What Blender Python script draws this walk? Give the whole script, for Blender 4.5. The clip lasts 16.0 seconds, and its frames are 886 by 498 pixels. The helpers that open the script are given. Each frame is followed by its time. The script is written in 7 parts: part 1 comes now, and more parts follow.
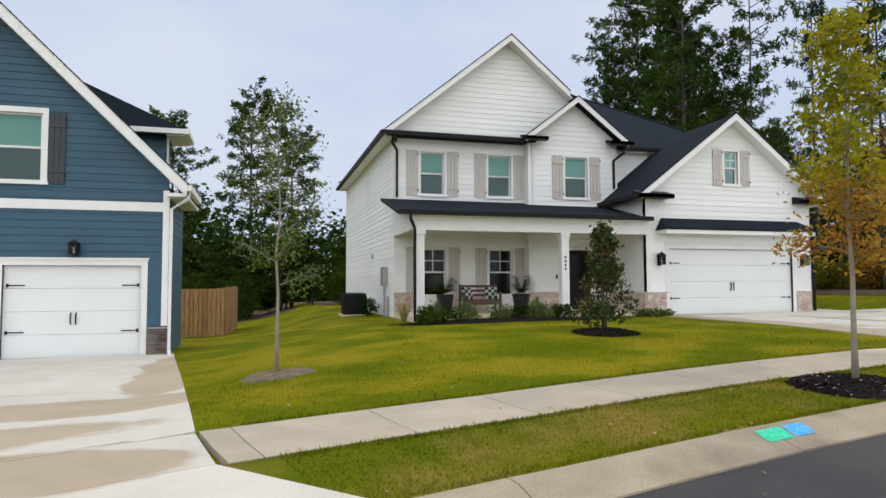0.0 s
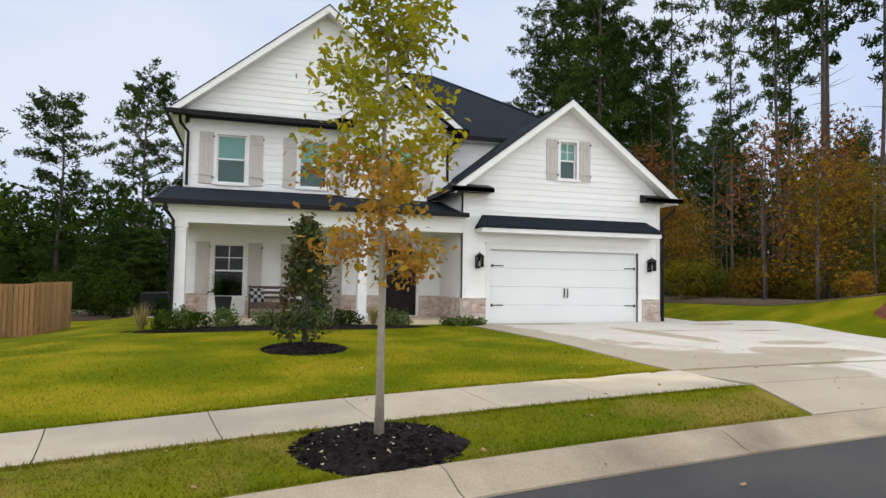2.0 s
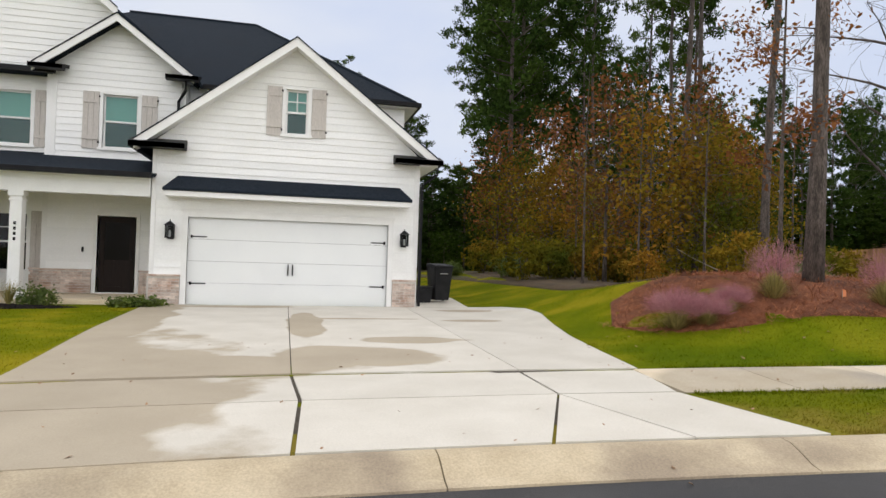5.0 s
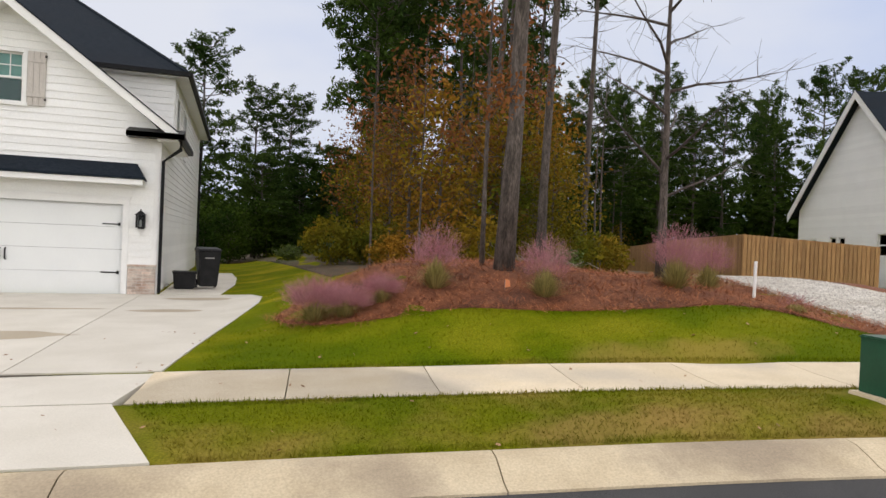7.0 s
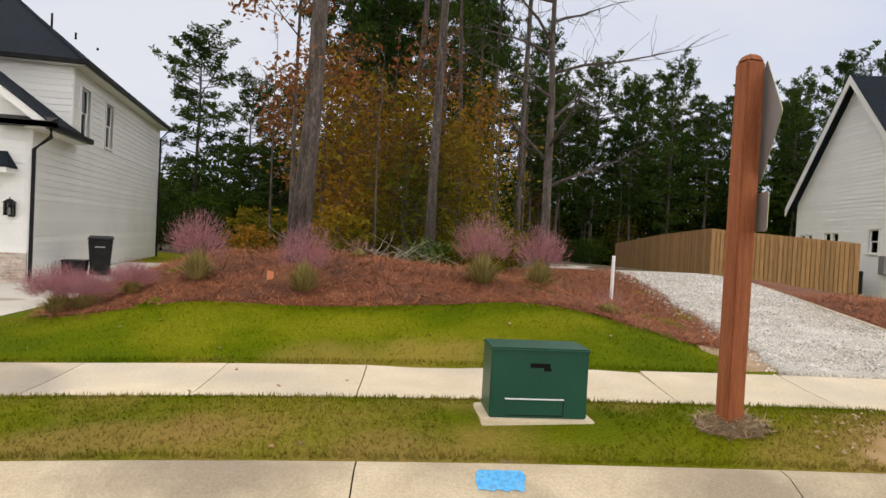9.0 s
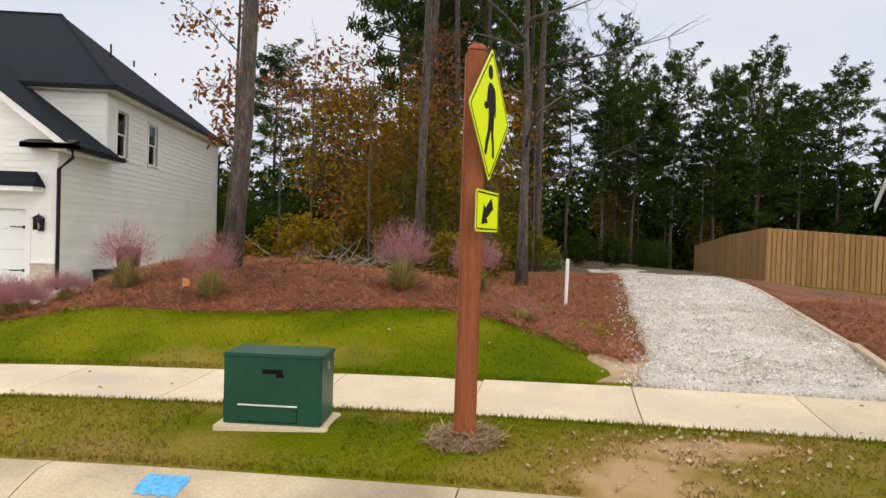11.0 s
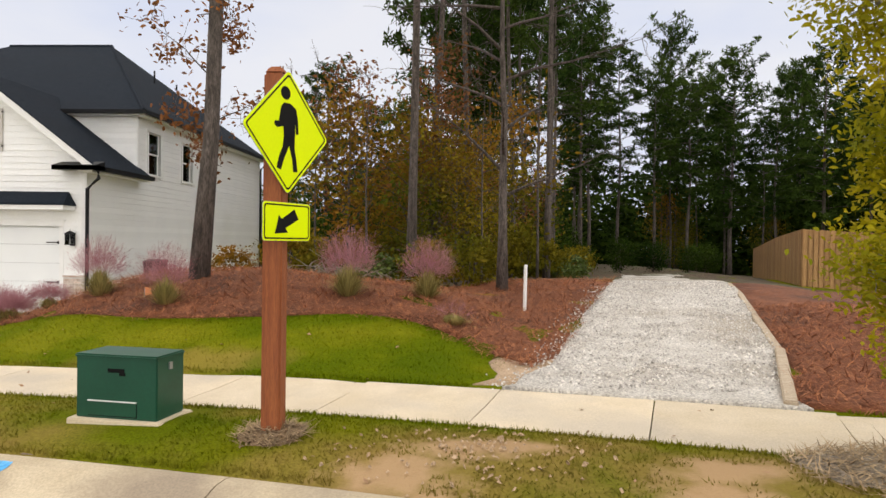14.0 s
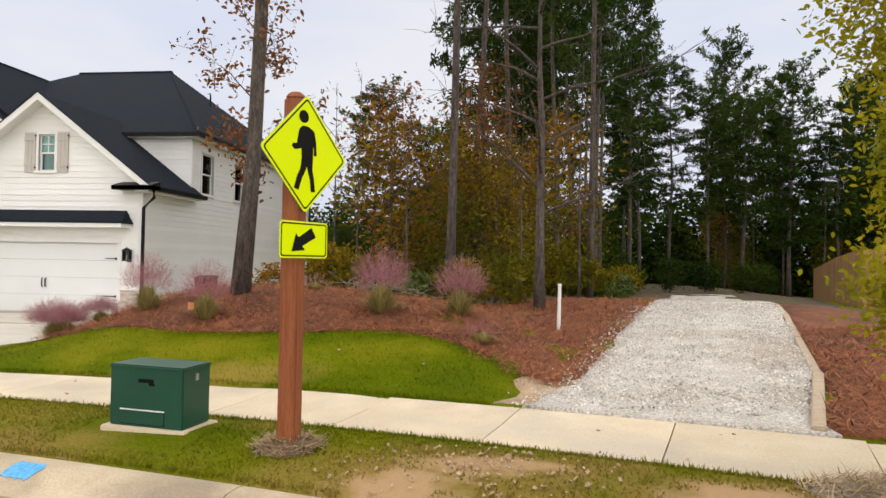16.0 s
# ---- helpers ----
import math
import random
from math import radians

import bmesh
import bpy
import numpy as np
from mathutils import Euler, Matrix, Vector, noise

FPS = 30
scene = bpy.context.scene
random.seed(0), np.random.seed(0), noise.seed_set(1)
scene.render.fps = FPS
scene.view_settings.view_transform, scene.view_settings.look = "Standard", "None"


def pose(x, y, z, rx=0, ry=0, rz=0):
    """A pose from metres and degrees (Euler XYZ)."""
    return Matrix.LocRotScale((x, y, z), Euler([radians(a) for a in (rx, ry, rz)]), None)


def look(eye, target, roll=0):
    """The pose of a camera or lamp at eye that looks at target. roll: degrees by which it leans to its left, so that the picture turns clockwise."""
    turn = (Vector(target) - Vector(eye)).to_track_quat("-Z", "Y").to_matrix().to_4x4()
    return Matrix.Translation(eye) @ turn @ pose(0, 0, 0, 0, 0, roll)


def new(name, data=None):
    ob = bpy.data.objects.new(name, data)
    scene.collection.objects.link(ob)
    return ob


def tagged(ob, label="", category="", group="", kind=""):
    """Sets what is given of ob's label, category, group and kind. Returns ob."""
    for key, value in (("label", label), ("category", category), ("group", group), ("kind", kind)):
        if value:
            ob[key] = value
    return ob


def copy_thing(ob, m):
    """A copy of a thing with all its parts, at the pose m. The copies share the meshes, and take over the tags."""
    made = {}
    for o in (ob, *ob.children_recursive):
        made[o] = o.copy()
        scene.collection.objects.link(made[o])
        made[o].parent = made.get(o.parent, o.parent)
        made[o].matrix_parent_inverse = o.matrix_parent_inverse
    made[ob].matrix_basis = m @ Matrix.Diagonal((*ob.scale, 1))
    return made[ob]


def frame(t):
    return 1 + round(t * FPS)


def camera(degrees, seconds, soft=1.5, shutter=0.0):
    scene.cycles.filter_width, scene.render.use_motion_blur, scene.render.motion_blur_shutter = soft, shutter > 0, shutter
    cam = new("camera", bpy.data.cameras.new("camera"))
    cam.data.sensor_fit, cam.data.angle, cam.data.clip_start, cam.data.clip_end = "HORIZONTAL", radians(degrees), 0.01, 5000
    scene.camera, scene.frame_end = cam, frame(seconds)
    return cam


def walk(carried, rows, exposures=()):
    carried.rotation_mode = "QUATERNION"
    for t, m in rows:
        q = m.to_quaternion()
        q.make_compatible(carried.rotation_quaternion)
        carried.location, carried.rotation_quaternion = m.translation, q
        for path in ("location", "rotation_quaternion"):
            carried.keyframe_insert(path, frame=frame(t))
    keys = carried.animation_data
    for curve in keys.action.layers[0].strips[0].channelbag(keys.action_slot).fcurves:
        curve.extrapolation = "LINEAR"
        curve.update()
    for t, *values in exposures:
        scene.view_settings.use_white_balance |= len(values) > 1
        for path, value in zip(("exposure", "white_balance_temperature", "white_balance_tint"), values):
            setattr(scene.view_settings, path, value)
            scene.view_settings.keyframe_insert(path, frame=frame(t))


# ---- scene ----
cam = camera(69.3, 16.0, 1.5)
PATH = [
    (0, (-12.649, -17.921, 0.987), (-12.105, -15.999, 1.098), -0.2),
    (0.5, (-11.267, -17.768, 1.071), (-10.691, -15.855, 1.165), 0.3),
    (1, (-9.709, -17.605, 1.126), (-9.121, -15.696, 1.212), 0.6),
    (1.5, (-8.149, -17.404, 1.141), (-7.561, -15.494, 1.234), 0.8),
    (2, (-6.635, -17.219, 1.162), (-6.056, -15.308, 1.265), 0.9),
    (2.5, (-5.133, -17.045, 1.193), (-4.563, -15.131, 1.304), 0.9),
    (3, (-3.643, -16.929, 1.29), (-3.085, -15.011, 1.387), 0.9),
    (5.3, (3.286, -16.47, 1.351), (3.777, -14.376, 1.377), 1.9),
    (5.5, (3.817, -16.459, 1.36), (4.325, -14.37, 1.39), 1.8),
    (6, (5.077, -16.546, 1.424), (5.641, -14.471, 1.443), 1.7),
    (6.5, (6.305, -16.604, 1.472), (6.922, -14.543, 1.481), 2.0),
    (7, (7.476, -16.699, 1.538), (8.132, -14.651, 1.518), 2.4),
    (7.5, (8.606, -16.776, 1.568), (9.277, -14.733, 1.526), 3.1),
    (8, (9.647, -16.901, 1.611), (10.301, -14.853, 1.553), 3.3),
    (8.5, (10.723, -16.98, 1.633), (11.312, -14.912, 1.577), 3.2),
    (9, (11.686, -17.113, 1.671), (12.186, -15.023, 1.622), 2.9),
    (11.3, (14.897, -17.526, 1.781), (15.013, -15.378, 1.74), 1.9),
    (11.5, (15.09, -17.57, 1.782), (15.187, -15.422, 1.747), 2.0),
    (12, (15.522, -17.611, 1.792), (15.576, -15.461, 1.775), 2.0),
    (12.5, (15.897, -17.647, 1.81), (15.91, -15.497, 1.808), 1.8),
    (13, (16.218, -17.701, 1.812), (16.195, -15.551, 1.816), 1.3),
    (13.5, (16.481, -17.747, 1.814), (16.419, -15.598, 1.809), 0.9),
    (14, (16.688, -17.78, 1.823), (16.586, -15.631, 1.8), 0.8),
    (14.5, (16.839, -17.809, 1.823), (16.688, -15.663, 1.79), 1.0),
    (15, (16.937, -17.822, 1.824), (16.739, -15.681, 1.798), 1.1),
    (15.5, (16.988, -17.839, 1.817), (16.747, -15.701, 1.819), 1.2),
    (16, (17.014, -17.847, 1.828), (16.74, -15.715, 1.863), 1.1),
]
UNIT = 0.93     # metres to a unit of the plan below
walk(cam, [(t, look([UNIT * c for c in eye], [UNIT * c for c in target], roll)) for t, eye, target, roll in PATH],
     [(0, -0.02, 6250, 8), (1.0, 0.08, 6250, 8), (3, 0.13, 6350, 8), (5.5, 0.08, 6550, 9), (8, 0.05, 6750, 10), (11.5, 0.16, 6950, 10), (16, 0.18, 6950, 10)])

# ---------- light ----------
world = bpy.data.worlds.new("world")
scene.world = world
world.use_nodes = True
wn, wl = world.node_tree.nodes, world.node_tree.links
sky = wn.new("ShaderNodeTexSky")
sky.sky_type, sky.sun_disc = "NISHITA", False
sky.sun_elevation, sky.sun_rotation = radians(72), radians(180)
sky.air_density, sky.dust_density, sky.ozone_density = 1.2, 3.0, 1.5
wtc = wn.new("ShaderNodeTexCoord")
wmap = wn.new("ShaderNodeMapping")
wmap.inputs["Scale"].default_value = (1.0, 1.0, 2.6)
wnoise = wn.new("ShaderNodeTexNoise")
wnoise.inputs["Scale"].default_value, wnoise.inputs["Detail"].default_value = 1.7, 6
wramp = wn.new("ShaderNodeValToRGB")
wramp.color_ramp.elements[0].position, wramp.color_ramp.elements[0].color = 0.33, (5.6, 6.5, 9.0, 1)
wramp.color_ramp.elements[1].position, wramp.color_ramp.elements[1].color = 0.66, (7.9, 8.2, 9.2, 1)
wmix = wn.new("ShaderNodeMix")
wmix.data_type = "RGBA"
wmix.inputs[0].default_value = 0.86
wl.new(wtc.outputs["Generated"], wmap.inputs["Vector"])
wl.new(wmap.outputs["Vector"], wnoise.inputs["Vector"])
wl.new(wnoise.outputs["Fac"], wramp.inputs["Fac"])
wl.new(sky.outputs["Color"], wmix.inputs[6])
wl.new(wramp.outputs["Color"], wmix.inputs[7])
wl.new(wmix.outputs[2], wn["Background"].inputs["Color"])
wn["Background"].inputs["Strength"].default_value = 0.1

sun = new("sun", bpy.data.lights.new("sun", "SUN"))
sun.data.energy, sun.data.angle, sun.data.color = 2.6, radians(170), (1.0, 0.91, 0.76)
sun.matrix_basis = look((0, -14, 34), (0, 0, 0))

# ---------- materials ----------


def nmat(name, c1, c2, scale=4.0, rough=0.7, fine=0.0, fine_scale=60.0, bump=0.0, stretch=(1, 1, 1), metal=0.0,
         c3=None, big=0.25, islands=0.0, objs=0.0, spec=0.5, coord="Object", trans=0.0, dry=0.0):
    """Principled material: two colours mixed by coarse noise, a third by larger stains, fine grain and bump."""
    m = bpy.data.materials.new(name)
    m.use_nodes = True
    n, l = m.node_tree.nodes, m.node_tree.links
    b = n["Principled BSDF"]
    tc = n.new("ShaderNodeTexCoord")
    if coord == "World":
        src = n.new("ShaderNodeNewGeometry").outputs["Position"]
    else:
        src = tc.outputs[coord]
    mp = n.new("ShaderNodeMapping")
    mp.inputs["Scale"].default_value = stretch
    l.new(src, mp.inputs["Vector"])

    def noise_at(s, detail=4):
        t = n.new("ShaderNodeTexNoise")
        t.inputs["Scale"].default_value, t.inputs["Detail"].default_value = s, detail
        l.new(mp.outputs["Vector"], t.inputs["Vector"])
        return t.outputs["Fac"]

    def mixed(f, a, b2, kind="MIX"):
        x = n.new("ShaderNodeMix")
        x.data_type, x.blend_type = "RGBA", kind
        for v, i in ((f, 0), (a, 6), (b2, 7)):
            if isinstance(v, (int, float)):
                x.inputs[i].default_value = v
            elif isinstance(v, tuple):
                x.inputs[i].default_value = (*v, 1)
            else:
                l.new(v, x.inputs[i])
        return x.outputs[2]

    def contrast(f, lo, hi):
        r = n.new("ShaderNodeMapRange")
        r.inputs[1].default_value, r.inputs[2].default_value = lo, hi
        l.new(f, r.inputs[0])
        return r.outputs[0]

    col = mixed(contrast(noise_at(scale), 0.35, 0.65), c1, c2)
    if c3:
        patch = noise_at(big, 5)
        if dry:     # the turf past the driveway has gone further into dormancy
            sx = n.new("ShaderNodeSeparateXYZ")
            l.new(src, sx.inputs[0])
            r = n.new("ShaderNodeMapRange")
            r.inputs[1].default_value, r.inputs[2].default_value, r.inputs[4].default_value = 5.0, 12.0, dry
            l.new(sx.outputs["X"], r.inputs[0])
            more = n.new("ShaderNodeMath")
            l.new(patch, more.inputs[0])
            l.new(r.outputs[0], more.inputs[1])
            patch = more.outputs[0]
        col = mixed(contrast(patch, 0.48, 0.66), col, c3)
    grain = noise_at(fine_scale, 3)
    if fine:
        g = n.new("ShaderNodeMapRange")
        g.inputs[1].default_value, g.inputs[2].default_value = 0.3, 0.7
        g.inputs[3].default_value, g.inputs[4].default_value = 1 - fine, 1 + fine * 0.6
        l.new(grain, g.inputs[0])
        col = mixed(1.0, col, g.outputs[0], "MULTIPLY")
    if islands or objs:
        rnd = n.new("ShaderNodeNewGeometry").outputs["Random Per Island"] if islands else n.new("ShaderNodeObjectInfo").outputs["Random"]
        k = islands or objs
        g = n.new("ShaderNodeMapRange")
        g.inputs[3].default_value, g.inputs[4].default_value = 1 - k, 1 + k * 0.6
        l.new(rnd, g.inputs[0])
        col = mixed(1.0, col, g.outputs[0], "MULTIPLY")
    l.new(col, b.inputs["Base Color"])
    b.inputs["Roughness"].default_value, b.inputs["Metallic"].default_value = rough, metal
    b.inputs["Specular IOR Level"].default_value = spec
    if bump:
        bp = n.new("ShaderNodeBump")
        bp.inputs["Strength"].default_value, bp.inputs["Distance"].default_value = bump, 0.02
        l.new(grain, bp.inputs["Height"])
        l.new(bp.outputs["Normal"], b.inputs["Normal"])
    if trans:
        t = n.new("ShaderNodeBsdfTranslucent")
        l.new(col, t.inputs["Color"])
        x = n.new("ShaderNodeMixShader")
        x.inputs[0].default_value = trans
        l.new(b.outputs[0], x.inputs[1])
        l.new(t.outputs[0], x.inputs[2])
        l.new(x.outputs[0], n["Material Output"].inputs["Surface"])
    return m


def glass_mat(name, tint, ior=1.5, rough=0.02):
    m = bpy.data.materials.new(name)
    m.use_nodes = True
    n, l = m.node_tree.nodes, m.node_tree.links
    t, g, x, f = (n.new("ShaderNode" + k) for k in ("BsdfTransparent", "BsdfGlossy", "MixShader", "Fresnel"))
    t.inputs["Color"].default_value = (*tint, 1)
    g.inputs["Roughness"].default_value = rough
    f.inputs["IOR"].default_value = ior
    l.new(f.outputs[0], x.inputs[0])
    l.new(t.outputs[0], x.inputs[1])
    l.new(g.outputs[0], x.inputs[2])
    l.new(x.outputs[0], n["Material Output"].inputs["Surface"])
    return m


WHITE = nmat("white_siding_paint", (0.86, 0.86, 0.85), (0.83, 0.835, 0.83), 1.3, 0.55, 0.05, 40, 0.08, objs=0.05, coord="World", c3=(0.80, 0.80, 0.78), big=0.5)
FARWHITE = nmat("bright_white_siding_paint", (0.88, 0.885, 0.88), (0.85, 0.855, 0.85), 1.3, 0.55, 0.05, 40, 0.08, objs=0.04, coord="World")
TRIM = nmat("white_trim_paint", (0.82, 0.82, 0.81), (0.78, 0.78, 0.77), 3, 0.5, 0.04, 50, 0.05, coord="World")
DOORW = nmat("white_garage_door", (0.79, 0.81, 0.81), (0.76, 0.78, 0.785), 1.0, 0.42, 0.03, 50, 0.05, coord="World")
BLACK = nmat("black_metal", (0.007, 0.007, 0.009), (0.014, 0.014, 0.015), 6, 0.5, 0.1, 60, 0.05, coord="World", spec=0.15)
SHINGLE = nmat("charcoal_shingle", (0.011, 0.016, 0.024), (0.02, 0.027, 0.037), 9, 0.95, 0.45, 45, 0.5, stretch=(1, 1, 3), coord="World", c3=(0.016, 0.021, 0.029), big=0.6, spec=0.1)
SHUTTER = nmat("greige_shutter_paint", (0.58, 0.54, 0.50), (0.51, 0.475, 0.44), 5, 0.7, 0.18, 30, 0.25, stretch=(6, 6, 0.7), coord="World")
BRICK = nmat("blush_brick", (0.58, 0.46, 0.39), (0.68, 0.59, 0.52), 7, 0.9, 0.25, 50, 0.4, objs=0.28, coord="World", c3=(0.44, 0.29, 0.22), big=3.0)
MORTAR = nmat("pale_mortar", (0.62, 0.59, 0.54), (0.55, 0.52, 0.48), 12, 0.95, 0.2, 80, 0.4, coord="World")
BLUE = nmat("navy_siding_paint", (0.022, 0.075, 0.125), (0.026, 0.088, 0.14), 1.5, 0.5, 0.08, 40, 0.08, objs=0.08, coord="World")
DKSHUT = nmat("slate_shutter_paint", (0.03, 0.042, 0.055), (0.038, 0.05, 0.062), 4, 0.6, 0.15, 30, 0.2, coord="World")
STONE = nmat("stacked_brown_stone", (0.13, 0.10, 0.085), (0.20, 0.16, 0.14), 6, 0.9, 0.35, 40, 0.5, objs=0.4, coord="World", c3=(0.07, 0.065, 0.07), big=2.0)
CONC = nmat("sidewalk_concrete", (0.60, 0.50, 0.35), (0.67, 0.57, 0.42), 2.2, 0.9, 0.14, 70, 0.2, objs=0.10, coord="World", c3=(0.52, 0.45, 0.35), big=0.7)
KERBC = nmat("kerb_concrete", (0.46, 0.375, 0.25), (0.55, 0.46, 0.32), 2.5, 0.9, 0.16, 60, 0.2, coord="World", c3=(0.30, 0.24, 0.17), big=0.9, objs=0.08)
ASPH = nmat("asphalt", (0.034, 0.034, 0.036), (0.048, 0.047, 0.048), 1.5, 0.85, 0.4, 130, 0.5, coord="World", c3=(0.06, 0.055, 0.05), big=0.35)
GLASS = glass_mat("window_glass", (0.62, 0.80, 0.78))
DGLASS = glass_mat("dark_window_glass", (0.5, 0.52, 0.52), 1.3)
BLIND = nmat("white_blind", (0.78, 0.87, 0.84), (0.72, 0.82, 0.79), 2, 0.8, 0.05, 40, coord="World")
SCREEN = nmat("insect_screen", (0.10, 0.125, 0.135), (0.12, 0.145, 0.15), 3, 0.8, 0.1, 80, coord="World")
# near-black that paints in the shade of unlit rooms
DARKIN = nmat("interior_shade", (0.012, 0.013, 0.015), (0.02, 0.02, 0.022), 2, 0.9, coord="World")
DOORG = nmat("tinted_door_glass", (0.005, 0.004, 0.004), (0.007, 0.006, 0.006), 2, 0.15, coord="World", spec=0.12)
DOORD = nmat("dark_stained_door", (0.012, 0.007, 0.006), (0.018, 0.011, 0.009), 3, 0.45, 0.2, 30, 0.1, stretch=(8, 8, 1), coord="World", spec=0.15)
FENCE = nmat("cedar_fence_board", (0.33, 0.175, 0.07), (0.43, 0.25, 0.105), 3, 0.85, 0.25, 25, 0.3, stretch=(8, 8, 0.8), objs=0.22, coord="World")
POSTW = nmat("red_brown_treated_post", (0.25, 0.066, 0.019), (0.34, 0.102, 0.03), 2.5, 0.75, 0.25, 20, 0.35, stretch=(14, 14, 0.9))
WOOD = nmat("weathered_timber", (0.42, 0.33, 0.23), (0.5, 0.41, 0.30), 3, 0.9, 0.25, 30, 0.3, stretch=(1, 8, 8))
GREENM = nmat("dark_green_enamel", (0.003, 0.058, 0.030), (0.005, 0.070, 0.037), 3, 0.4, 0.08, 40, 0.05)
YELLOW = nmat("fluorescent_yellow_sheet", (0.78, 0.95, 0.0), (0.75, 0.93, 0.0), 3, 0.5, 0.03, 60, spec=0.15)
SIGNB = nmat("black_sign_ink", (0.006, 0.006, 0.006), (0.009, 0.009, 0.009), 3, 0.6, spec=0.1)
ALU = nmat("aluminium_sheet", (0.42, 0.42, 0.42), (0.36, 0.36, 0.36), 3, 0.45, metal=0.7)
PLAST = nmat("black_plastic", (0.012, 0.012, 0.014), (0.02, 0.02, 0.022), 5, 0.55, 0.1, 60, 0.05, spec=0.2)
MULCH = nmat("black_bark_mulch", (0.009, 0.007, 0.008), (0.024, 0.019, 0.018), 14, 0.95, 0.5, 60, 0.6, islands=0.6, coord="World", spec=0.08)
STRAWG = nmat("pine_straw_bed", (0.15, 0.048, 0.018), (0.23, 0.078, 0.03), 5, 0.95, 0.45, 45, 0.8, coord="World", c3=(0.10, 0.038, 0.02), big=0.9)
STRAW = nmat("pine_straw", (0.30, 0.095, 0.034), (0.42, 0.16, 0.065), 5, 0.9, 0.2, 40, islands=0.6, coord="World")
GRAVEL = nmat("pale_gravel", (0.52, 0.485, 0.43), (0.63, 0.595, 0.54), 3, 0.95, 0.5, 42, 0.9, coord="World", c3=(0.42, 0.37, 0.30), big=0.6)
GRAVSTONE = nmat("gravel_stone", (0.54, 0.50, 0.45), (0.70, 0.665, 0.61), 3, 0.9, 0.2, 40, islands=0.5, coord="World")
GRASSB = nmat("grass_blade", (0.112, 0.142, 0.002), (0.20, 0.198, 0.003), 0.7, 0.75, islands=0.14, stretch=(0.9, 1.15, 1), coord="World", c3=(0.26, 0.225, 0.011), big=0.7, trans=0.25, spec=0.05)
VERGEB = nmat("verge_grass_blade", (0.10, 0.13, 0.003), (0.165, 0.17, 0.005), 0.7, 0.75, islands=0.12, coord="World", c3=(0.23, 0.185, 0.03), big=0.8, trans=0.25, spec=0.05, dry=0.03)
BARK = nmat("grey_brown_bark", (0.055, 0.044, 0.037), (0.135, 0.11, 0.096), 5, 0.95, 0.6, 22, 1.0, stretch=(3, 3, 0.6), coord="World")
BARKP = nmat("pale_young_bark", (0.24, 0.21, 0.16), (0.31, 0.28, 0.22), 6, 0.9, 0.2, 40, 0.3, stretch=(3, 3, 0.8))
NEEDLE = nmat("pine_needles", (0.024, 0.050, 0.010), (0.068, 0.110, 0.019), 0.35, 0.75, islands=0.55, trans=0.15, spec=0.04, coord="World")
LEAFDK = nmat("dark_green_leaves", (0.015, 0.035, 0.005), (0.050, 0.082, 0.009), 0.3, 0.8, islands=0.6, trans=0.12, spec=0.03, coord="World")
LEAFOL = nmat("olive_autumn_leaves", (0.075, 0.095, 0.01), (0.24, 0.18, 0.014), 0.4, 0.7, islands=0.5, trans=0.35, spec=0.04, c3=(0.30, 0.15, 0.02), big=0.28, coord="World")
LEAFBR = nmat("russet_autumn_leaves", (0.21, 0.085, 0.032), (0.30, 0.125, 0.038), 0.5, 0.7, islands=0.5, trans=0.3, spec=0.04, c3=(0.15, 0.075, 0.03), big=0.3, coord="World")
LEAFYE = nmat("yellow_green_leaves", (0.46, 0.38, 0.010), (0.21, 0.235, 0.010), 1.6, 0.6, islands=0.35, trans=0.5, spec=0.2)
LEAFOR = nmat("orange_yellow_leaves", (0.44, 0.32, 0.02), (0.42, 0.18, 0.04), 2.0, 0.6, islands=0.35, trans=0.5, spec=0.2)
LEAFMG = nmat("glossy_magnolia_leaves", (0.020, 0.042, 0.008), (0.060, 0.080, 0.016), 3.0, 0.5, islands=0.5, trans=0.1, spec=0.25, c3=(0.11, 0.06, 0.02), big=2.2)
LEAFSH = nmat("shrub_leaves", (0.06, 0.10, 0.012), (0.13, 0.17, 0.022), 2.0, 0.6, islands=0.5, trans=0.25)
MUHLY = nmat("pink_muhly_plumes", (0.42, 0.185, 0.21), (0.52, 0.28, 0.30), 2.0, 0.8, islands=0.4, trans=0.4, spec=0.1)
MUHLYG = nmat("muhly_blades", (0.28, 0.24, 0.08), (0.38, 0.31, 0.12), 2.0, 0.8, islands=0.4, trans=0.2, spec=0.1)
LITTER = nmat("forest_leaf_litter", (0.06, 0.04, 0.022), (0.11, 0.072, 0.036), 3, 0.95, 0.45, 30, 0.8, coord="World", c3=(0.08, 0.085, 0.03), big=0.4)
REDDIRT = nmat("bare_tan_soil", (0.40, 0.275, 0.165), (0.50, 0.36, 0.235), 5, 0.95, 0.4, 50, 0.5, coord="World", c3=(0.32, 0.22, 0.12), big=1.5)


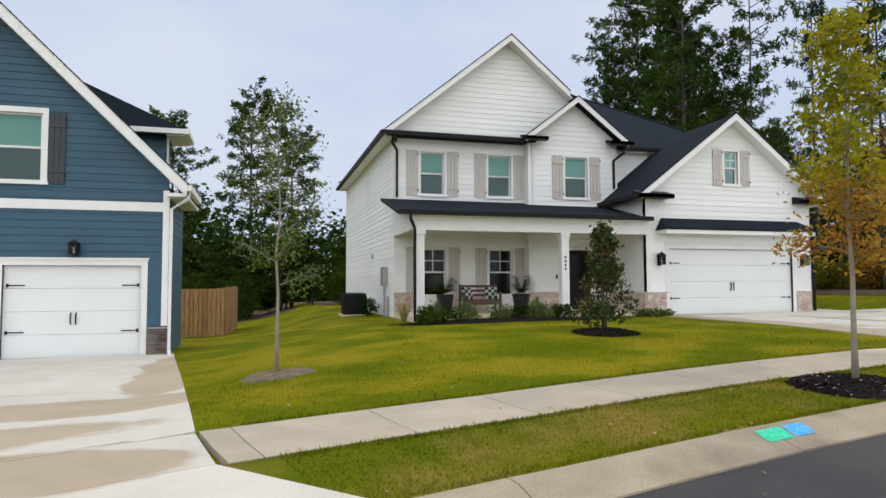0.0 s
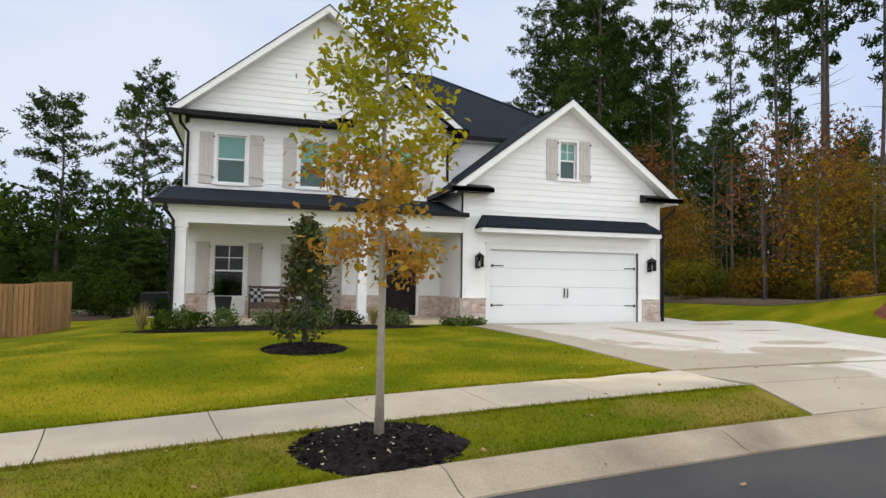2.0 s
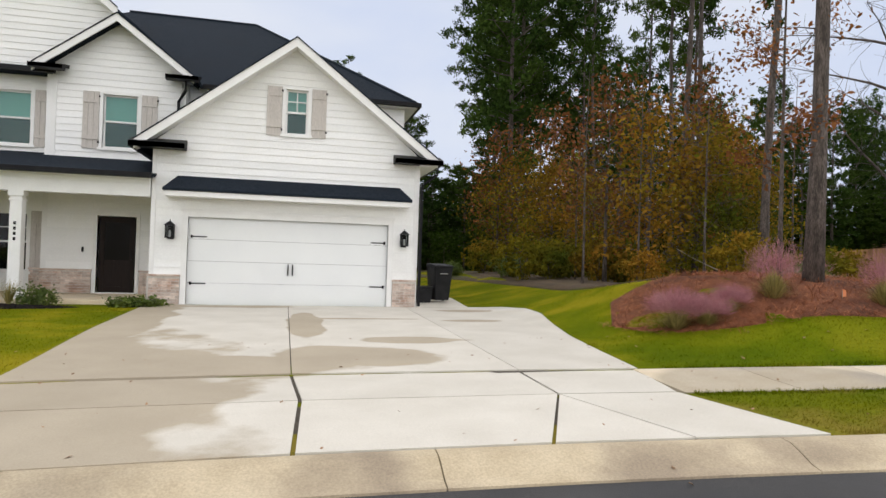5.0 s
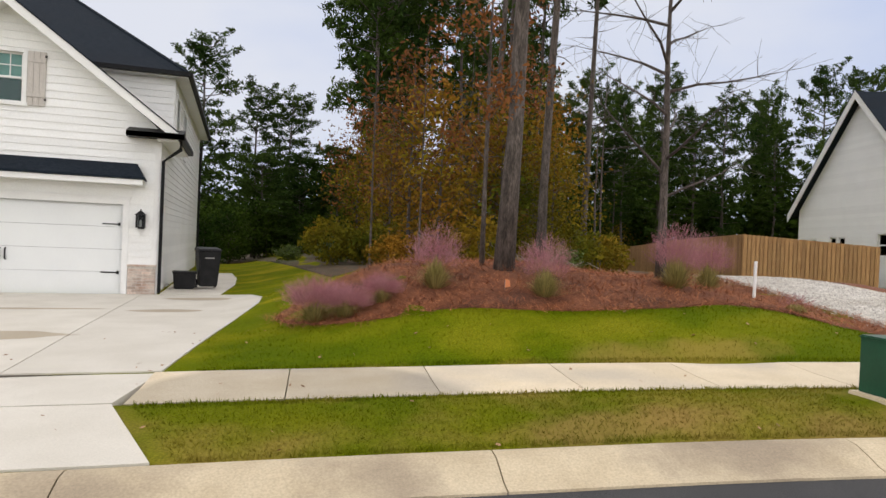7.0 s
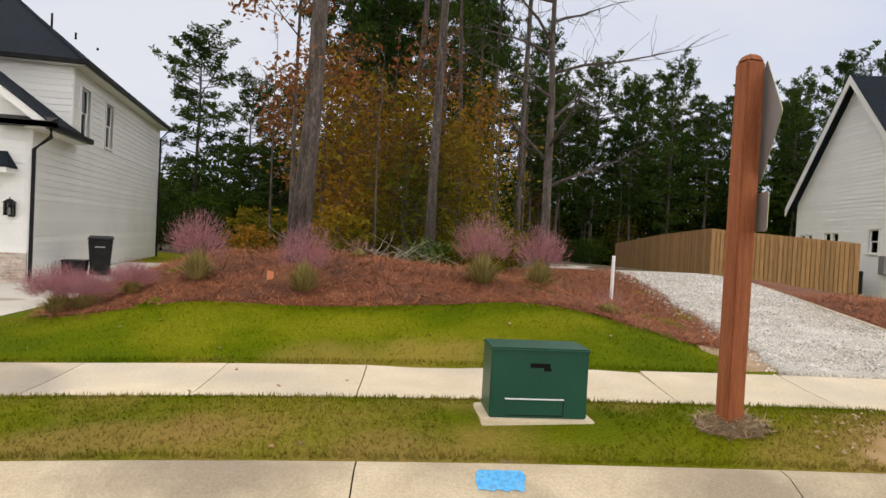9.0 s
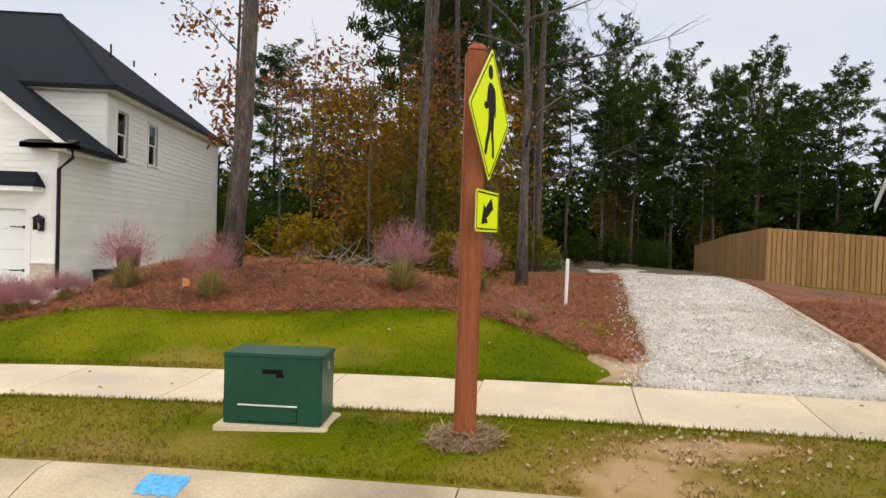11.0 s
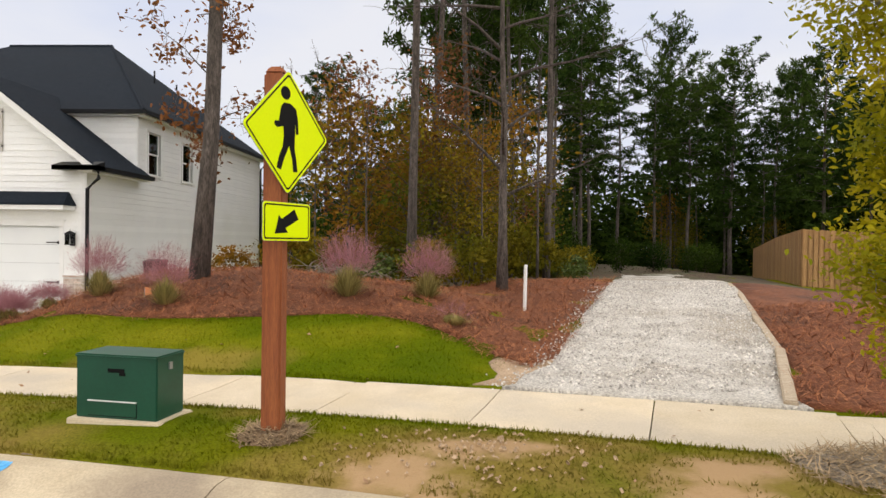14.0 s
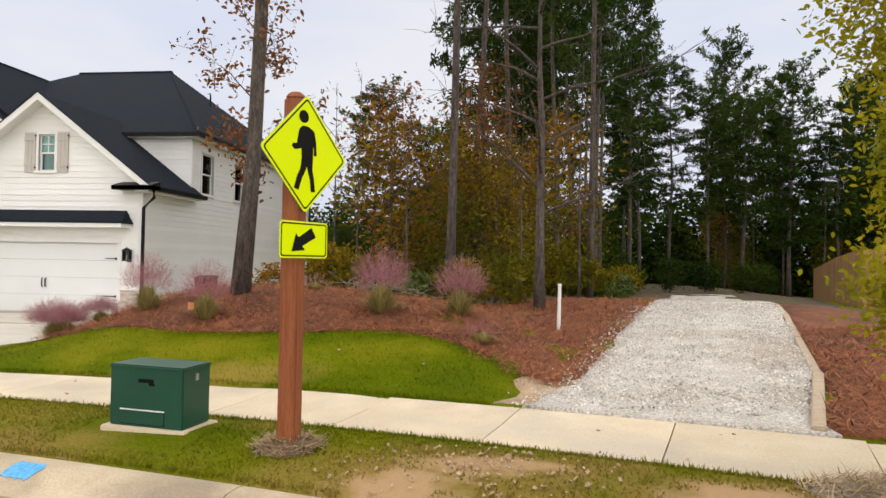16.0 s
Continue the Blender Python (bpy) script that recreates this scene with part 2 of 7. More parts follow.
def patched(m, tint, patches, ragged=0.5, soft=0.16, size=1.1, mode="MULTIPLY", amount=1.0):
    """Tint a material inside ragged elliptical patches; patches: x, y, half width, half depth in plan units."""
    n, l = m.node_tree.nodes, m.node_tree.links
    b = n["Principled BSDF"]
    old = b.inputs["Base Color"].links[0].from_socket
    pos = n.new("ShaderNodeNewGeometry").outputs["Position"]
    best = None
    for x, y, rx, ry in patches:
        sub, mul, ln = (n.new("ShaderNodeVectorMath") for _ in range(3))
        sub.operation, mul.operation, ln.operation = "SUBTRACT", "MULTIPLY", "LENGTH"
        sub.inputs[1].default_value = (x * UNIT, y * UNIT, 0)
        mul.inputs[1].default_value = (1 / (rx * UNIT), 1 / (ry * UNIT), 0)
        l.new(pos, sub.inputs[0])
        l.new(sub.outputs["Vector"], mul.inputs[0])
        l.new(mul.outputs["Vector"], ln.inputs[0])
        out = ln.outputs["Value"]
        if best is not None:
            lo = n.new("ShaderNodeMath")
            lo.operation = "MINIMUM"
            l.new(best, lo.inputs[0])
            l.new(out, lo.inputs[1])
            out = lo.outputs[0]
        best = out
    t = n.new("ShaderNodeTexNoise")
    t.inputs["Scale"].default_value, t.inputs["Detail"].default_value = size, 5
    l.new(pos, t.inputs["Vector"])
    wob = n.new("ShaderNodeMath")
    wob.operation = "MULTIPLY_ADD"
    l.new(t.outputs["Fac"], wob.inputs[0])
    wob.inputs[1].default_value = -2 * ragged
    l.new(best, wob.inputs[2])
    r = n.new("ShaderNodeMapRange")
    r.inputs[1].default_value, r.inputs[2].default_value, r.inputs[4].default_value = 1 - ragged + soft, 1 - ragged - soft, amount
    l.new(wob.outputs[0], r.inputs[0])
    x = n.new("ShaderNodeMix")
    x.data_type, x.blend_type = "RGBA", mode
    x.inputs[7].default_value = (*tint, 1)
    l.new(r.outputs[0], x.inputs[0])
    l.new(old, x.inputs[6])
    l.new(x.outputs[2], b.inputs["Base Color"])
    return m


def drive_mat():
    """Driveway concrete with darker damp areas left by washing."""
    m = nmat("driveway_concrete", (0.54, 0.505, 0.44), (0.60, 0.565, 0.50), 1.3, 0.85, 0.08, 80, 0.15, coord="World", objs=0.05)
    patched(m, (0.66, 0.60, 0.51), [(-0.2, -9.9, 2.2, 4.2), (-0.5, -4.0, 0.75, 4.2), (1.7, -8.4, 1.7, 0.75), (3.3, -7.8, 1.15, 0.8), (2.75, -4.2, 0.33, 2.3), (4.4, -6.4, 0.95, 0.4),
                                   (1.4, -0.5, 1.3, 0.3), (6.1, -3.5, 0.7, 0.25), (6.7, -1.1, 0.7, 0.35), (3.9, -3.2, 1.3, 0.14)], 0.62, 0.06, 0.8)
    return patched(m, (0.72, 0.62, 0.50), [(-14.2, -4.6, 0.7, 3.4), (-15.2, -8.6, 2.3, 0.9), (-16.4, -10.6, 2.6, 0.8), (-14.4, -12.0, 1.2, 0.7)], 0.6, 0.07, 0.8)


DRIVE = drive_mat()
patched(CONC, (0.68, 0.69, 0.71), [(-7.2, -11.0, 7.2, 2.6), (8.0, -10.6, 1.7, 1.6)], 0.3, 0.06, 0.5)
patched(KERBC, (0.66, 0.66, 0.68), [(-9.0, -13.2, 10.0, 4.0)], 0.3, 0.1, 0.7)


def lawn_mat():
    """Turf going dormant: green, straw and bare patches at several sizes."""
    m = nmat("lawn_turf", (0.102, 0.128, 0.002), (0.18, 0.18, 0.003), 0.7, 0.9, 0.4, 55, 0.6, stretch=(0.9, 1.15, 1), coord="World", c3=(0.24, 0.208, 0.010), big=0.7, spec=0.03)
    return m


LAWN = lawn_mat()
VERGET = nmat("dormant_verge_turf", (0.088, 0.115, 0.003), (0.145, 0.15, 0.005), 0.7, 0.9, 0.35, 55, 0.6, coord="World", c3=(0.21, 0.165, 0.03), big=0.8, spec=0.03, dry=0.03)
DORMANT = [(16.8, -13.3, 1.3, 0.7), (18.4, -13.6, 0.9, 0.5), (9.6, -12.75, 1.0, 0.28), (11.2, -12.9, 1.0, 0.22), (12.4, -12.7, 0.6, 0.3), (10.6, -12.1, 0.9, 0.3)]
BARE = [(16.2, -13.5, 0.40, 0.30), (16.75, -13.1, 0.5, 0.2), (16.2, -13.85, 0.45, 0.2), (18.4, -13.55, 0.42, 0.24), (18.2, -13.9, 0.35, 0.18), (-8.15, -12.75, 0.25, 0.14)]
for grass in (VERGET, VERGEB):
    patched(grass, (0.26, 0.165, 0.055), DORMANT, 0.9, 0.4, 2.6, "MIX", 0.6)
patched(VERGET, (0.42, 0.275, 0.155), BARE, 1.1, 0.45, 5.0, "MIX", 0.85)
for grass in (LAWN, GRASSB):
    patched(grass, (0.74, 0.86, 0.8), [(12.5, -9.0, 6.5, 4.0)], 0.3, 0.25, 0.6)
    patched(grass, (0.27, 0.19, 0.045), [(10.4, -10.0, 0.9, 0.3), (12.2, -9.9, 0.7, 0.35), (13.4, -9.9, 0.8, 0.3), (8.9, -9.7, 0.5, 0.25)], 1.0, 0.5, 2.4, "MIX", 0.6)

# ---------- mesh helpers ----------


class Build:
    """Collects vertices and faces for one mesh."""

    def __init__(self):
        self.v, self.f = [], []

    def add(self, verts, faces):
        k = len(self.v)
        self.v += [tuple(p) for p in verts]
        self.f += [tuple(k + i for i in f) for f in faces]
        return self

    def box(self, x0, x1, y0, y1, z0, z1):
        return self.hexa([(x0, y0, z0), (x1, y0, z0), (x1, y1, z0), (x0, y1, z0), (x0, y0, z1), (x1, y0, z1), (x1, y1, z1), (x0, y1, z1)])

    def hexa(self, p):
        return self.add(p, [(3, 2, 1, 0), (4, 5, 6, 7), (0, 1, 5, 4), (1, 2, 6, 5), (2, 3, 7, 6), (3, 0, 4, 7)])

    def prism(self, poly, way):
        """A closed solid from a polygon swept along way."""
        n = len(poly)
        w = Vector(way)
        q = [Vector(p) + w for p in poly]
        return self.add(list(poly) + q, [tuple(range(n)), tuple(range(2 * n - 1, n - 1, -1))] + [(i, i + n, (i + 1) % n + n, (i + 1) % n) for i in range(n)])

    def tube(self, pts, radii, n=8, square=False):
        pts = [Vector(p) for p in pts]
        rings = []
        for i, p in enumerate(pts):
            d = (pts[min(i + 1, len(pts) - 1)] - pts[max(i - 1, 0)]).normalized()
            a = d.cross(Vector((0, 0, 1)) if abs(d.z) < 0.9 else Vector((1, 0, 0))).normalized()
            b = d.cross(a)
            r = radii if isinstance(radii, (int, float)) else radii[i]
            rings.append([p + (a * math.cos(2 * math.pi * (k + 0.5) / n) + b * math.sin(2 * math.pi * (k + 0.5) / n)) * r for k in range(n)])
        v = [q for ring in rings for q in ring]
        f = [(i * n + k, i * n + (k + 1) % n, (i + 1) * n + (k + 1) % n, (i + 1) * n + k) for i in range(len(pts) - 1) for k in range(n)]
        f += [tuple(range(n - 1, -1, -1)), tuple((len(pts) - 1) * n + k for k in range(n))]
        return self.add(v, f)

    def mesh(self, name, mat, smooth=False):
        me = bpy.data.meshes.new(name)
        me.from_pydata([(x * UNIT, y * UNIT, z * UNIT) for x, y, z in self.v], [], self.f)
        if mat:
            me.materials.append(mat)
        if smooth:
            me.polygons.foreach_set("use_smooth", [True] * len(me.polygons))
        me.update()
        return me


def part(name, build, mat, parent=None, label="", smooth=False, m=None, bevel=0.0):
    me = build if isinstance(build, bpy.types.Mesh) else build.mesh(name, mat, smooth)
    if bevel:
        bm = bmesh.new()
        bm.from_mesh(me)
        bmesh.ops.recalc_face_normals(bm, faces=bm.faces)
        bmesh.ops.bevel(bm, geom=[e for e in bm.edges if e.calc_face_angle(0) > 0.6], offset=bevel, segments=2, affect="EDGES")
        bm.to_mesh(me)
        bm.free()
    ob = new(name, me)
    if parent:
        ob.parent = parent
    if m:
        ob.matrix_basis = Matrix.Translation(m.translation * (UNIT - 1)) @ m
    return tagged(ob, label)


def thing(name, m, label, category, group="", kind=""):
    ob = new(name)
    ob.empty_display_size = 0.2
    ob.matrix_basis = m
    return tagged(ob, label, category, group, kind)


def sm(v, a, b):
    k = min(1.0, max(0.0, (v - a) / (b - a)))
    return k * k * (3 - 2 * k)


def lerp(a, b, k):
    return a + (b - a) * k


# ---------- the lie of the land ----------
CX, CY, RS = 1.75, -65.0, 56.0      # the street bends round this centre; RS: far edge of the pavement
WALKW, VERGE, KERBW = 1.27, 1.46, 0.52


def arc(s, d, z=None):
    """Place at s metres along the pavement's far edge and d metres beyond it."""
    a = (s - CX) / RS
    x, y = CX + (RS + d) * math.sin(a), CY + (RS + d) * math.cos(a)
    return (x, y, ground(x, y) if z is None else z)


def off(x, y):
    return math.hypot(x - CX, y - CY) - RS


def walk_z(x):
    return float(np.interp(x, [-80, -40, -12, -10, -5.4, 0, 6.7, 9.5, 11, 17, 20, 50], [-1.6, -1.0, -0.46, -0.42, -0.26, -0.10, 0.0, 0.07, 0.12, 0.28, 0.35, 0.9]))


def gravel_x(y):
    """Middle of the gravel path at depth y."""
    return float(np.interp(y, [-12.5, -11.5, -9.87, -6, -2.8, 5, 30], [17.9, 18.3, 19.05, 20.2, 21.2, 23.3, 29]))


def ground(x, y):
    d, zs = off(x, y), walk_z(x)
    if d < -WALKW:
        k = -d - WALKW
        z = zs - 0.02 - 0.06 * min(1, k / VERGE) + 0.09 * math.sin(math.pi * min(1, k / VERGE)) * sm(x, 7.5, 12)
        if k > VERGE:
            z -= 0.13 * min(1, (k - VERGE) / KERBW)
        return z
    if d < 0:
        return zs - 0.02
    lot = float(np.interp(x, [-40, -18, -14.5, -12.5, -10, -6, 0, 7, 9, 12, 16, 20, 24, 28, 34, 37, 43, 60], [-0.9, -0.7, -0.68, -0.45, -0.13, -0.03, -0.02, 0.0, 0.08, 0.35, 0.6, 0.75, 0.62, 0.42, 0.0, -0.2, -0.35, -0.4]))
    z = lerp(zs, lot, sm(d, 0, 4.5))
    if 6.5 < x < 17.8:
        m = sm(x, 7.2, 10.8) * (1 - sm(x, 14.2, 17.8))
        z = lerp(z, zs + float(np.interp(d, [0, 0.3, 1.3, 1.8, 3.3, 4.6], [0, 0.1, 0.45, 0.6, 0.96, 1.02])) * (1 - 0.2 * sm(x, 12.3, 14.6)) - 0.5 * sm(d, 4.6, 10), m)
    if 16 < x < 40:
        crest = zs + 0.5 * sm(d, 0, 9.5) - 0.6 * sm(d, 9, 24)
        k = sm(x, 16, 17.8) * (1 - sm(x - gravel_x(y), 1.5, 5))
        z = lerp(z, crest, k)
    z -= 0.42 * sm(y, 0, 10) * (1 - sm(x, -13, -9.5)) + 0.02 * max(0, y - 14)
    return z


def drop(x, y, dz=0.0, turn=0.0):
    """The pose of a thing standing on the land at a place of the plan."""
    return pose(x * UNIT, y * UNIT, (ground(x, y) + dz) * UNIT, 0, 0, turn)


def sheet(name, s_range, d_range, ns, nd, mat, lift, keep=None, flat=None):
    """A strip of surface lying on the land between two lines along the street."""
    b = Build()
    idx = {}
    for i in range(ns + 1):
        for j in range(nd + 1):
            s = lerp(*s_range, i / ns)
            d = lerp(*d_range, j / nd)
            x, y, z = arc(s, d)
            b.v.append((x, y, z + lift))
    w = nd + 1
    for i in range(ns):
        for j in range(nd):
            b.f.append((i * w + j, (i + 1) * w + j, (i + 1) * w + j + 1, i * w + j + 1))
    return b

# ---------- ground, road, pavement ----------


def grid_ground():
    """One sheet of land in rings about the street's centre, out to the horizon."""
    b = Build()
    fine = [-34 + 0.45 * i for i in range(175)]
    coarse = [fine[-1] + (fine[0] + 2 * math.pi * RS - fine[-1]) * k / 40 for k in range(1, 40)]
    ss = fine + coarse
    ds = [-54, -40, -30, -22, -16, -12, -8, -5, KD - KERBW, KD - 0.1, KD - 0.012, KD + 0.004, KD + 0.1] + list(np.linspace(KD + 0.4, -WALKW - 0.15, 4)) + [-WALKW - 0.004, -WALKW + 0.01, -0.01, 0.006, 0.08]
    ds += list(np.arange(0.4, 14, 0.4)) + list(np.arange(14, 46, 1.6)) + [50, 60, 80, 110, 160, 240, 400]
    for s in ss:
        for d in ds:
            x, y, z = arc(s, d)
            if d < KD:
                z -= 0.06
            elif -WALKW < d < 0:
                z -= 0.05
            else:
                z += 0.012
            r = math.hypot(x, y)
            if r > 60:
                z = lerp(z, -1.2, sm(r, 60, 140))
            b.v.append((x, y, z))
    w, n = len(ds), len(ss)
    for i in range(n):
        for j in range(w - 1):
            b.f.append((i * w + j, ((i + 1) % n) * w + j, ((i + 1) % n) * w + j + 1, i * w + j + 1))
    b.f.append(tuple(i * w for i in range(n)))
    me = b.mesh("ground", LAWN)
    me.materials.append(VERGET)
    me.polygons.foreach_set("use_smooth", [True] * len(me.polygons))
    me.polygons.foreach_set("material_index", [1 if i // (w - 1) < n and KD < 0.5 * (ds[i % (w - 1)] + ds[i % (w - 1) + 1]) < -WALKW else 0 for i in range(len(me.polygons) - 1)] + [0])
    return me


KD = -WALKW - VERGE
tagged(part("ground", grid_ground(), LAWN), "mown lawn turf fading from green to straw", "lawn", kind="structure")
tagged(part("road", sheet("road", (-70, 75), (KD - KERBW - 8.5, KD - KERBW + 0.05), 150, 10, ASPH, 0.004), ASPH, smooth=True), "dark grey asphalt street with tyre-worn surface", "road", kind="structure")

# far kerb and verge behind the camera
tagged(part("pavement", sheet("pavement", (-60, 65), (KD - KERBW - 12, KD - KERBW - 8.5), 90, 2, KERBC, 0.03), KERBC), "concrete strip along the other side of the street", "pavement", kind="structure")


def kerb_piece(s0, s1):
    """A length of rolled concrete kerb with its gutter apron."""
    prof = [(0.0, 0.02), (-0.05, 0.028), (-0.16, 0.02), (-0.30, -0.03), (-0.40, -0.075), (-0.51, -0.095), (-0.52, -0.2), (0.0, -0.2)]
    n = max(2, int((s1 - s0) / 0.75))
    b = Build()
    for i in range(n + 1):
        s = lerp(s0 + 0.006, s1 - 0.006, i / n)
        for o, h in prof:
            x, y, _ = arc(s, KD + o, 0)
            b.v.append((x, y, walk_z(x) - 0.08 + h))
    k = len(prof)
    for i in range(n):
        for j in range(k):
            b.f.append((i * k + j, i * k + (j + 1) % k, (i + 1) * k + (j + 1) % k, (i + 1) * k + j))
    b.f += [tuple(range(k)), tuple(range((n + 1) * k - 1, n * k - 1, -1))]
    return b


kerb = thing("kerb", pose(0, 0, 0), "rolled concrete kerb with cracked control joints", "kerb", kind="structure")
s = -36.0
while s < 40:
    part("kerb_section", kerb_piece(s, s + 3.05), KERBC, kerb)
    s += 3.05


def slab(s0, s1, d0, d1, lift=0.02, depth=0.1, gap=0.006):
    b = Build()
    nj, ni = 2, 3
    top = []
    for i in range(ni + 1):
        for j in range(nj + 1):
            x, y, z = arc(lerp(s0 + gap, s1 - gap, i / ni), lerp(d0, d1, j / nj))
            top.append((x, y, z + lift))
    w = nj + 1
    n = len(top)
    faces = [(i * w + j, (i + 1) * w + j, (i + 1) * w + j + 1, i * w + j + 1) for i in range(ni) for j in range(nj)]
    faces = [tuple(reversed(f)) for f in faces]
    rim = [i * w for i in range(ni + 1)] + [ni * w + j for j in range(1, w)] + [i * w + nj for i in range(ni - 1, -1, -1)] + [j for j in range(nj - 1, 0, -1)]
    low = [(top[i][0], top[i][1], top[i][2] - depth) for i in rim]
    m = len(rim)
    faces += [(rim[k], rim[(k + 1) % m], n + (k + 1) % m, n + k) for k in range(m)]
    return b.add(top + low, faces)


sidewalk = thing("pavement_walk", pose(0, 0, 0), "pale concrete sidewalk of square panels", "sidewalk", kind="structure")
JOINT = 1.515
cuts = [8.1 + JOINT * k for k in range(-32, 24)]
for lo, hi in ((-40, -21.6), (-13.42, -0.45), (6.68, 42)):
    marks = [lo] + [c for c in cuts if lo + 0.2 < c < hi - 0.2] + [hi]
    for a, c in zip(marks, marks[1:]):
        part("sidewalk_panel", slab(a, c, -WALKW, 0.0, 0.022), CONC, sidewalk)


def poly_slab(pts, lift=0.03, depth=0.12, cell=0.7):
    """A concrete panel with the given outline, draped over the land."""
    bm = bmesh.new()
    bm.faces.new([bm.verts.new((x, y, 0)) for x, y in pts])
    for axis in (0, 1):
        lo, hi = min(p[axis] for p in pts), max(p[axis] for p in pts)
        c = lo + cell
        while c < hi - 0.05:
            no = Vector((1, 0, 0)) if axis == 0 else Vector((0, 1, 0))
            bmesh.ops.bisect_plane(bm, geom=bm.verts[:] + bm.edges[:] + bm.faces[:], plane_co=no * c, plane_no=no)
            c += cell
    bmesh.ops.recalc_face_normals(bm, faces=bm.faces)
    if sum(f.normal.z for f in bm.faces) < 0:
        bmesh.ops.reverse_faces(bm, faces=bm.faces[:])
    ex = bmesh.ops.extrude_face_region(bm, geom=bm.faces[:])
    up = [v for v in ex["geom"] if isinstance(v, bmesh.types.BMVert)]
    ups = set(up)
    for v in bm.verts:
        v.co.z = ground(v.co.x, v.co.y) + (lift if v in ups else lift - depth)
    bmesh.ops.recalc_face_normals(bm, faces=bm.faces)
    bmesh.ops.scale(bm, vec=(UNIT, UNIT, UNIT), verts=bm.verts[:])
    me = bpy.data.meshes.new("panel")
    bm.to_mesh(me)
    bm.free()
    return me


def panel(name, pts, mat, parent, lift=0.03, label=""):
    me = poly_slab(pts, lift)
    me.materials.append(mat)
    return part(name, me, mat, parent, label)


def inset(pts, g=0.022):
    c = Vector((sum(p[0] for p in pts) / len(pts), sum(p[1] for p in pts) / len(pts)))
    return [(p[0] + (c.x - p[0]) * g / max(0.5, (c - Vector(p)).length), p[1] + (c.y - p[1]) * g / max(0.5, (c - Vector(p)).length)) for p in pts]


drive = thing("driveway", pose(0, 0, 0), "broad pale concrete driveway with damp patches", "driveway", kind="structure")
WL, WR = arc(-0.55, 0)[:2], arc(6.75, 0)[:2]
NL, NR = arc(-0.35, -WALKW)[:2], arc(6.6, -WALKW)[:2]
KL, KR = arc(-1.0, KD + 0.01)[:2], arc(7.25, KD + 0.01)[:2]
NM, NC = arc(5.25, -WALKW)[:2], arc(2.6, -WALKW)[:2]
KM, KC, KM2 = arc(4.66, KD + 0.01)[:2], arc(2.55, KD + 0.01)[:2], arc(5.95, KD + 0.01)[:2]
for pts in (
    [(-0.85, -0.03), WL, arc(2.5, 0)[:2], (2.42, -0.03)],
    [WL, NL, NC, arc(2.5, 0)[:2]],
    [arc(2.5, 0)[:2], NC, NM, arc(5.2, 0)[:2]],
    [(2.42, -0.03), arc(2.5, 0)[:2], arc(5.2, 0)[:2], (5.36, -0.03)],
    [(5.36, -0.03), arc(5.2, 0)[:2], arc(5.75, 0)[:2], WR, (7.0, -7.6), (7.25, -6.2), (7.6, -4.6), (7.95, -3.0), (8.05, -1.8), (7.85, -0.7), (7.3, -0.03)],
    [arc(5.2, 0)[:2], NM, NR, WR, arc(5.75, 0)[:2]],
    [NL, KL, KC, NC],
    [NC, KC, KM, NM],
    [NM, KM, KM2],
    [NM, KM2, KR, NR],
):
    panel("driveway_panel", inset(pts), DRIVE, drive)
JOINTM = nmat("dark_joint_grit", (0.05, 0.04, 0.03), (0.085, 0.07, 0.05), 9, 0.95, 0.4, 60, 0.4, coord="World")
panel("joint_filler", [(-0.7, -0.1), arc(-0.4, 0)[:2], arc(-0.2, -WALKW)[:2], arc(-0.7, KD + 0.05)[:2], arc(6.6, KD + 0.05)[:2], arc(6.1, -WALKW)[:2], arc(6.1, 0)[:2], (6.0, -6.0), (6.0, -0.1)], JOINTM, drive, 0.013, "dark grit in the driveway's joints")
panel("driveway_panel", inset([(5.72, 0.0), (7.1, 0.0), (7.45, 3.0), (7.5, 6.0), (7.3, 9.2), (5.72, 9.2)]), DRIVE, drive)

blue_drive = thing("driveway", pose(0, 0, 0), "pale concrete driveway with dark damp streaks", "driveway", kind="structure")
BWR, BNR, BKR = arc(-13.43, 0)[:2], arc(-13.5, -WALKW)[:2], arc(-12.65, KD + 0.01)[:2]
BF = -1.15
for pts in (
    [(-21.5, BF), (-21.5, -6.8), (-13.82, -6.8), (-14.65, BF)],
    [(-21.5, -6.8), arc(-21.5, 0)[:2], BWR, (-13.82, -6.8)],
    [arc(-21.5, 0)[:2], arc(-21.7, -WALKW)[:2], BNR, BWR],
    [arc(-21.7, -WALKW)[:2], arc(-22.4, KD)[:2], BKR, BNR],
):
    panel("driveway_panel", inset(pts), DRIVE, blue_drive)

# ---------- building kit ----------


class Face:
    """A vertical wall plane: u runs along it, n points outwards."""

    def __init__(self, origin, u, n):
        self.o, self.u, self.n = Vector(origin), Vector(u), Vector(n)

    def at(self, u, z, out=0.0):
        return self.o + self.u * u + self.n * out + Vector((0, 0, z))

    def box(self, b, u0, u1, z0, z1, o0, o1):
        p = [self.at(u, z, o) for z in (z0, z1) for u, o in ((u0, o1), (u1, o1), (u1, o0), (u0, o0))]
        return b.hexa(p)


def holes_cut(lo, hi, z0, z1, holes):
    """The stretches of [lo, hi] that no opening takes between z0 and z1."""
    cuts = sorted((h[0], h[1]) for h in holes if h[2] < z1 - 1e-4 and h[3] > z0 + 1e-4)
    out, at = [], lo
    for a, b in cuts:
        if a > at:
            out.append((at, min(a, hi)))
        at = max(at, b)
    if at < hi:
        out.append((at, hi))
    return [(a, b) for a, b in out if b - a > 0.02]


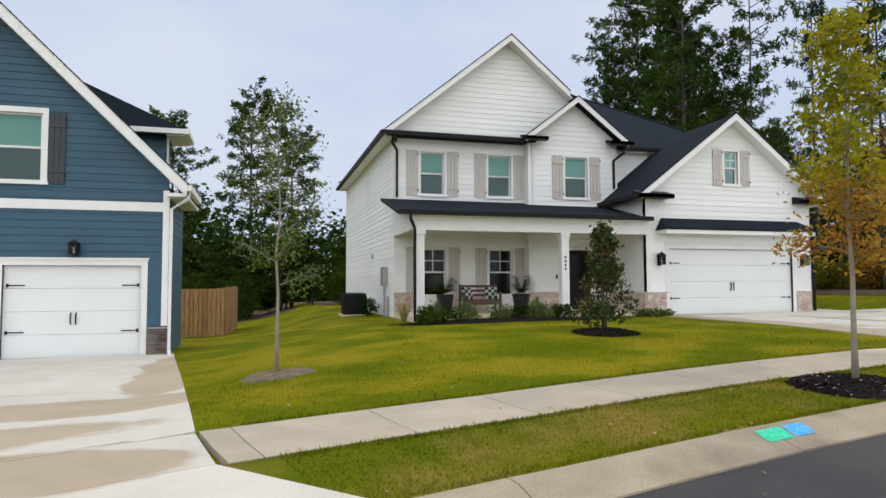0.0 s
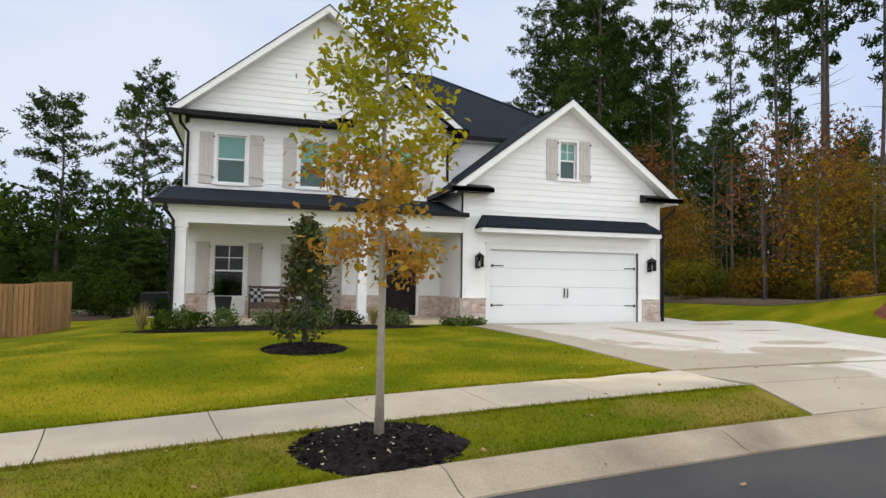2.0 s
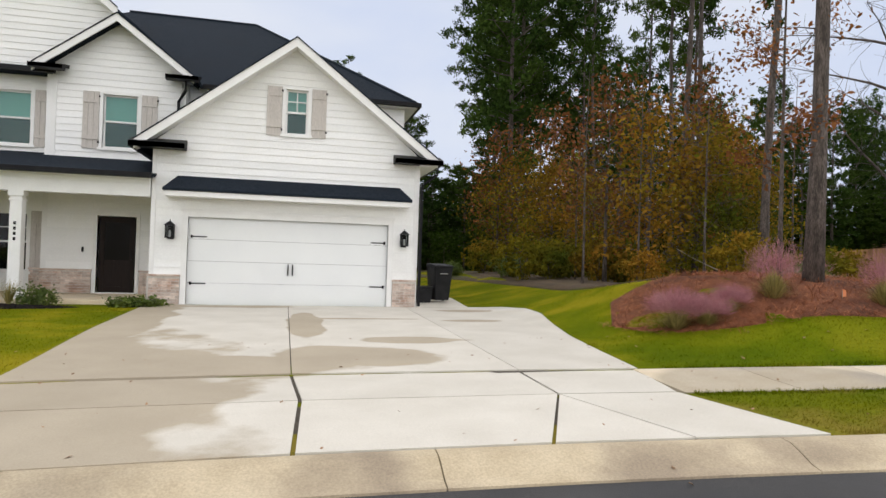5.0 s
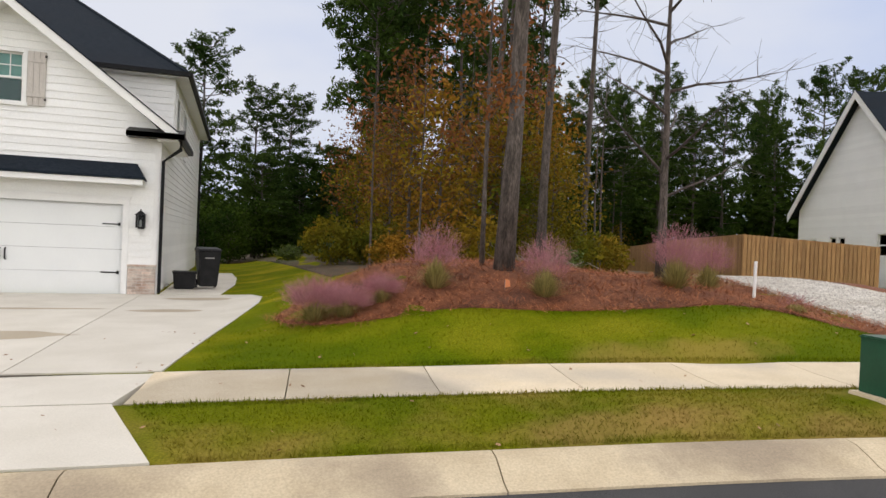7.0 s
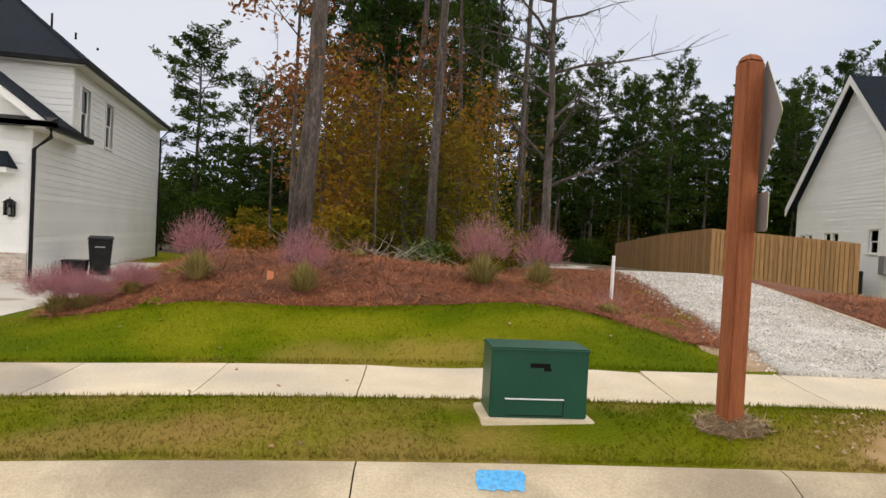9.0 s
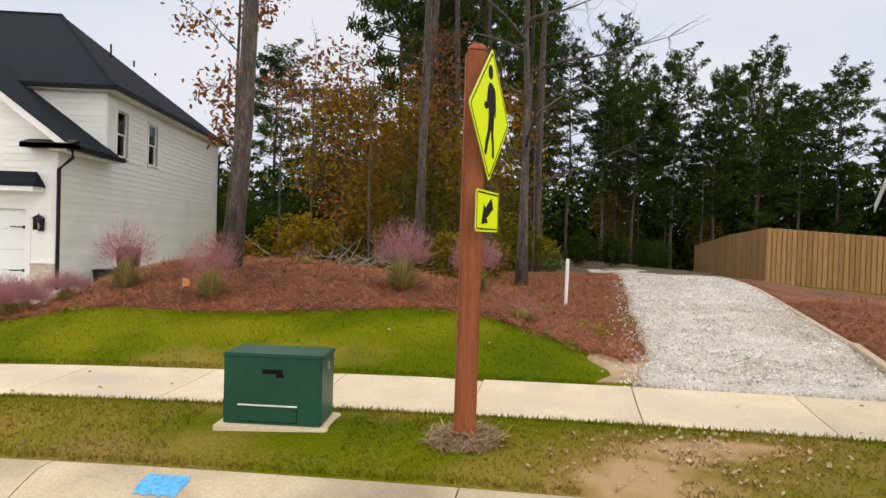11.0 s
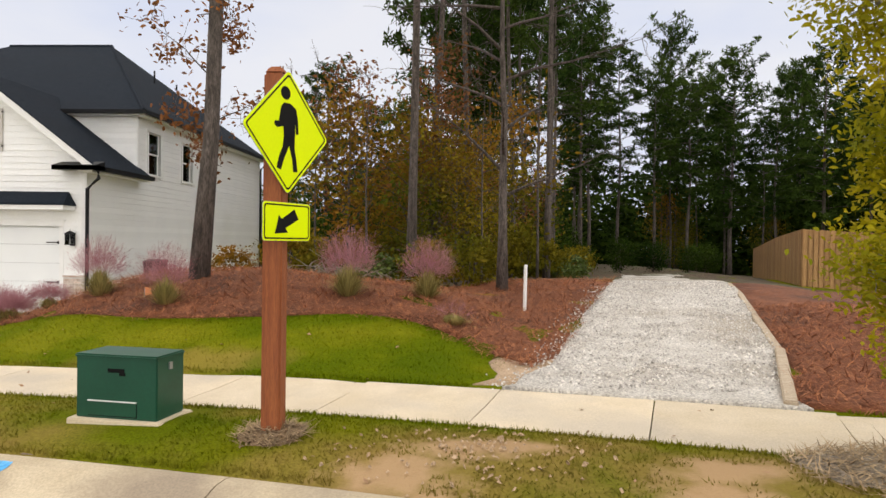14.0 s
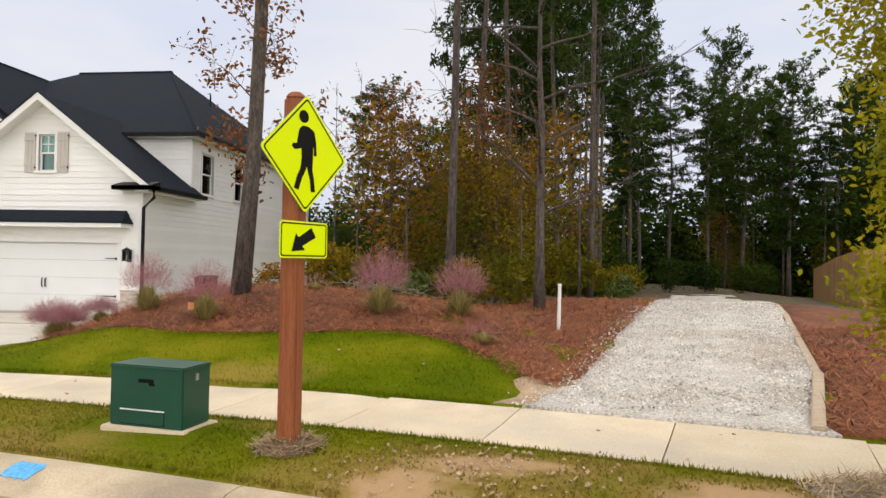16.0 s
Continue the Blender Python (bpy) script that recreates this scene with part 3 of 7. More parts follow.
def wall(face, u0, u1, z0, z1, holes, mat, parent, board=0.178, lap=True, slope=None, thick=0.14, boards_from=None, board_mat=None):
    """A wall with thickness and openings, clad in lapped boards; slope = (peak u, peak z, rise per metre) makes a gable of it."""
    def ends(z):
        if not slope or z <= z1:
            return u0, u1
        w = (slope[1] - z) / slope[2]
        return max(u0, slope[0] - w), min(u1, slope[0] + w)

    top = slope[1] if slope else z1
    b = Build()
    zs = sorted({z0, z1} | {h[2] for h in holes} | {h[3] for h in holes if h[3] < z1})
    zs = [z for z in zs if z0 <= z <= z1]
    for a, c in zip(zs, zs[1:]):
        for p, q in holes_cut(u0, u1, a, c, holes):
            face.box(b, p, q, a, c, -thick, 0)
    if slope:
        zz = sorted({z1, top - 0.02} | {h[k] for h in holes for k in (2, 3) if z1 < h[k] < top})
        for a, c in zip(zz, zz[1:]):
            (la, ra), (lc, rc) = ends(a), ends(c)
            mid = [h for h in holes if h[2] < c - 1e-4 and h[3] > a + 1e-4]
            edges = [(la, lc)] + [e for h in mid for e in ((h[0], h[0]), (h[1], h[1]))] + [(ra, rc)]
            for k in range(0, len(edges), 2):
                (pa, pc), (qa, qc) = edges[k], edges[k + 1]
                b.hexa([face.at(u, z, o) for z, (ul, ur) in ((a, (pa, qa)), (c, (pc, qc))) for u, o in ((ul, 0), (ur, 0), (ur, -thick), (ul, -thick))])
    w = part("wall", b, mat, parent)
    if not lap:
        return w
    z = boards_from if boards_from is not None else z0
    while z < top - 0.05:
        e = min(z + board, top - 0.01)
        la, ra = ends(z)
        lc, rc = ends(e)
        for p, q in holes_cut(la, ra, z + 0.01, e - 0.01, holes):
            pc = max(p, lc) if p == la else p
            qc = min(q, rc) if q == ra else q
            if qc <= pc:
                pc = qc = (pc + qc) / 2
            bb = Build().hexa([face.at(u, zz2, o) for zz2, uu, out in ((z, (p, q), 0.024), (e, (pc, qc), 0.008)) for u, o in ((uu[0], out), (uu[1], out), (uu[1], 0.001), (uu[0], 0.001))])
            part("siding_board", bb, board_mat or mat, w)
        z += board
    return w


def window(face, u0, u1, z0, z1, parent, muntins=False, blind=True, casing=0.085):
    """A double-hung window set into the wall."""
    win = part("window", Build(), None, parent)
    b = Build()
    c = casing
    face.box(b, u0 - c, u0, z0 - 0.01, z1 + c, -0.02, 0.045)
    face.box(b, u1, u1 + c, z0 - 0.01, z1 + c, -0.02, 0.045)
    face.box(b, u0, u1, z1, z1 + c, -0.02, 0.047)
    win.data = b.mesh("window", TRIM)
    part("window_sill", face.box(Build(), u0 - c - 0.03, u1 + c + 0.03, z0 - 0.075, z0, -0.02, 0.07), TRIM, win)
    mid = (z0 + z1) / 2
    for name, a, d, o in (("upper_sash", mid - 0.02, z1, -0.04), ("lower_sash", z0, mid + 0.02, -0.07)):
        b = Build()
        t = 0.045
        face.box(b, u0, u0 + t, a, d, o - 0.03, o)
        face.box(b, u1 - t, u1, a, d, o - 0.03, o)
        face.box(b, u0 + t, u1 - t, a, a + t, o - 0.03, o)
        face.box(b, u0 + t, u1 - t, d - t, d, o - 0.03, o)
        if muntins and name == "upper_sash":
            um, zm = (u0 + u1) / 2, (a + d) / 2
            face.box(b, um - 0.012, um + 0.012, a + t, d - t, o - 0.02, o - 0.002)
            face.box(b, u0 + t, u1 - t, zm - 0.012, zm + 0.012, o - 0.02, o - 0.004)
        part(name, b, TRIM, win)
        g = part("pane", face.box(Build(), u0 + t, u1 - t, a + t, d - t, o - 0.02, o - 0.012), GLASS if blind else DGLASS, win)
        g.visible_shadow = False
        if blind and name == "lower_sash":
            part("insect_screen", face.box(Build(), u0 + t, u1 - t, a + t, d - t, o - 0.045, o - 0.034), SCREEN, win)
    # without a blind, a black panel stands in for the room's shade
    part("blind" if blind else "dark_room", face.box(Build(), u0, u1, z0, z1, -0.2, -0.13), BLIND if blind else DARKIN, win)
    return win


def shutter(face, u0, u1, z0, z1, parent, mat, out=0.03):
    """A board-and-batten shutter: three planks, two battens."""
    sh = part("shutter", Build(), None, parent)
    w = (u1 - u0) / 3
    for k in range(3):
        part("plank", face.box(Build(), u0 + w * k + 0.004, u0 + w * (k + 1) - 0.004, z0, z1, 0.024, out + 0.022), mat, sh)
    sh.data = face.box(Build(), u0 + 0.006, u1 - 0.006, z0 + 0.006, z1 - 0.006, 0.02, 0.026).mesh("shutter", mat)
    for zc in (z0 + (z1 - z0) * 0.16, z0 + (z1 - z0) * 0.80):
        part("batten", face.box(Build(), u0 + 0.005, u1 - 0.005, zc, zc + 0.09, out + 0.022, out + 0.045), mat, sh)
    for zc in (z0 + (z1 - z0) * 0.10, z0 + (z1 - z0) * 0.90):
        part("hinge", face.box(Build(), u1 - 0.02, u1 + 0.02, zc, zc + 0.05, out + 0.022, out + 0.04), BLACK, sh)
    return sh


def garage_door(face, u0, u1, z0, z1, parent, straps):
    d = part("garage_door", Build(), None, parent, "white carriage-style garage door with black hardware")
    h = (z1 - z0) / 4
    for k in range(4):
        part("door_section", face.box(Build(), u0, u1, z0 + h * k + 0.003, z0 + h * (k + 1) - 0.003, -0.12, -0.07), DOORW, d)
    mid = (u0 + u1) / 2
    for uu, sgn in ((u0 + 0.06, 1), (u1 - 0.06, -1)):
        for zc in straps:
            b = Build()
            a, e = sorted((uu, uu + sgn * 0.38))
            face.box(b, a, e, zc - 0.014, zc + 0.014, -0.07, -0.055)
            p, q = sorted((uu, uu + sgn * 0.05))
            face.box(b, p, q, zc - 0.04, zc + 0.04, -0.07, -0.052)
            part("strap_hinge", b, BLACK, d)
    for uu in (mid - 0.055, mid + 0.055):
        pts = [face.at(uu, z0 + (z1 - z0) * 0.36, -0.07), face.at(uu, z0 + (z1 - z0) * 0.37, -0.02), face.at(uu, z0 + (z1 - z0) * 0.47, -0.02), face.at(uu, z0 + (z1 - z0) * 0.48, -0.07)]
        part("handle", Build().tube(pts, 0.017, 6), BLACK, d)
    b = Build()
    c = 0.13
    face.box(b, u0 - c, u0, z0, z1 + c, -0.1, 0.03)
    face.box(b, u1, u1 + c, z0, z1 + c, -0.1, 0.03)
    face.box(b, u0, u1, z1, z1 + c, -0.1, 0.032)
    face.box(b, u0 - c - 0.03, u1 + c + 0.03, z1 + c, z1 + c + 0.05, 0, 0.06)
    d.data = b.mesh("garage_door", TRIM)
    return d


def coach_lamp(face, u, z, parent, h=0.42):
    """A black four-sided wall lantern."""
    l = part("coach_lamp", Build(), None, parent, "black metal wall lantern with clear panes")
    b = Build()
    face.box(b, u - 0.07, u + 0.07, z - 0.05, z + h * 0.75, 0.024, 0.045)
    face.box(b, u - 0.1, u + 0.1, z - 0.02, z, 0.06, 0.26)
    for du in (-0.095, 0.08):
        for o in (0.065, 0.24):
            face.box(b, u + du, u + du + 0.016, z, z + h * 0.66, o, o + 0.016)
    b.add([face.at(u - 0.12, z + h * 0.66, 0.04), face.at(u + 0.12, z + h * 0.66, 0.04), face.at(u + 0.12, z + h * 0.66, 0.28), face.at(u - 0.12, z + h * 0.66, 0.28),
           face.at(u - 0.03, z + h * 0.88, 0.13), face.at(u + 0.03, z + h * 0.88, 0.13), face.at(u + 0.03, z + h * 0.88, 0.19), face.at(u - 0.03, z + h * 0.88, 0.19)],
          [(0, 1, 2, 3), (4, 5, 6, 7), (0, 1, 5, 4), (1, 2, 6, 5), (2, 3, 7, 6), (3, 0, 4, 7)])
    b.tube([face.at(u, z + h * 0.86, 0.16), face.at(u, z + h, 0.16)], 0.012, 6)
    l.data = b.mesh("coach_lamp", BLACK)
    part("bulb", Build().tube([face.at(u, z, 0.16), face.at(u, z + 0.16, 0.16)], [0.03, 0.02], 6), TRIM, l)
    g = part("lantern_glass", face.box(Build(), u - 0.083, u + 0.083, z, z + h * 0.66, 0.075, 0.246), DGLASS, l)
    g.visible_shadow = False


def roof(poly, parent, thick=0.1, mat=None, name="roof"):
    return part(name, Build().prism(poly, (0, 0, -thick)), mat or SHINGLE, parent)


def rake_board(a, b, out, parent, mat, deep=0.22, thick=0.05):
    """A sloping fascia board from a to b, hung below the roof's edge."""
    a, b = Vector(a), Vector(b)
    o = Vector(out)
    part("rake_board", Build().prism([a, b, b - Vector((0, 0, deep)), a - Vector((0, 0, deep))], o * thick), mat, parent)
    up = Vector((0, 0, 0.035))
    part("drip_edge", Build().prism([Vector(a), Vector(b), Vector(b) + up, Vector(a) + up], Vector(out) * (thick + 0.02)), SHINGLE, parent, "thin dark shingle edge")


def downspout(pts, parent, mat, r=0.05):
    part("downspout", Build().tube(pts, r, 4), mat, parent)


def bricks(face, u0, u1, z0, z1, parent, holes=()):
    """Brick facing with recessed joints, stretcher bond."""
    body = part("brick_base", face.box(Build(), u0, u1, z0, z1, 0.002, 0.045), MORTAR, parent)
    part("brick_cap", face.box(Build(), u0 - 0.01, u1 + 0.01, z1, z1 + 0.045, 0.0, 0.075), BRICK, parent)
    L, H = 0.205, 0.07
    share = {}
    row, z = 0, z0 + 0.006
    while z + H - 0.01 < z1:
        u = u0 - (L / 2 if row % 2 else 0)
        while u < u1 - 0.02:
            a, c = max(u, u0) + 0.004, min(u + L, u1) - 0.004
            if c - a > 0.03:
                key = round(c - a, 3)
                if key not in share:
                    share[key] = Face((0, 0, 0), face.u, face.n).box(Build(), 0, c - a, 0, H - 0.009, 0.03, 0.055).mesh("brick", BRICK)
                part("brick", share[key], None, body, m=Matrix.Translation(face.at(a, z, random.uniform(-0.003, 0.003))))
            u += L
        z += H
        row += 1
    return body

# ---------- the white house ----------
X, Y, NX, NY = (1, 0, 0), (0, 1, 0), (-1, 0, 0), (0, -1, 0)
house = thing("house", pose(0, 0, 0), "two-storey white lap-sided house with charcoal roofs", "house")
F_GAR = Face((0, 0, 0), X, NY)
F_MAIN = Face((0, 2.6, 0), X, NY)
F_BAY = Face((0, 2.2, 0), X, NY)
F_UP = Face((0, 2.75, 0), X, NY)
F_RIGHT = Face((5.63, 0, 0), Y, X)
F_LEFT = Face((-8.5, 0, 0), Y, NX)
F_BACK = Face((0, 14.8, 0), X, Y)
XL, XR, XG = -8.5, 5.63, -0.84

GW = (2.2, 2.74, 4.30, 5.42)
wall(F_GAR, XG, XR, 0, 3.86, [(0, 4.88, 0, 2.13), GW], WHITE, house, slope=(2.42, 6.52, 0.80), boards_from=0.72)
U1, U2, U3 = (-7.62, -6.80, 3.98, 5.40), (-5.24, -4.40, 3.98, 5.40), (-2.55, -1.69, 3.98, 5.40)
wall(F_MAIN, XL, -3.75, 3.3, 5.95, [U1, U2], WHITE, house)
wall(F_MAIN, XL, -0.2, 5.96, 5.98, [], WHITE, house, slope=(-4.5, 9.42, 0.816))
wall(F_BAY, -3.78, -0.62, 3.3, 5.95, [U3], WHITE, house, slope=(-2.2, 7.32, 0.76))
wall(F_UP, -0.62, XR, 3.3, 5.95, [], WHITE, house)
DR = (-2.58, -1.62, 0.12, 2.18)
L1, L2 = (-7.62, -6.75, 0.62, 2.18), (-5.22, -4.38, 0.62, 2.18)
wall(F_MAIN, XL, -3.78, 0, 3.3, [L1, L2], WHITE, house, boards_from=0.74)
wall(F_BAY, -3.78, XG, 0, 3.3, [DR], WHITE, house, boards_from=0.74)
part("wall", Build().box(-3.92, -3.78, 2.2, 2.6, 0, 5.95), WHITE, house)
part("wall", Build().box(-0.62, -0.5, 2.2, 2.75, 3.3, 5.95), WHITE, house)
part("wall", Build().box(XG, XG + 0.14, 0.0, 2.2, 0, 3.9), WHITE, house)
S1, S2 = (3.45, 4.28, 3.98, 5.42), (6.0, 6.84, 3.98, 5.42)
wall(F_RIGHT, 0.002, 14.8, -0.3, 3.86, [], WHITE, house)
wall(F_RIGHT, 2.752, 14.8, 3.863, 5.95, [S1, S2], WHITE, house)
wall(F_LEFT, 2.6, 14.8, -0.6, 5.95, [], WHITE, house)
wall(F_BACK, XL, XR, -0.6, 5.95, [], WHITE, house, lap=False)
# added unseen slab between the storeys, coloured as unlit interior
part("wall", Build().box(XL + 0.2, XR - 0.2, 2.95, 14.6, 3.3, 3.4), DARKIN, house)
for f, u0, u1 in ((F_GAR, XG, XG + 0.1), (F_GAR, XR - 0.1, XR), (F_MAIN, XL, XL + 0.1), (F_BAY, -3.78, -3.68), (F_BAY, -0.72, -0.62)):
    part("corner_board", f.box(Build(), u0, u1, 0.72 if f is F_GAR else 3.75, 3.86 if f is F_GAR else 5.9, 0.001, 0.034), TRIM, house)
part("corner_board", F_RIGHT.box(Build(), -0.02, 0.09, -0.2, 3.86, 0.001, 0.034), TRIM, house)
part("corner_board", F_RIGHT.box(Build(), 2.77, 2.87, 3.9, 5.9, 0.001, 0.034), TRIM, house)
part("frieze_board", F_RIGHT.box(Build(), 2.75, 14.8, 5.72, 5.93, 0.001, 0.034), TRIM, house)
part("frieze_board", F_LEFT.box(Build(), 2.6, 14.8, 5.72, 5.93, 0.001, 0.034), TRIM, house)
part("frieze_board", F_MAIN.box(Build(), XL, -3.78, 5.66, 5.84, 0.001, 0.034), TRIM, house)

for f, w, mun, bl in ((F_MAIN, U1, False, True), (F_MAIN, U2, False, True), (F_BAY, U3, False, True), (F_MAIN, L1, True, False), (F_MAIN, L2, True, False),
                      (F_GAR, GW, True, True), (F_RIGHT, S1, False, True), (F_RIGHT, S2, False, True)):
    window(f, *w, house, mun, bl)
for f, w, lo in ((F_MAIN, U1, 0), (F_MAIN, U2, 0), (F_BAY, U3, 0), (F_MAIN, L1, 0), (F_MAIN, L2, 0), (F_GAR, GW, 0)):
    g, sw = 0.09, 0.40 if f is not F_GAR else 0.37
    shutter(f, w[0] - g - sw, w[0] - g, w[2] - 0.05, w[3] + 0.05, house, SHUTTER)
    shutter(f, w[1] + g, w[1] + g + sw, w[2] - 0.05, w[3] + 0.05, house, SHUTTER)
garage_door(F_GAR, 0, 4.88, 0, 2.13, house, (0.52, 1.66))
coach_lamp(F_GAR, -0.38, 1.62, house)
coach_lamp(F_GAR, 5.28, 1.62, house)
# added unseen black panel behind the garage door, as unlit interior
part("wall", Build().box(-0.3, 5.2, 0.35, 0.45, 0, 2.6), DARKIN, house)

door = part("front_door", F_BAY.box(Build(), DR[0] + 0.04, DR[1] - 0.04, DR[2], DR[3] - 0.03, -0.1, -0.05), DOORD, house, "dark stained front door with glazed upper half")
b = Build()
for uu in (DR[0] + 0.05, DR[1] - 0.17):
    F_BAY.box(b, uu, uu + 0.12, DR[2] + 0.02, DR[3] - 0.05, -0.05, -0.03)
for zz in (DR[2] + 0.02, 0.85, DR[3] - 0.19):
    F_BAY.box(b, DR[0] + 0.17, DR[1] - 0.17, zz, zz + 0.14, -0.05, -0.032)
part("door_panel_frame", b, DOORD, door)
part("door_pane", F_BAY.box(Build(), DR[0] + 0.17, DR[1] - 0.17, 0.99, DR[3] - 0.19, -0.048, -0.042), DOORG, door)
part("handle", Build().tube([F_BAY.at(DR[1] - 0.11, 1.0, -0.03), F_BAY.at(DR[1] - 0.11, 1.02, 0.03), F_BAY.at(DR[1] - 0.11, 1.25, 0.03), F_BAY.at(DR[1] - 0.11, 1.27, -0.03)], 0.012, 6), BLACK, door)
b = Build()
F_BAY.box(b, DR[0] - 0.09, DR[0], 0.1, DR[3] + 0.1, -0.1, 0.04)
F_BAY.box(b, DR[1], DR[1] + 0.09, 0.1, DR[3] + 0.1, -0.1, 0.04)
F_BAY.box(b, DR[0], DR[1], DR[3] - 0.02, DR[3] + 0.1, -0.1, 0.042)
part("door_casing", b, TRIM, door)
part("doorbell", F_BAY.box(Build(), DR[0] - 0.36, DR[0] - 0.31, 1.18, 1.32, 0.02, 0.05), BLACK, house)

# brick base
bricks(F_GAR, XG, -0.14, 0, 0.68, house)
bricks(F_GAR, 5.02, XR, 0, 0.68, house)
bricks(F_MAIN, XL, -7.75, 0.1, 0.68, house)
bricks(F_MAIN, -4.30, -3.93, 0.1, 0.68, house)
bricks(F_BAY, -3.92, -2.69, 0.1, 0.68, house)
bricks(F_BAY, -1.52, XG - 0.01, 0.1, 0.68, house)
bricks(Face((XG, 0, 0), Y, NX), 0, 2.15, 0.1, 0.68, house)
bricks(F_MAIN, -6.70, -5.30, 0.1, 0.60, house)

# porch
part("porch_floor", Build().box(-8.5, XG - 0.05, -0.15, 2.59, -0.25, 0.09), CONC, house, bevel=0.015)
part("porch_step", Build().box(-3.0, -1.0, -0.75, -0.16, -0.25, -0.02), CONC, house, bevel=0.015)
part("porch_ceiling", Build().box(-8.45, XG - 0.03, 0.02, 2.57, 2.9, 2.96), TRIM, house)
part("porch_beam", Build().box(-8.55, XG - 0.02, -0.08, 0.2, 2.56, 3.0), TRIM, house)
part("porch_beam", Build().box(-8.55, -8.27, 0.2, 2.57, 2.56, 3.0), TRIM, house)
part("beam_trim", Build().box(-8.58, XG - 0.02, -0.11, -0.08, 2.86, 3.0), TRIM, house)
for xc in (-8.27, -3.69):
    col = part("porch_column", Build().box(xc - 0.125, xc + 0.125, -0.06, 0.19, 0.09, 2.56), TRIM, house, bevel=0.008)
    b = Build().box(xc - 0.165, xc + 0.165, -0.1, 0.23, 0.09, 0.30)
    part("column_base", b, TRIM, col)
    b = Build().box(xc - 0.16, xc + 0.16, -0.095, 0.225, 2.44, 2.56).box(xc - 0.145, xc + 0.145, -0.08, 0.21, 2.34, 2.37)
    part("column_cap", b, TRIM, col)
for k, zc in enumerate((1.78, 1.66, 1.54, 1.42)):
    part("house_number", Build().box(-3.72, -3.67, -0.075, -0.061, zc, zc + 0.07), BLACK, house)
roof([(-8.9, -0.3, 3.06), (XG + 0.1, -0.3, 3.06), (XG + 0.1, 2.6, 3.80), (-8.9, 2.6, 3.80)], house, 0.06, name="porch_roof")
part("porch_side", Build().prism([(-8.55, -0.05, 3.0), (-8.55, 2.6, 3.0), (-8.55, 2.6, 3.74)], (0.05, 0, 0)), TRIM, house)
part("gutter", Build().box(-8.95, XG + 0.05, -0.42, -0.29, 2.98, 3.10), BLACK, house)
part("fascia", Build().prism([(-8.95, -0.3, 2.97), (-8.95, 2.6, 3.71), (-8.95, 2.6, 3.81), (-8.95, -0.3, 3.08)], (0.05, 0, 0)), BLACK, house)
part("soffit", Build().box(-8.9, XG, -0.3, -0.08, 2.96, 2.99), TRIM, house)

# main roof
Z0, ZR = 5.97, 10.15
FP = (-4.5, 8.46, 9.52)
roof([(-8.9, 2.2, 5.94), (-4.5, 2.2, 9.52), FP, (-3.73, 9.5, ZR), (-8.9, 15.1, 5.94)], house)
roof([(-4.5, 2.2, 9.52), (-0.15, 2.2, 5.97), (-0.15, 2.55, 5.97), FP], house)
roof([(-0.15, 2.5, 5.95), (6.0, 2.5, 5.95), (0.84, 9.5, ZR), (-3.73, 9.5, ZR), FP], house)
roof([(6.0, 2.5, 5.95), (6.0, 15.1, 5.95), (0.84, 9.5, ZR)], house)
roof([(-8.9, 15.1, 5.95), (-3.73, 9.5, ZR), (0.84, 9.5, ZR), (6.0, 15.1, 5.95)], house)
part("ridge_cap", Build().tube([(-3.73, 9.5, ZR), (0.84, 9.5, ZR)], 0.07, 6), SHINGLE, house)
part("ridge_cap", Build().tube([(0.84, 9.5, ZR), (5.97, 2.52, 5.97)], 0.06, 6), SHINGLE, house)
part("ridge_cap", Build().tube([(-4.5, 2.22, 9.52), FP], 0.06, 6), SHINGLE, house)
rake_board((-8.9, 2.2, 5.98), (-4.5, 2.2, 9.55), NY, house, TRIM)
rake_board((-4.5, 2.2, 9.55), (-2.3, 2.2, 7.74), NY, house, TRIM)
part("soffit", Build().prism([(-8.85, 2.2, 5.80), (-4.5, 2.2, 9.36), (-4.5, 2.62, 9.36), (-8.85, 2.62, 5.80)], (0, 0, 0.03)), TRIM, house)
part("soffit", Build().prism([(-4.5, 2.2, 9.36), (-2.2, 2.2, 7.50), (-2.2, 2.62, 7.50), (-4.5, 2.62, 9.36)], (0, 0, 0.03)), TRIM, house)
# bay gable
roof([(-2.2, 1.8, 7.44), (-4.15, 1.8, 5.96), (-4.15, 2.62, 5.96), (-2.2, 2.62, 7.44)], house, name="gable_roof")
roof([(-2.2, 1.8, 7.44), (-0.25, 1.8, 5.96), (-0.25, 3.1, 5.96), (-2.2, 3.1, 7.44)], house, name="gable_roof")
rake_board((-4.15, 1.8, 5.98), (-2.2, 1.8, 7.46), NY, house, TRIM, 0.2)
rake_board((-2.2, 1.8, 7.46), (-0.25, 1.8, 5.98), NY, house, TRIM, 0.2)
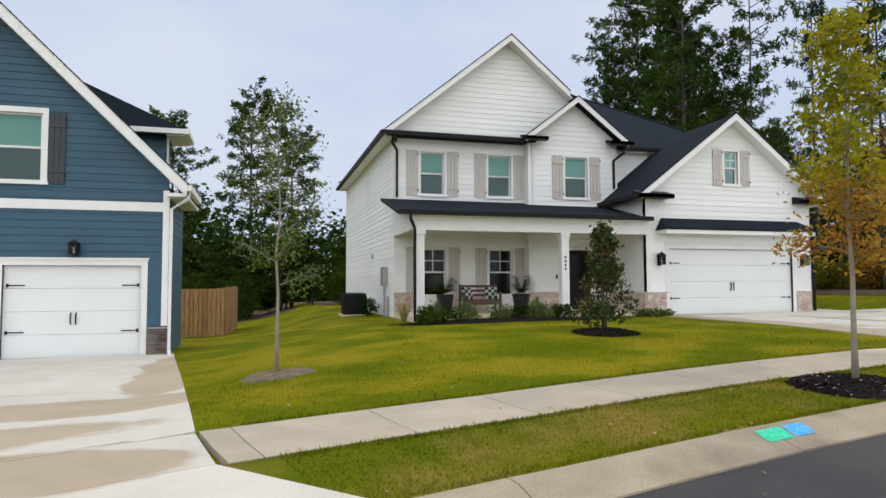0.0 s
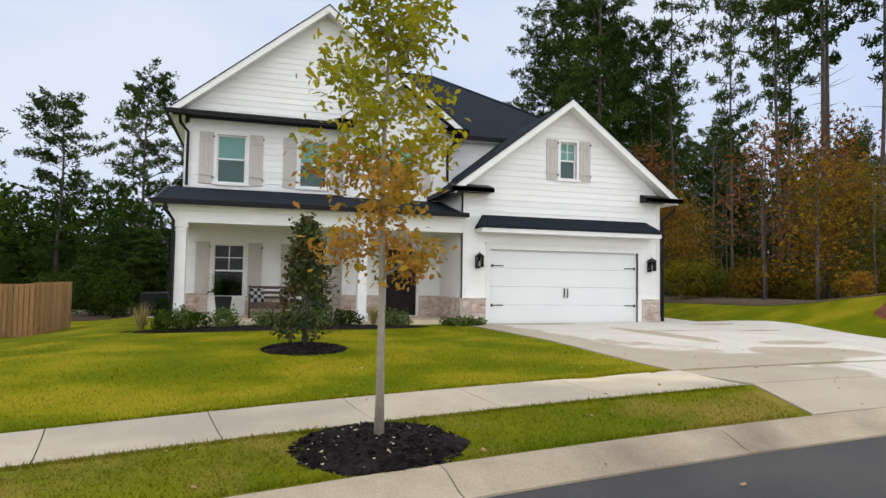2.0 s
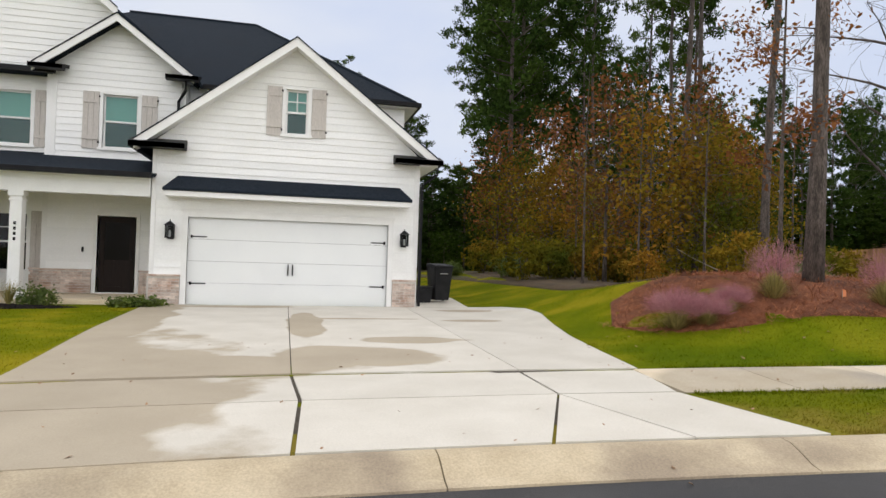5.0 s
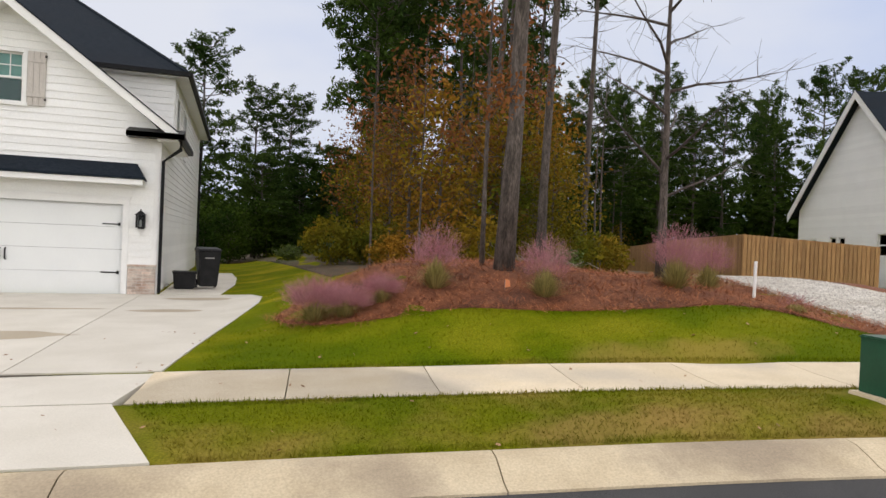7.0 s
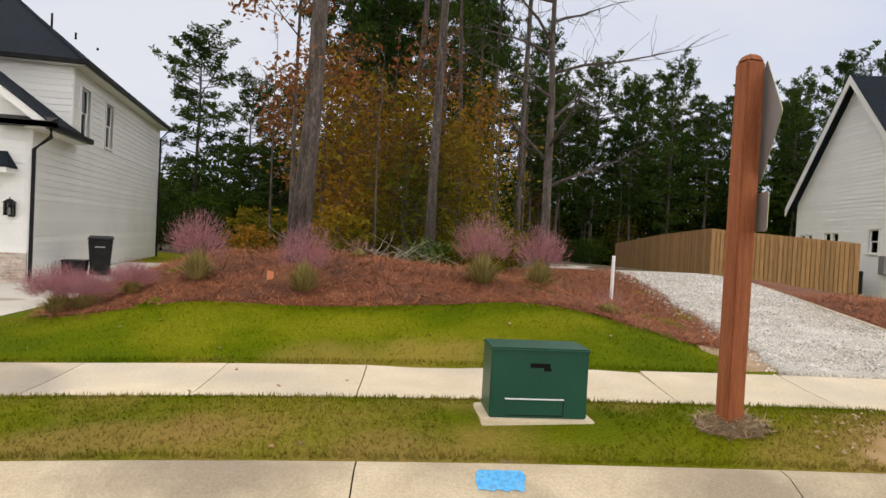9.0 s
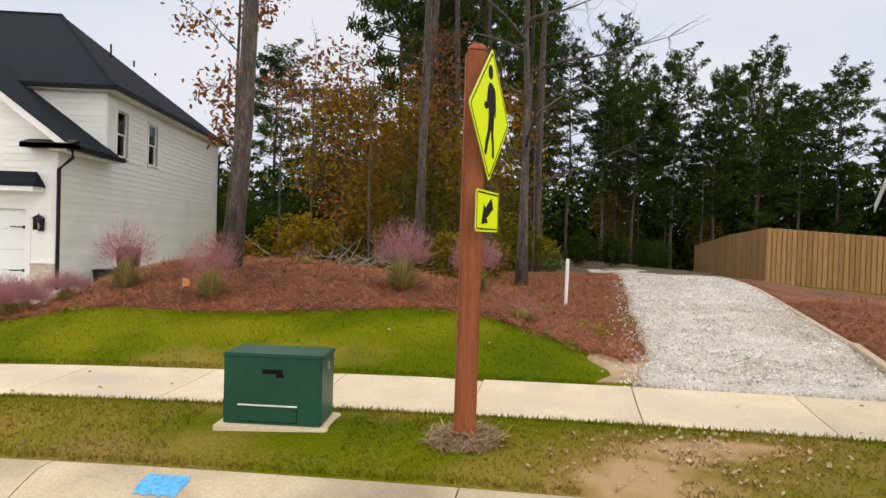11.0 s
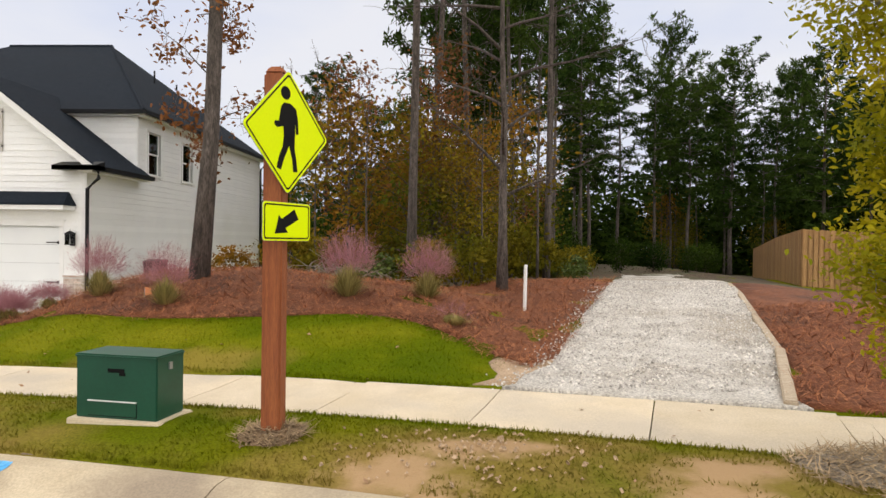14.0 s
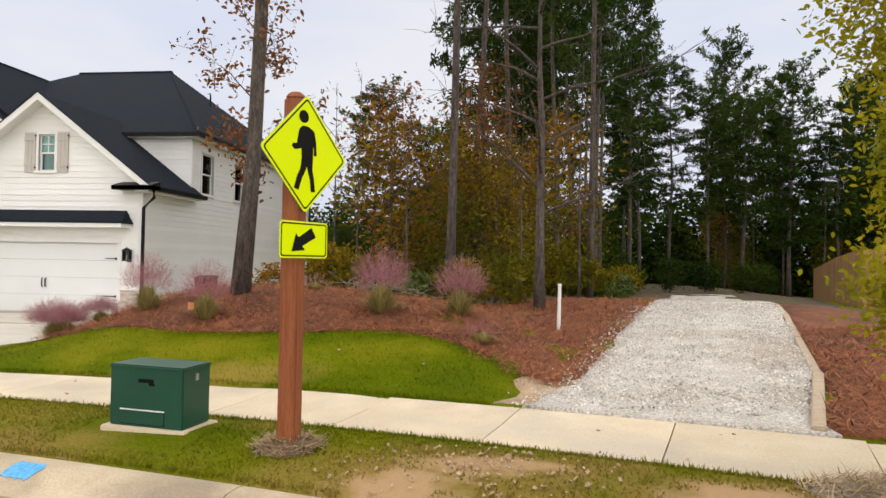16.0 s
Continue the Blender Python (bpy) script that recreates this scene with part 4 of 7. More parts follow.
# pent eave across the gable's foot, and gutters
part("pent_eave", Build().prism([(-8.9, 2.12, 5.86), (-8.9, 2.6, 6.06), (-8.9, 2.6, 5.82), (-8.9, 2.12, 5.82)], (5.1, 0, 0)), SHINGLE, house)
part("gutter", Build().box(-8.98, -3.7, 2.0, 2.12, 5.82, 5.94), BLACK, house)
part("gutter", Build().box(-4.2, -3.4, 1.62, 1.86, 5.84, 5.96).prism([(-4.2, 1.62, 5.96), (-3.4, 1.62, 5.96), (-3.4, 2.2, 6.1), (-4.2, 2.2, 6.1)], (0, 0, -0.1)), BLACK, house)
part("gutter", Build().box(-0.95, -0.12, 1.62, 1.86, 5.84, 5.96).prism([(-0.95, 1.62, 5.96), (-0.12, 1.62, 5.96), (-0.12, 2.2, 6.1), (-0.95, 2.2, 6.1)], (0, 0, -0.1)), BLACK, house)
part("gutter", Build().box(-0.1, 6.04, 2.38, 2.5, 5.84, 5.96), BLACK, house)
part("gutter", Build().box(6.0, 6.12, 2.4, 15.1, 5.84, 5.96), BLACK, house)
part("gutter", Build().box(-9.02, -8.9, 2.1, 15.1, 5.84, 5.96), BLACK, house)
part("soffit", Build().box(5.6, 6.0, 2.5, 14.9, 5.80, 5.84), TRIM, house)
part("soffit", Build().box(0, 5.6, 2.5, 2.75, 5.80, 5.84), TRIM, house)
part("soffit", Build().box(-8.9, -8.5, 2.3, 14.9, 5.80, 5.84), TRIM, house)

# garage roof
roof([(2.42, -0.36, 6.60), (6.05, -0.36, 3.84), (6.05, 2.9, 3.84), (3.27, 2.9, 5.93), (2.42, 4.2, 6.60)], house)
roof([(2.42, -0.36, 6.60), (-1.2, -0.36, 3.84), (-1.2, 2.2, 3.84), (-0.62, 2.2, 4.30), (-0.62, 2.75, 4.30), (1.46, 2.75, 5.95), (2.42, 4.2, 6.60)], house)
rake_board((-1.2, -0.36, 3.86), (2.42, -0.36, 6.62), NY, house, TRIM)
rake_board((2.42, -0.36, 6.62), (6.05, -0.36, 3.86), NY, house, TRIM)
for a, c in ((-1.2, 2.42), (2.42, 6.05)):
    za, zc = (3.66, 6.42) if a < 0 else (6.42, 3.66)
    part("soffit", Build().prism([(a, -0.36, za), (c, -0.36, zc), (c, 0, zc), (a, 0, za)], (0, 0, 0.03)), TRIM, house)
for a, c in ((-1.3, -0.08), (4.95, 6.18)):
    part("eave_return", Build().box(a, c, -0.5, -0.36, 3.70, 3.82).add([(a, -0.5, 3.82), (c, -0.5, 3.82), (c, 0.02, 3.98), (a, 0.02, 3.98), (a, 0.02, 3.72), (c, 0.02, 3.72), (a, -0.5, 3.70), (c, -0.5, 3.70)],
         [(0, 1, 2, 3), (3, 2, 5, 4), (4, 5, 7, 6), (0, 3, 4, 6), (1, 7, 5, 2), (0, 6, 7, 1)]), BLACK, house)
part("gutter", Build().box(6.05, 6.18, -0.4, 2.9, 3.70, 3.83), BLACK, house)
part("gutter", Build().box(-1.32, -1.2, -0.4, 2.2, 3.70, 3.83), BLACK, house)
part("soffit", Build().box(5.6, 6.05, -0.36, 2.88, 3.66, 3.70), TRIM, house)
# pent roof over the garage door
part("pent_roof", Build().add([(-0.5, -0.6, 2.76), (5.38, -0.6, 2.76), (5.14, 0, 3.12), (-0.26, 0, 3.12), (-0.5, -0.6, 2.70), (5.38, -0.6, 2.70), (5.38, 0, 2.70), (-0.5, 0, 2.70)],
     [(0, 1, 2, 3), (4, 7, 6, 5), (0, 4, 5, 1), (1, 5, 6, 2), (3, 2, 6, 7), (0, 3, 7, 4)]), SHINGLE, house)
part("pent_fascia", Build().box(-0.46, 5.34, -0.57, -0.03, 2.58, 2.70), TRIM, house)
# downspouts
downspout([(-8.62, 2.1, 5.84), (-8.62, 2.35, 5.62), (-8.42, 2.52, 5.4), (-8.42, 2.52, 3.85)], house, BLACK)
downspout([(-8.62, -0.36, 3.0), (-8.62, -0.36, 2.85), (-8.45, -0.14, 2.6), (-8.45, -0.14, -0.05)], house, BLACK)
downspout([(-0.45, 1.75, 5.85), (-0.45, 1.8, 5.6), (-0.67, 2.13, 5.35), (-0.67, 2.13, 4.35)], house, BLACK)
downspout([(6.1, -0.2, 3.72), (6.1, -0.15, 3.5), (5.72, -0.07, 3.2), (5.72, -0.07, 0.05)], house, BLACK)
downspout([(6.12, 14.7, 5.85), (5.72, 14.7, 5.4), (5.72, 14.7, -0.3)], house, BLACK)
for k in range(3):
    part("roof_vent", Build().tube([(2.9 + k * 0.5, 9.2 + k, 8.4), (2.9 + k * 0.5, 9.2 + k, 9.0 - k * 0.35)], 0.04, 6), BLACK, house)

# ---------- the navy house ----------
navy = thing("house", pose(0, 0, 0), "navy lap-sided house with white trim and rakes", "house")
NYF, NXR, NXL, NB = -1.1, -14.85, -22.9, -0.68
F_NAVY = Face((0, NYF, 0), X, NY)
F_NSIDE = Face((NXR, 0, 0), Y, X)
NW, NW2 = (-19.0, -17.62, 3.42, 5.02), (-21.2, -19.9, 3.42, 5.02)
ND = (-18.34, -15.42, NB, 1.47)
wall(F_NAVY, NXL, NXR, NB - 0.2, 3.3, [ND], BLUE, navy, boards_from=NB, thick=0.16)
wall(F_NAVY, NXL, NXR, 3.3, 3.31, [NW], BLUE, navy, slope=(-18.87, 7.66, 0.985))
wall(F_NSIDE, NYF + 0.002, 1.7, NB - 0.6, 3.4, [], BLUE, navy)
F_NUP = Face((NXR - 0.45, 0, 0), Y, X)
wall(F_NUP, 1.6, 2.3, 3.4, 5.3, [], BLUE, navy)
wall(Face((0, 1.6, 0), X, NY), NXL, NXR - 0.45, 3.3, 5.3, [], BLUE, navy)
wall(Face((NXL, 0, 0), Y, NX), NYF + 0.002, 2.3, NB - 0.6, 5.3, [], BLUE, navy, lap=False)
wall(Face((0, 2.3, 0), X, Y), NXL, NXR - 0.45, NB - 0.6, 5.3, [], BLUE, navy, lap=False)
window(F_NAVY, *NW, navy, False, True, 0.13)
shutter(F_NAVY, NW[1] + 0.14, NW[1] + 0.5, NW[2] - 0.05, NW[3] + 0.02, navy, DKSHUT)
shutter(F_NAVY, NW[0] - 0.5, NW[0] - 0.14, NW[2] - 0.05, NW[3] + 0.02, navy, DKSHUT)
garage_door(F_NAVY, *ND, navy, (NB + 0.6, NB + 1.68))
coach_lamp(F_NAVY, -16.86, 1.74, navy, 0.34)
part("belt_board", F_NAVY.box(Build(), NXL, NXR, 2.78, 3.0, 0.001, 0.04), TRIM, navy)
part("corner_board", F_NAVY.box(Build(), NXR - 0.12, NXR + 0.02, 0.02, 3.3, 0.001, 0.045), TRIM, navy)
part("corner_board", F_NUP.box(Build(), 1.6, 1.75, 3.4, 5.3, 0.001, 0.045), TRIM, navy)
# same added black panel behind this garage door, never seen
part("wall", Build().box(-19, -15.1, NYF + 0.4, NYF + 0.5, NB, 2.2), DARKIN, navy)
base = part("stone_base", F_NAVY.box(Build(), -15.26, NXR + 0.02, NB, -0.02, 0.002, 0.06), MORTAR, navy)
zz = NB
while zz < -0.06:
    uu, hh = -15.27, random.uniform(0.045, 0.075)
    while uu < NXR + 0.02:
        ll = random.uniform(0.12, 0.3)
        part("stone", F_NAVY.box(Build(), uu, min(uu + ll, NXR + 0.04) - 0.006, zz, min(zz + hh, -0.01) - 0.005, 0.03, 0.085 + random.uniform(0, 0.03)), STONE, base)
        uu += ll
    zz += hh
roof([(-18.87, -1.5, 7.80), (-14.42, -1.5, 3.42), (-14.42, 1.7, 3.42), (-16.4, 1.7, 5.37), (-18.87, 2.2, 7.80)], navy)
roof([(-18.87, -1.5, 7.80), (-23.3, -1.5, 3.42), (-23.3, 2.2, 3.42), (-18.87, 2.2, 7.80)], navy)
rake_board((-18.87, -1.5, 7.84), (-14.40, -1.5, 3.44), NY, navy, TRIM, 0.30, 0.06)
rake_board((-23.3, -1.5, 3.46), (-18.87, -1.5, 7.84), NY, navy, TRIM, 0.30, 0.06)
part("soffit", Build().prism([(-18.87, -1.5, 7.52), (-14.42, -1.5, 3.14), (-14.42, -1.1, 3.14), (-18.87, -1.1, 7.52)], (0, 0, 0.04)), TRIM, navy)
part("soffit", Build().box(-14.85, -14.42, -1.5, 1.7, 3.12, 3.2), TRIM, navy)
roof([(-23.3, 1.2, 5.35), (-14.75, 1.2, 5.35), (-18.0, 2.0, 6.95), (-21.3, 2.0, 6.95)], navy)
roof([(-14.75, 1.2, 5.35), (-14.75, 2.6, 5.35), (-18.0, 2.0, 6.95)], navy)
roof([(-23.3, 1.2, 5.35), (-21.3, 2.0, 6.95), (-23.3, 2.6, 5.35)], navy)
roof([(-23.3, 2.6, 5.35), (-21.3, 2.0, 6.95), (-18.0, 2.0, 6.95), (-14.75, 2.6, 5.35)], navy)
part("gutter", Build().box(-23.3, -14.65, 1.08, 1.2, 5.22, 5.36), TRIM, navy)
part("gutter", Build().box(-14.77, -14.65, 1.2, 2.6, 5.22, 5.36), TRIM, navy)
part("gutter", Build().box(-14.42, -14.3, -1.5, 1.2, 3.26, 3.40), TRIM, navy)
part("soffit", Build().box(-15.25, -14.75, 1.2, 2.6, 5.18, 5.22), TRIM, navy)
downspout([(-14.36, -1.35, 3.28), (-14.36, -1.35, 3.1), (-14.78, -1.15, 2.85), (-14.78, -1.15, NB + 0.12), (-14.72, -1.5, NB + 0.06)], navy, TRIM)

# ---------- the far white house ----------
far_house = thing("house", pose(0, 0, 0), "single-storey white lap-sided house with steep gable", "house")
FU, FN = (-0.3, -0.954, 0), (-0.954, 0.3, 0)
F_FAR = Face((39.0, 13.2, 0), FU, FN)
FW = [(7.2, 7.9, 1.78, 2.84)]
FV = [(0.9, 1.4, 1.9, 2.6), (1.65, 2.15, 1.9, 2.6), (3.4, 3.95, 1.9, 2.7), (4.15, 4.7, 1.9, 2.7)]
wall(F_FAR, 0.3, 10.9, -0.9, 4.25, FW + FV, FARWHITE, far_house, slope=(5.6, 9.8, 1.04), board=0.2)
for w in FW + FV:
    window(F_FAR, *w, far_house, False, False)


def far_pt(u, z, out):
    return tuple(F_FAR.at(u, z, out))


wall(Face(far_pt(0.3, 0, 0), (0.954, -0.3, 0), (0.3, 0.954, 0)), 0.02, 12, -0.9, 4.2, [], FARWHITE, far_house, lap=False)
wall(Face(far_pt(10.9, 0, 0), (0.954, -0.3, 0), (-0.3, -0.954, 0)), 0.02, 12, -0.9, 4.2, [], FARWHITE, far_house, lap=False)
roof([far_pt(5.6, 10.1, 0.4), far_pt(-0.2, 4.05, 0.4), far_pt(-0.2, 4.05, -12), far_pt(5.6, 10.1, -12)], far_house)
roof([far_pt(5.6, 10.1, 0.4), far_pt(11.4, 4.05, 0.4), far_pt(11.4, 4.05, -12), far_pt(5.6, 10.1, -12)], far_house)
rake_board(far_pt(-0.2, 4.1, 0.4), far_pt(5.6, 10.15, 0.4), FN, far_house, TRIM, 0.45)
rake_board(far_pt(5.6, 10.15, 0.4), far_pt(11.4, 4.1, 0.4), FN, far_house, TRIM, 0.45)
part("meter_box", F_FAR.box(Build(), 8.3, 8.7, 0.9, 1.7, 0.02, 0.2), ALU, far_house)


def ac_unit(name, m, w, h, label):
    t = thing(name, m, label, "air conditioner", "outdoor units")
    b = Build().box(-w / 2, w / 2, -w / 2, w / 2, 0.06, h)
    part("casing", b, PLAST, t, bevel=0.02)
    b = Build()
    k = 0.12
    while k < h - 0.05:
        b.box(-w / 2 - 0.012, w / 2 + 0.012, -w / 2 - 0.012, -w / 2, k, k + 0.02)
        b.box(-w / 2 - 0.012, -w / 2, -w / 2, w / 2, k, k + 0.02)
        b.box(w / 2, w / 2 + 0.012, -w / 2, w / 2, k, k + 0.02)
        k += 0.045
    part("louvres", b, BLACK, t)
    b = Build()
    for k in range(6):
        r = w * 0.46 * (k + 1) / 6
        b.tube([(r * math.cos(a * math.pi / 8), r * math.sin(a * math.pi / 8), h + 0.02) for a in range(17)], 0.008, 4)
    part("fan_grille", b, BLACK, t)
    part("pad", Build().box(-w / 2 - 0.1, w / 2 + 0.1, -w / 2 - 0.1, w / 2 + 0.1, -0.1, 0.06), CONC, t, "concrete pad")


ac_unit("air_conditioner", drop(36.1, 7.9, 0, 17), 1.0, 1.25, "black condenser unit on a pad beside white siding")
ac_unit("air_conditioner", drop(35.6, 6.3, 0, 17), 1.0, 1.1, "black condenser unit on a pad beside white siding")
ac_unit("air_conditioner", drop(-9.45, 5.2), 0.8, 0.8, "black condenser unit beside the house's side wall")
meter = part("meter_box", F_LEFT.box(Build(), 3.6, 3.95, 0.95, 1.6, 0.02, 0.2), ALU, house, "grey utility meter box")
part("conduit", Build().tube([F_LEFT.at(3.78, 0.95, 0.1), F_LEFT.at(3.78, -0.1, 0.1)], 0.04, 6), ALU, meter)
part("conduit", Build().tube([F_LEFT.at(3.3, 0.6, 0.08), F_LEFT.at(3.3, -0.1, 0.08)], 0.05, 6), ALU, house)
part("side_vent", F_LEFT.box(Build(), 6.5, 6.7, 2.0, 2.15, 0.02, 0.08), ALU, house)

# ---------- fences ----------


def fence(p, q, h, label, pitch=0.17, board=0.14):
    """A shadowbox fence: boards on alternate faces of three rails, posts between."""
    p, q = Vector((*p, 0)), Vector((*q, 0))
    u = (q - p).normalized()
    n = Vector((-u.y, u.x, 0))
    ln = (q - p).length
    f = thing("fence", pose(0, 0, 0), label, "fence")
    mesh = {}

    def bx(b, a, c, z0, z1, o0, o1, at):
        pts = []
        for z in (z0, z1):
            for s2, o in ((a, o0), (c, o0), (c, o1), (a, o1)):
                w = at + u * s2 + n * o
                pts.append((w.x, w.y, w.z + z))
        return b.hexa(pts)

    board_mesh = bx(Build(), 0, board, 0.03, h, -0.009, 0.009, Vector((0, 0, 0))).mesh("board", FENCE)
    post_mesh = bx(Build(), -0.045, 0.045, -0.1, h + 0.02, -0.04, 0.04, Vector((0, 0, 0))).mesh("post", FENCE)
    k = 0
    s2 = 0.0
    while s2 < ln - board * 0.5:
        w = p + u * s2
        for side in (-1, 1):
            if side == 1 and k % 1 == 0:
                w2 = w + u * pitch * 0.5 + n * 0.055
            else:
                w2 = w - n * 0.055
            part("board", board_mesh, None, f, m=Matrix.Translation((w2.x, w2.y, ground(w2.x, w2.y))))
        s2 += pitch
        k += 1
    s2 = 0.0
    while s2 <= ln + 0.01:
        w = p + u * s2
        part("post", post_mesh, None, f, m=Matrix.Translation((w.x, w.y, ground(w.x, w.y))))
        if s2 + 0.1 < ln:
            w3 = p + u * min(s2 + 2.4, ln)
            for zr in (0.25, h * 0.53, h - 0.25):
                za, zb = ground(w.x, w.y) + zr, ground(w3.x, w3.y) + zr
                part("rail", Build().hexa([(w.x - n.x * 0.03, w.y - n.y * 0.03, za), (w3.x - n.x * 0.03, w3.y - n.y * 0.03, zb), (w3.x + n.x * 0.03, w3.y + n.y * 0.03, zb), (w.x + n.x * 0.03, w.y + n.y * 0.03, za),
                                           (w.x - n.x * 0.03, w.y - n.y * 0.03, za + 0.09), (w3.x - n.x * 0.03, w3.y - n.y * 0.03, zb + 0.09), (w3.x + n.x * 0.03, w3.y + n.y * 0.03, zb + 0.09), (w.x + n.x * 0.03, w.y + n.y * 0.03, za + 0.09)]), FENCE, f)
        s2 += 2.4
    return f


fence((28.7, 6.2), (33.5, 3.65), 2.1, "tall cedar shadowbox fence with weathered boards")
fence((28.7, 6.2), (36.5, 28.5), 2.1, "long tan cedar fence running back towards the pines", 0.2, 0.17)
fence((-18.8, 9.6), (-14.0, 9.6), 1.95, "cedar fence panel between the houses")
fence((-13.95, 9.75), (-13.75, 13.2), 1.95, "short cedar fence return running back to the wood")

# ---------- trees and plants ----------
rng = np.random.default_rng(7)


def leaves(b, centres, size, spread, per, flat=0.35, long=1.6, wide=0.42, fine=False):
    """Small folded leaf blades scattered in clumps round the centres."""
    for c in centres:
        k = per
        p = rng.normal(0, 1, (k, 3)) * spread + np.array(c)
        a = rng.uniform(0, 2 * math.pi, k)
        e = rng.normal(0, flat, k)
        sz = size * rng.uniform(0.6, 1.3, k)
        d1 = np.stack([np.cos(a) * np.cos(e), np.sin(a) * np.cos(e), np.sin(e)], 1) * (sz * long / 2)[:, None]
        rr = rng.normal(0, 1, (k, 3))
        d2 = np.cross(d1, rr)
        d2 = d2 / (np.linalg.norm(d2, axis=1)[:, None] + 1e-9) * (sz * wide)[:, None]
        o = len(b.v)
        if fine:
            dip = np.array([0, 0, -0.25]) * sz[:, None]
            q = np.stack([p - d1, p - d1 * 0.3 + d2 * 0.9, p + d1 * 0.35 + d2 * 0.75, p + d1 + dip, p + d1 * 0.35 - d2 * 0.75, p - d1 * 0.3 - d2 * 0.9], 1).reshape(-1, 3)
            m = 6
        else:
            q = np.stack([p - d1, p + d2, p + d1, p - d2], 1).reshape(-1, 3)
            m = 4
        b.v += [tuple(x) for x in q.tolist()]
        b.f += [tuple(range(o + m * i, o + m * i + m)) for i in range(k)]


def sprays(b, centres, size, per):
    """Tufts of long needles bursting outwards and upwards from each centre."""
    for c in centres:
        d = rng.normal(0, 1, (per, 3)) + np.array([0, 0, 0.35])
        d = d / np.linalg.norm(d, axis=1)[:, None] * (size * rng.uniform(0.7, 1.25, per))[:, None]
        w = np.cross(d, rng.normal(0, 1, (per, 3)))
        w = w / (np.linalg.norm(w, axis=1)[:, None] + 1e-9) * size * 0.16
        p = np.array(c) + rng.normal(0, 0.06, (per, 3))
        o = len(b.v)
        q = np.stack([p, p + d * 0.6 + w, p + d, p + d * 0.6 - w], 1).reshape(-1, 3)
        b.v += [tuple(x) for x in q.tolist()]
        b.f += [(o + 4 * i, o + 4 * i + 1, o + 4 * i + 2, o + 4 * i + 3) for i in range(per)]


def limb(b, p0, way, length, r, bend=0.25, n=4, sides=5):
    p, d = Vector(p0), Vector(way).normalized()
    pts, rad = [p.copy()], [r]
    for i in range(n):
        d = (d + Vector(rng.normal(0, bend, 3)) * 0.35).normalized()
        p = p + d * (length / n)
        pts.append(p.copy())
        rad.append(max(0.004, r * (1 - 0.85 * (i + 1) / n)))
    b.tube(pts, rad, sides)
    return pts


def pine(name, h, crown_from, width, density, label, r=0.16, per=13, leaf=0.3):
    """A loblolly pine: a tall bare trunk, drooping limbs, needle tufts at their ends."""
    t = thing(name, pose(0, 0, 0), label, "pine tree", "pines")
    b = Build()
    lean = rng.normal(0, 0.02, 2)
    zs = np.linspace(0, h, 9)
    pts = [(lean[0] * z + 0.12 * math.sin(z * 0.4), lean[1] * z, z - 0.2) for z in zs]
    b.tube(pts, [r * (1.25 if z == 0 else 1) * (1 - 0.82 * z / h) for z in zs], 9)
    tufts = []
    n = int(density)
    for i in range(n):
        f = (i + rng.uniform(0, 1)) / n
        z = lerp(crown_from * h, h * 0.985, f ** 0.9)
        px = np.interp(z, zs, [p[0] for p in pts])
        py = np.interp(z, zs, [p[1] for p in pts])
        ln = width * (0.34 + 0.66 * math.sin(math.pi * min(1, 0.14 + 0.8 * (1 - f)))) * rng.uniform(0.4, 1.25)
        a = i * 2.4 + rng.uniform(-0.7, 0.7)
        way = (math.cos(a), math.sin(a), rng.uniform(-0.05, 0.35) + 0.5 * f * f)
        lp = limb(b, (px, py, z), way, ln, 0.03 * (0.5 + ln / width), 0.3)
        for k in range(int(6 + 12 * ln / width)):
            g = rng.uniform(0.35, 1.05)
            at = min(3, int(g * 4))
            c = lp[at].lerp(lp[at + 1], min(1.1, g * 4 - at))
            side = rng.normal(0, 0.17 * ln * min(1, 1.5 - g) + 0.1)
            tufts.append((c.x - math.sin(a) * side, c.y + math.cos(a) * side, c.z + rng.normal(0.08, 0.1)))
    for k in range(6):
        tufts.append((pts[-1][0] + rng.normal(0, 0.15), pts[-1][1] + rng.normal(0, 0.15), h - rng.uniform(0, 0.7)))
    for i in range(int(3 + 6 * (crown_from > 0.3))):
        z = rng.uniform(0.2, max(0.25, crown_from)) * h
        a = rng.uniform(0, 2 * math.pi)
        limb(b, (np.interp(z, zs, [p[0] for p in pts]), np.interp(z, zs, [p[1] for p in pts]), z), (math.cos(a), math.sin(a), 0.1), rng.uniform(0.5, 1.6), 0.02, 0.3, 3, 4)
    part("trunk", b, BARK, t, smooth=True)
    c = Build()
    sprays(c, tufts, leaf, per)
    part("crown", c, NEEDLE, t)
    return t


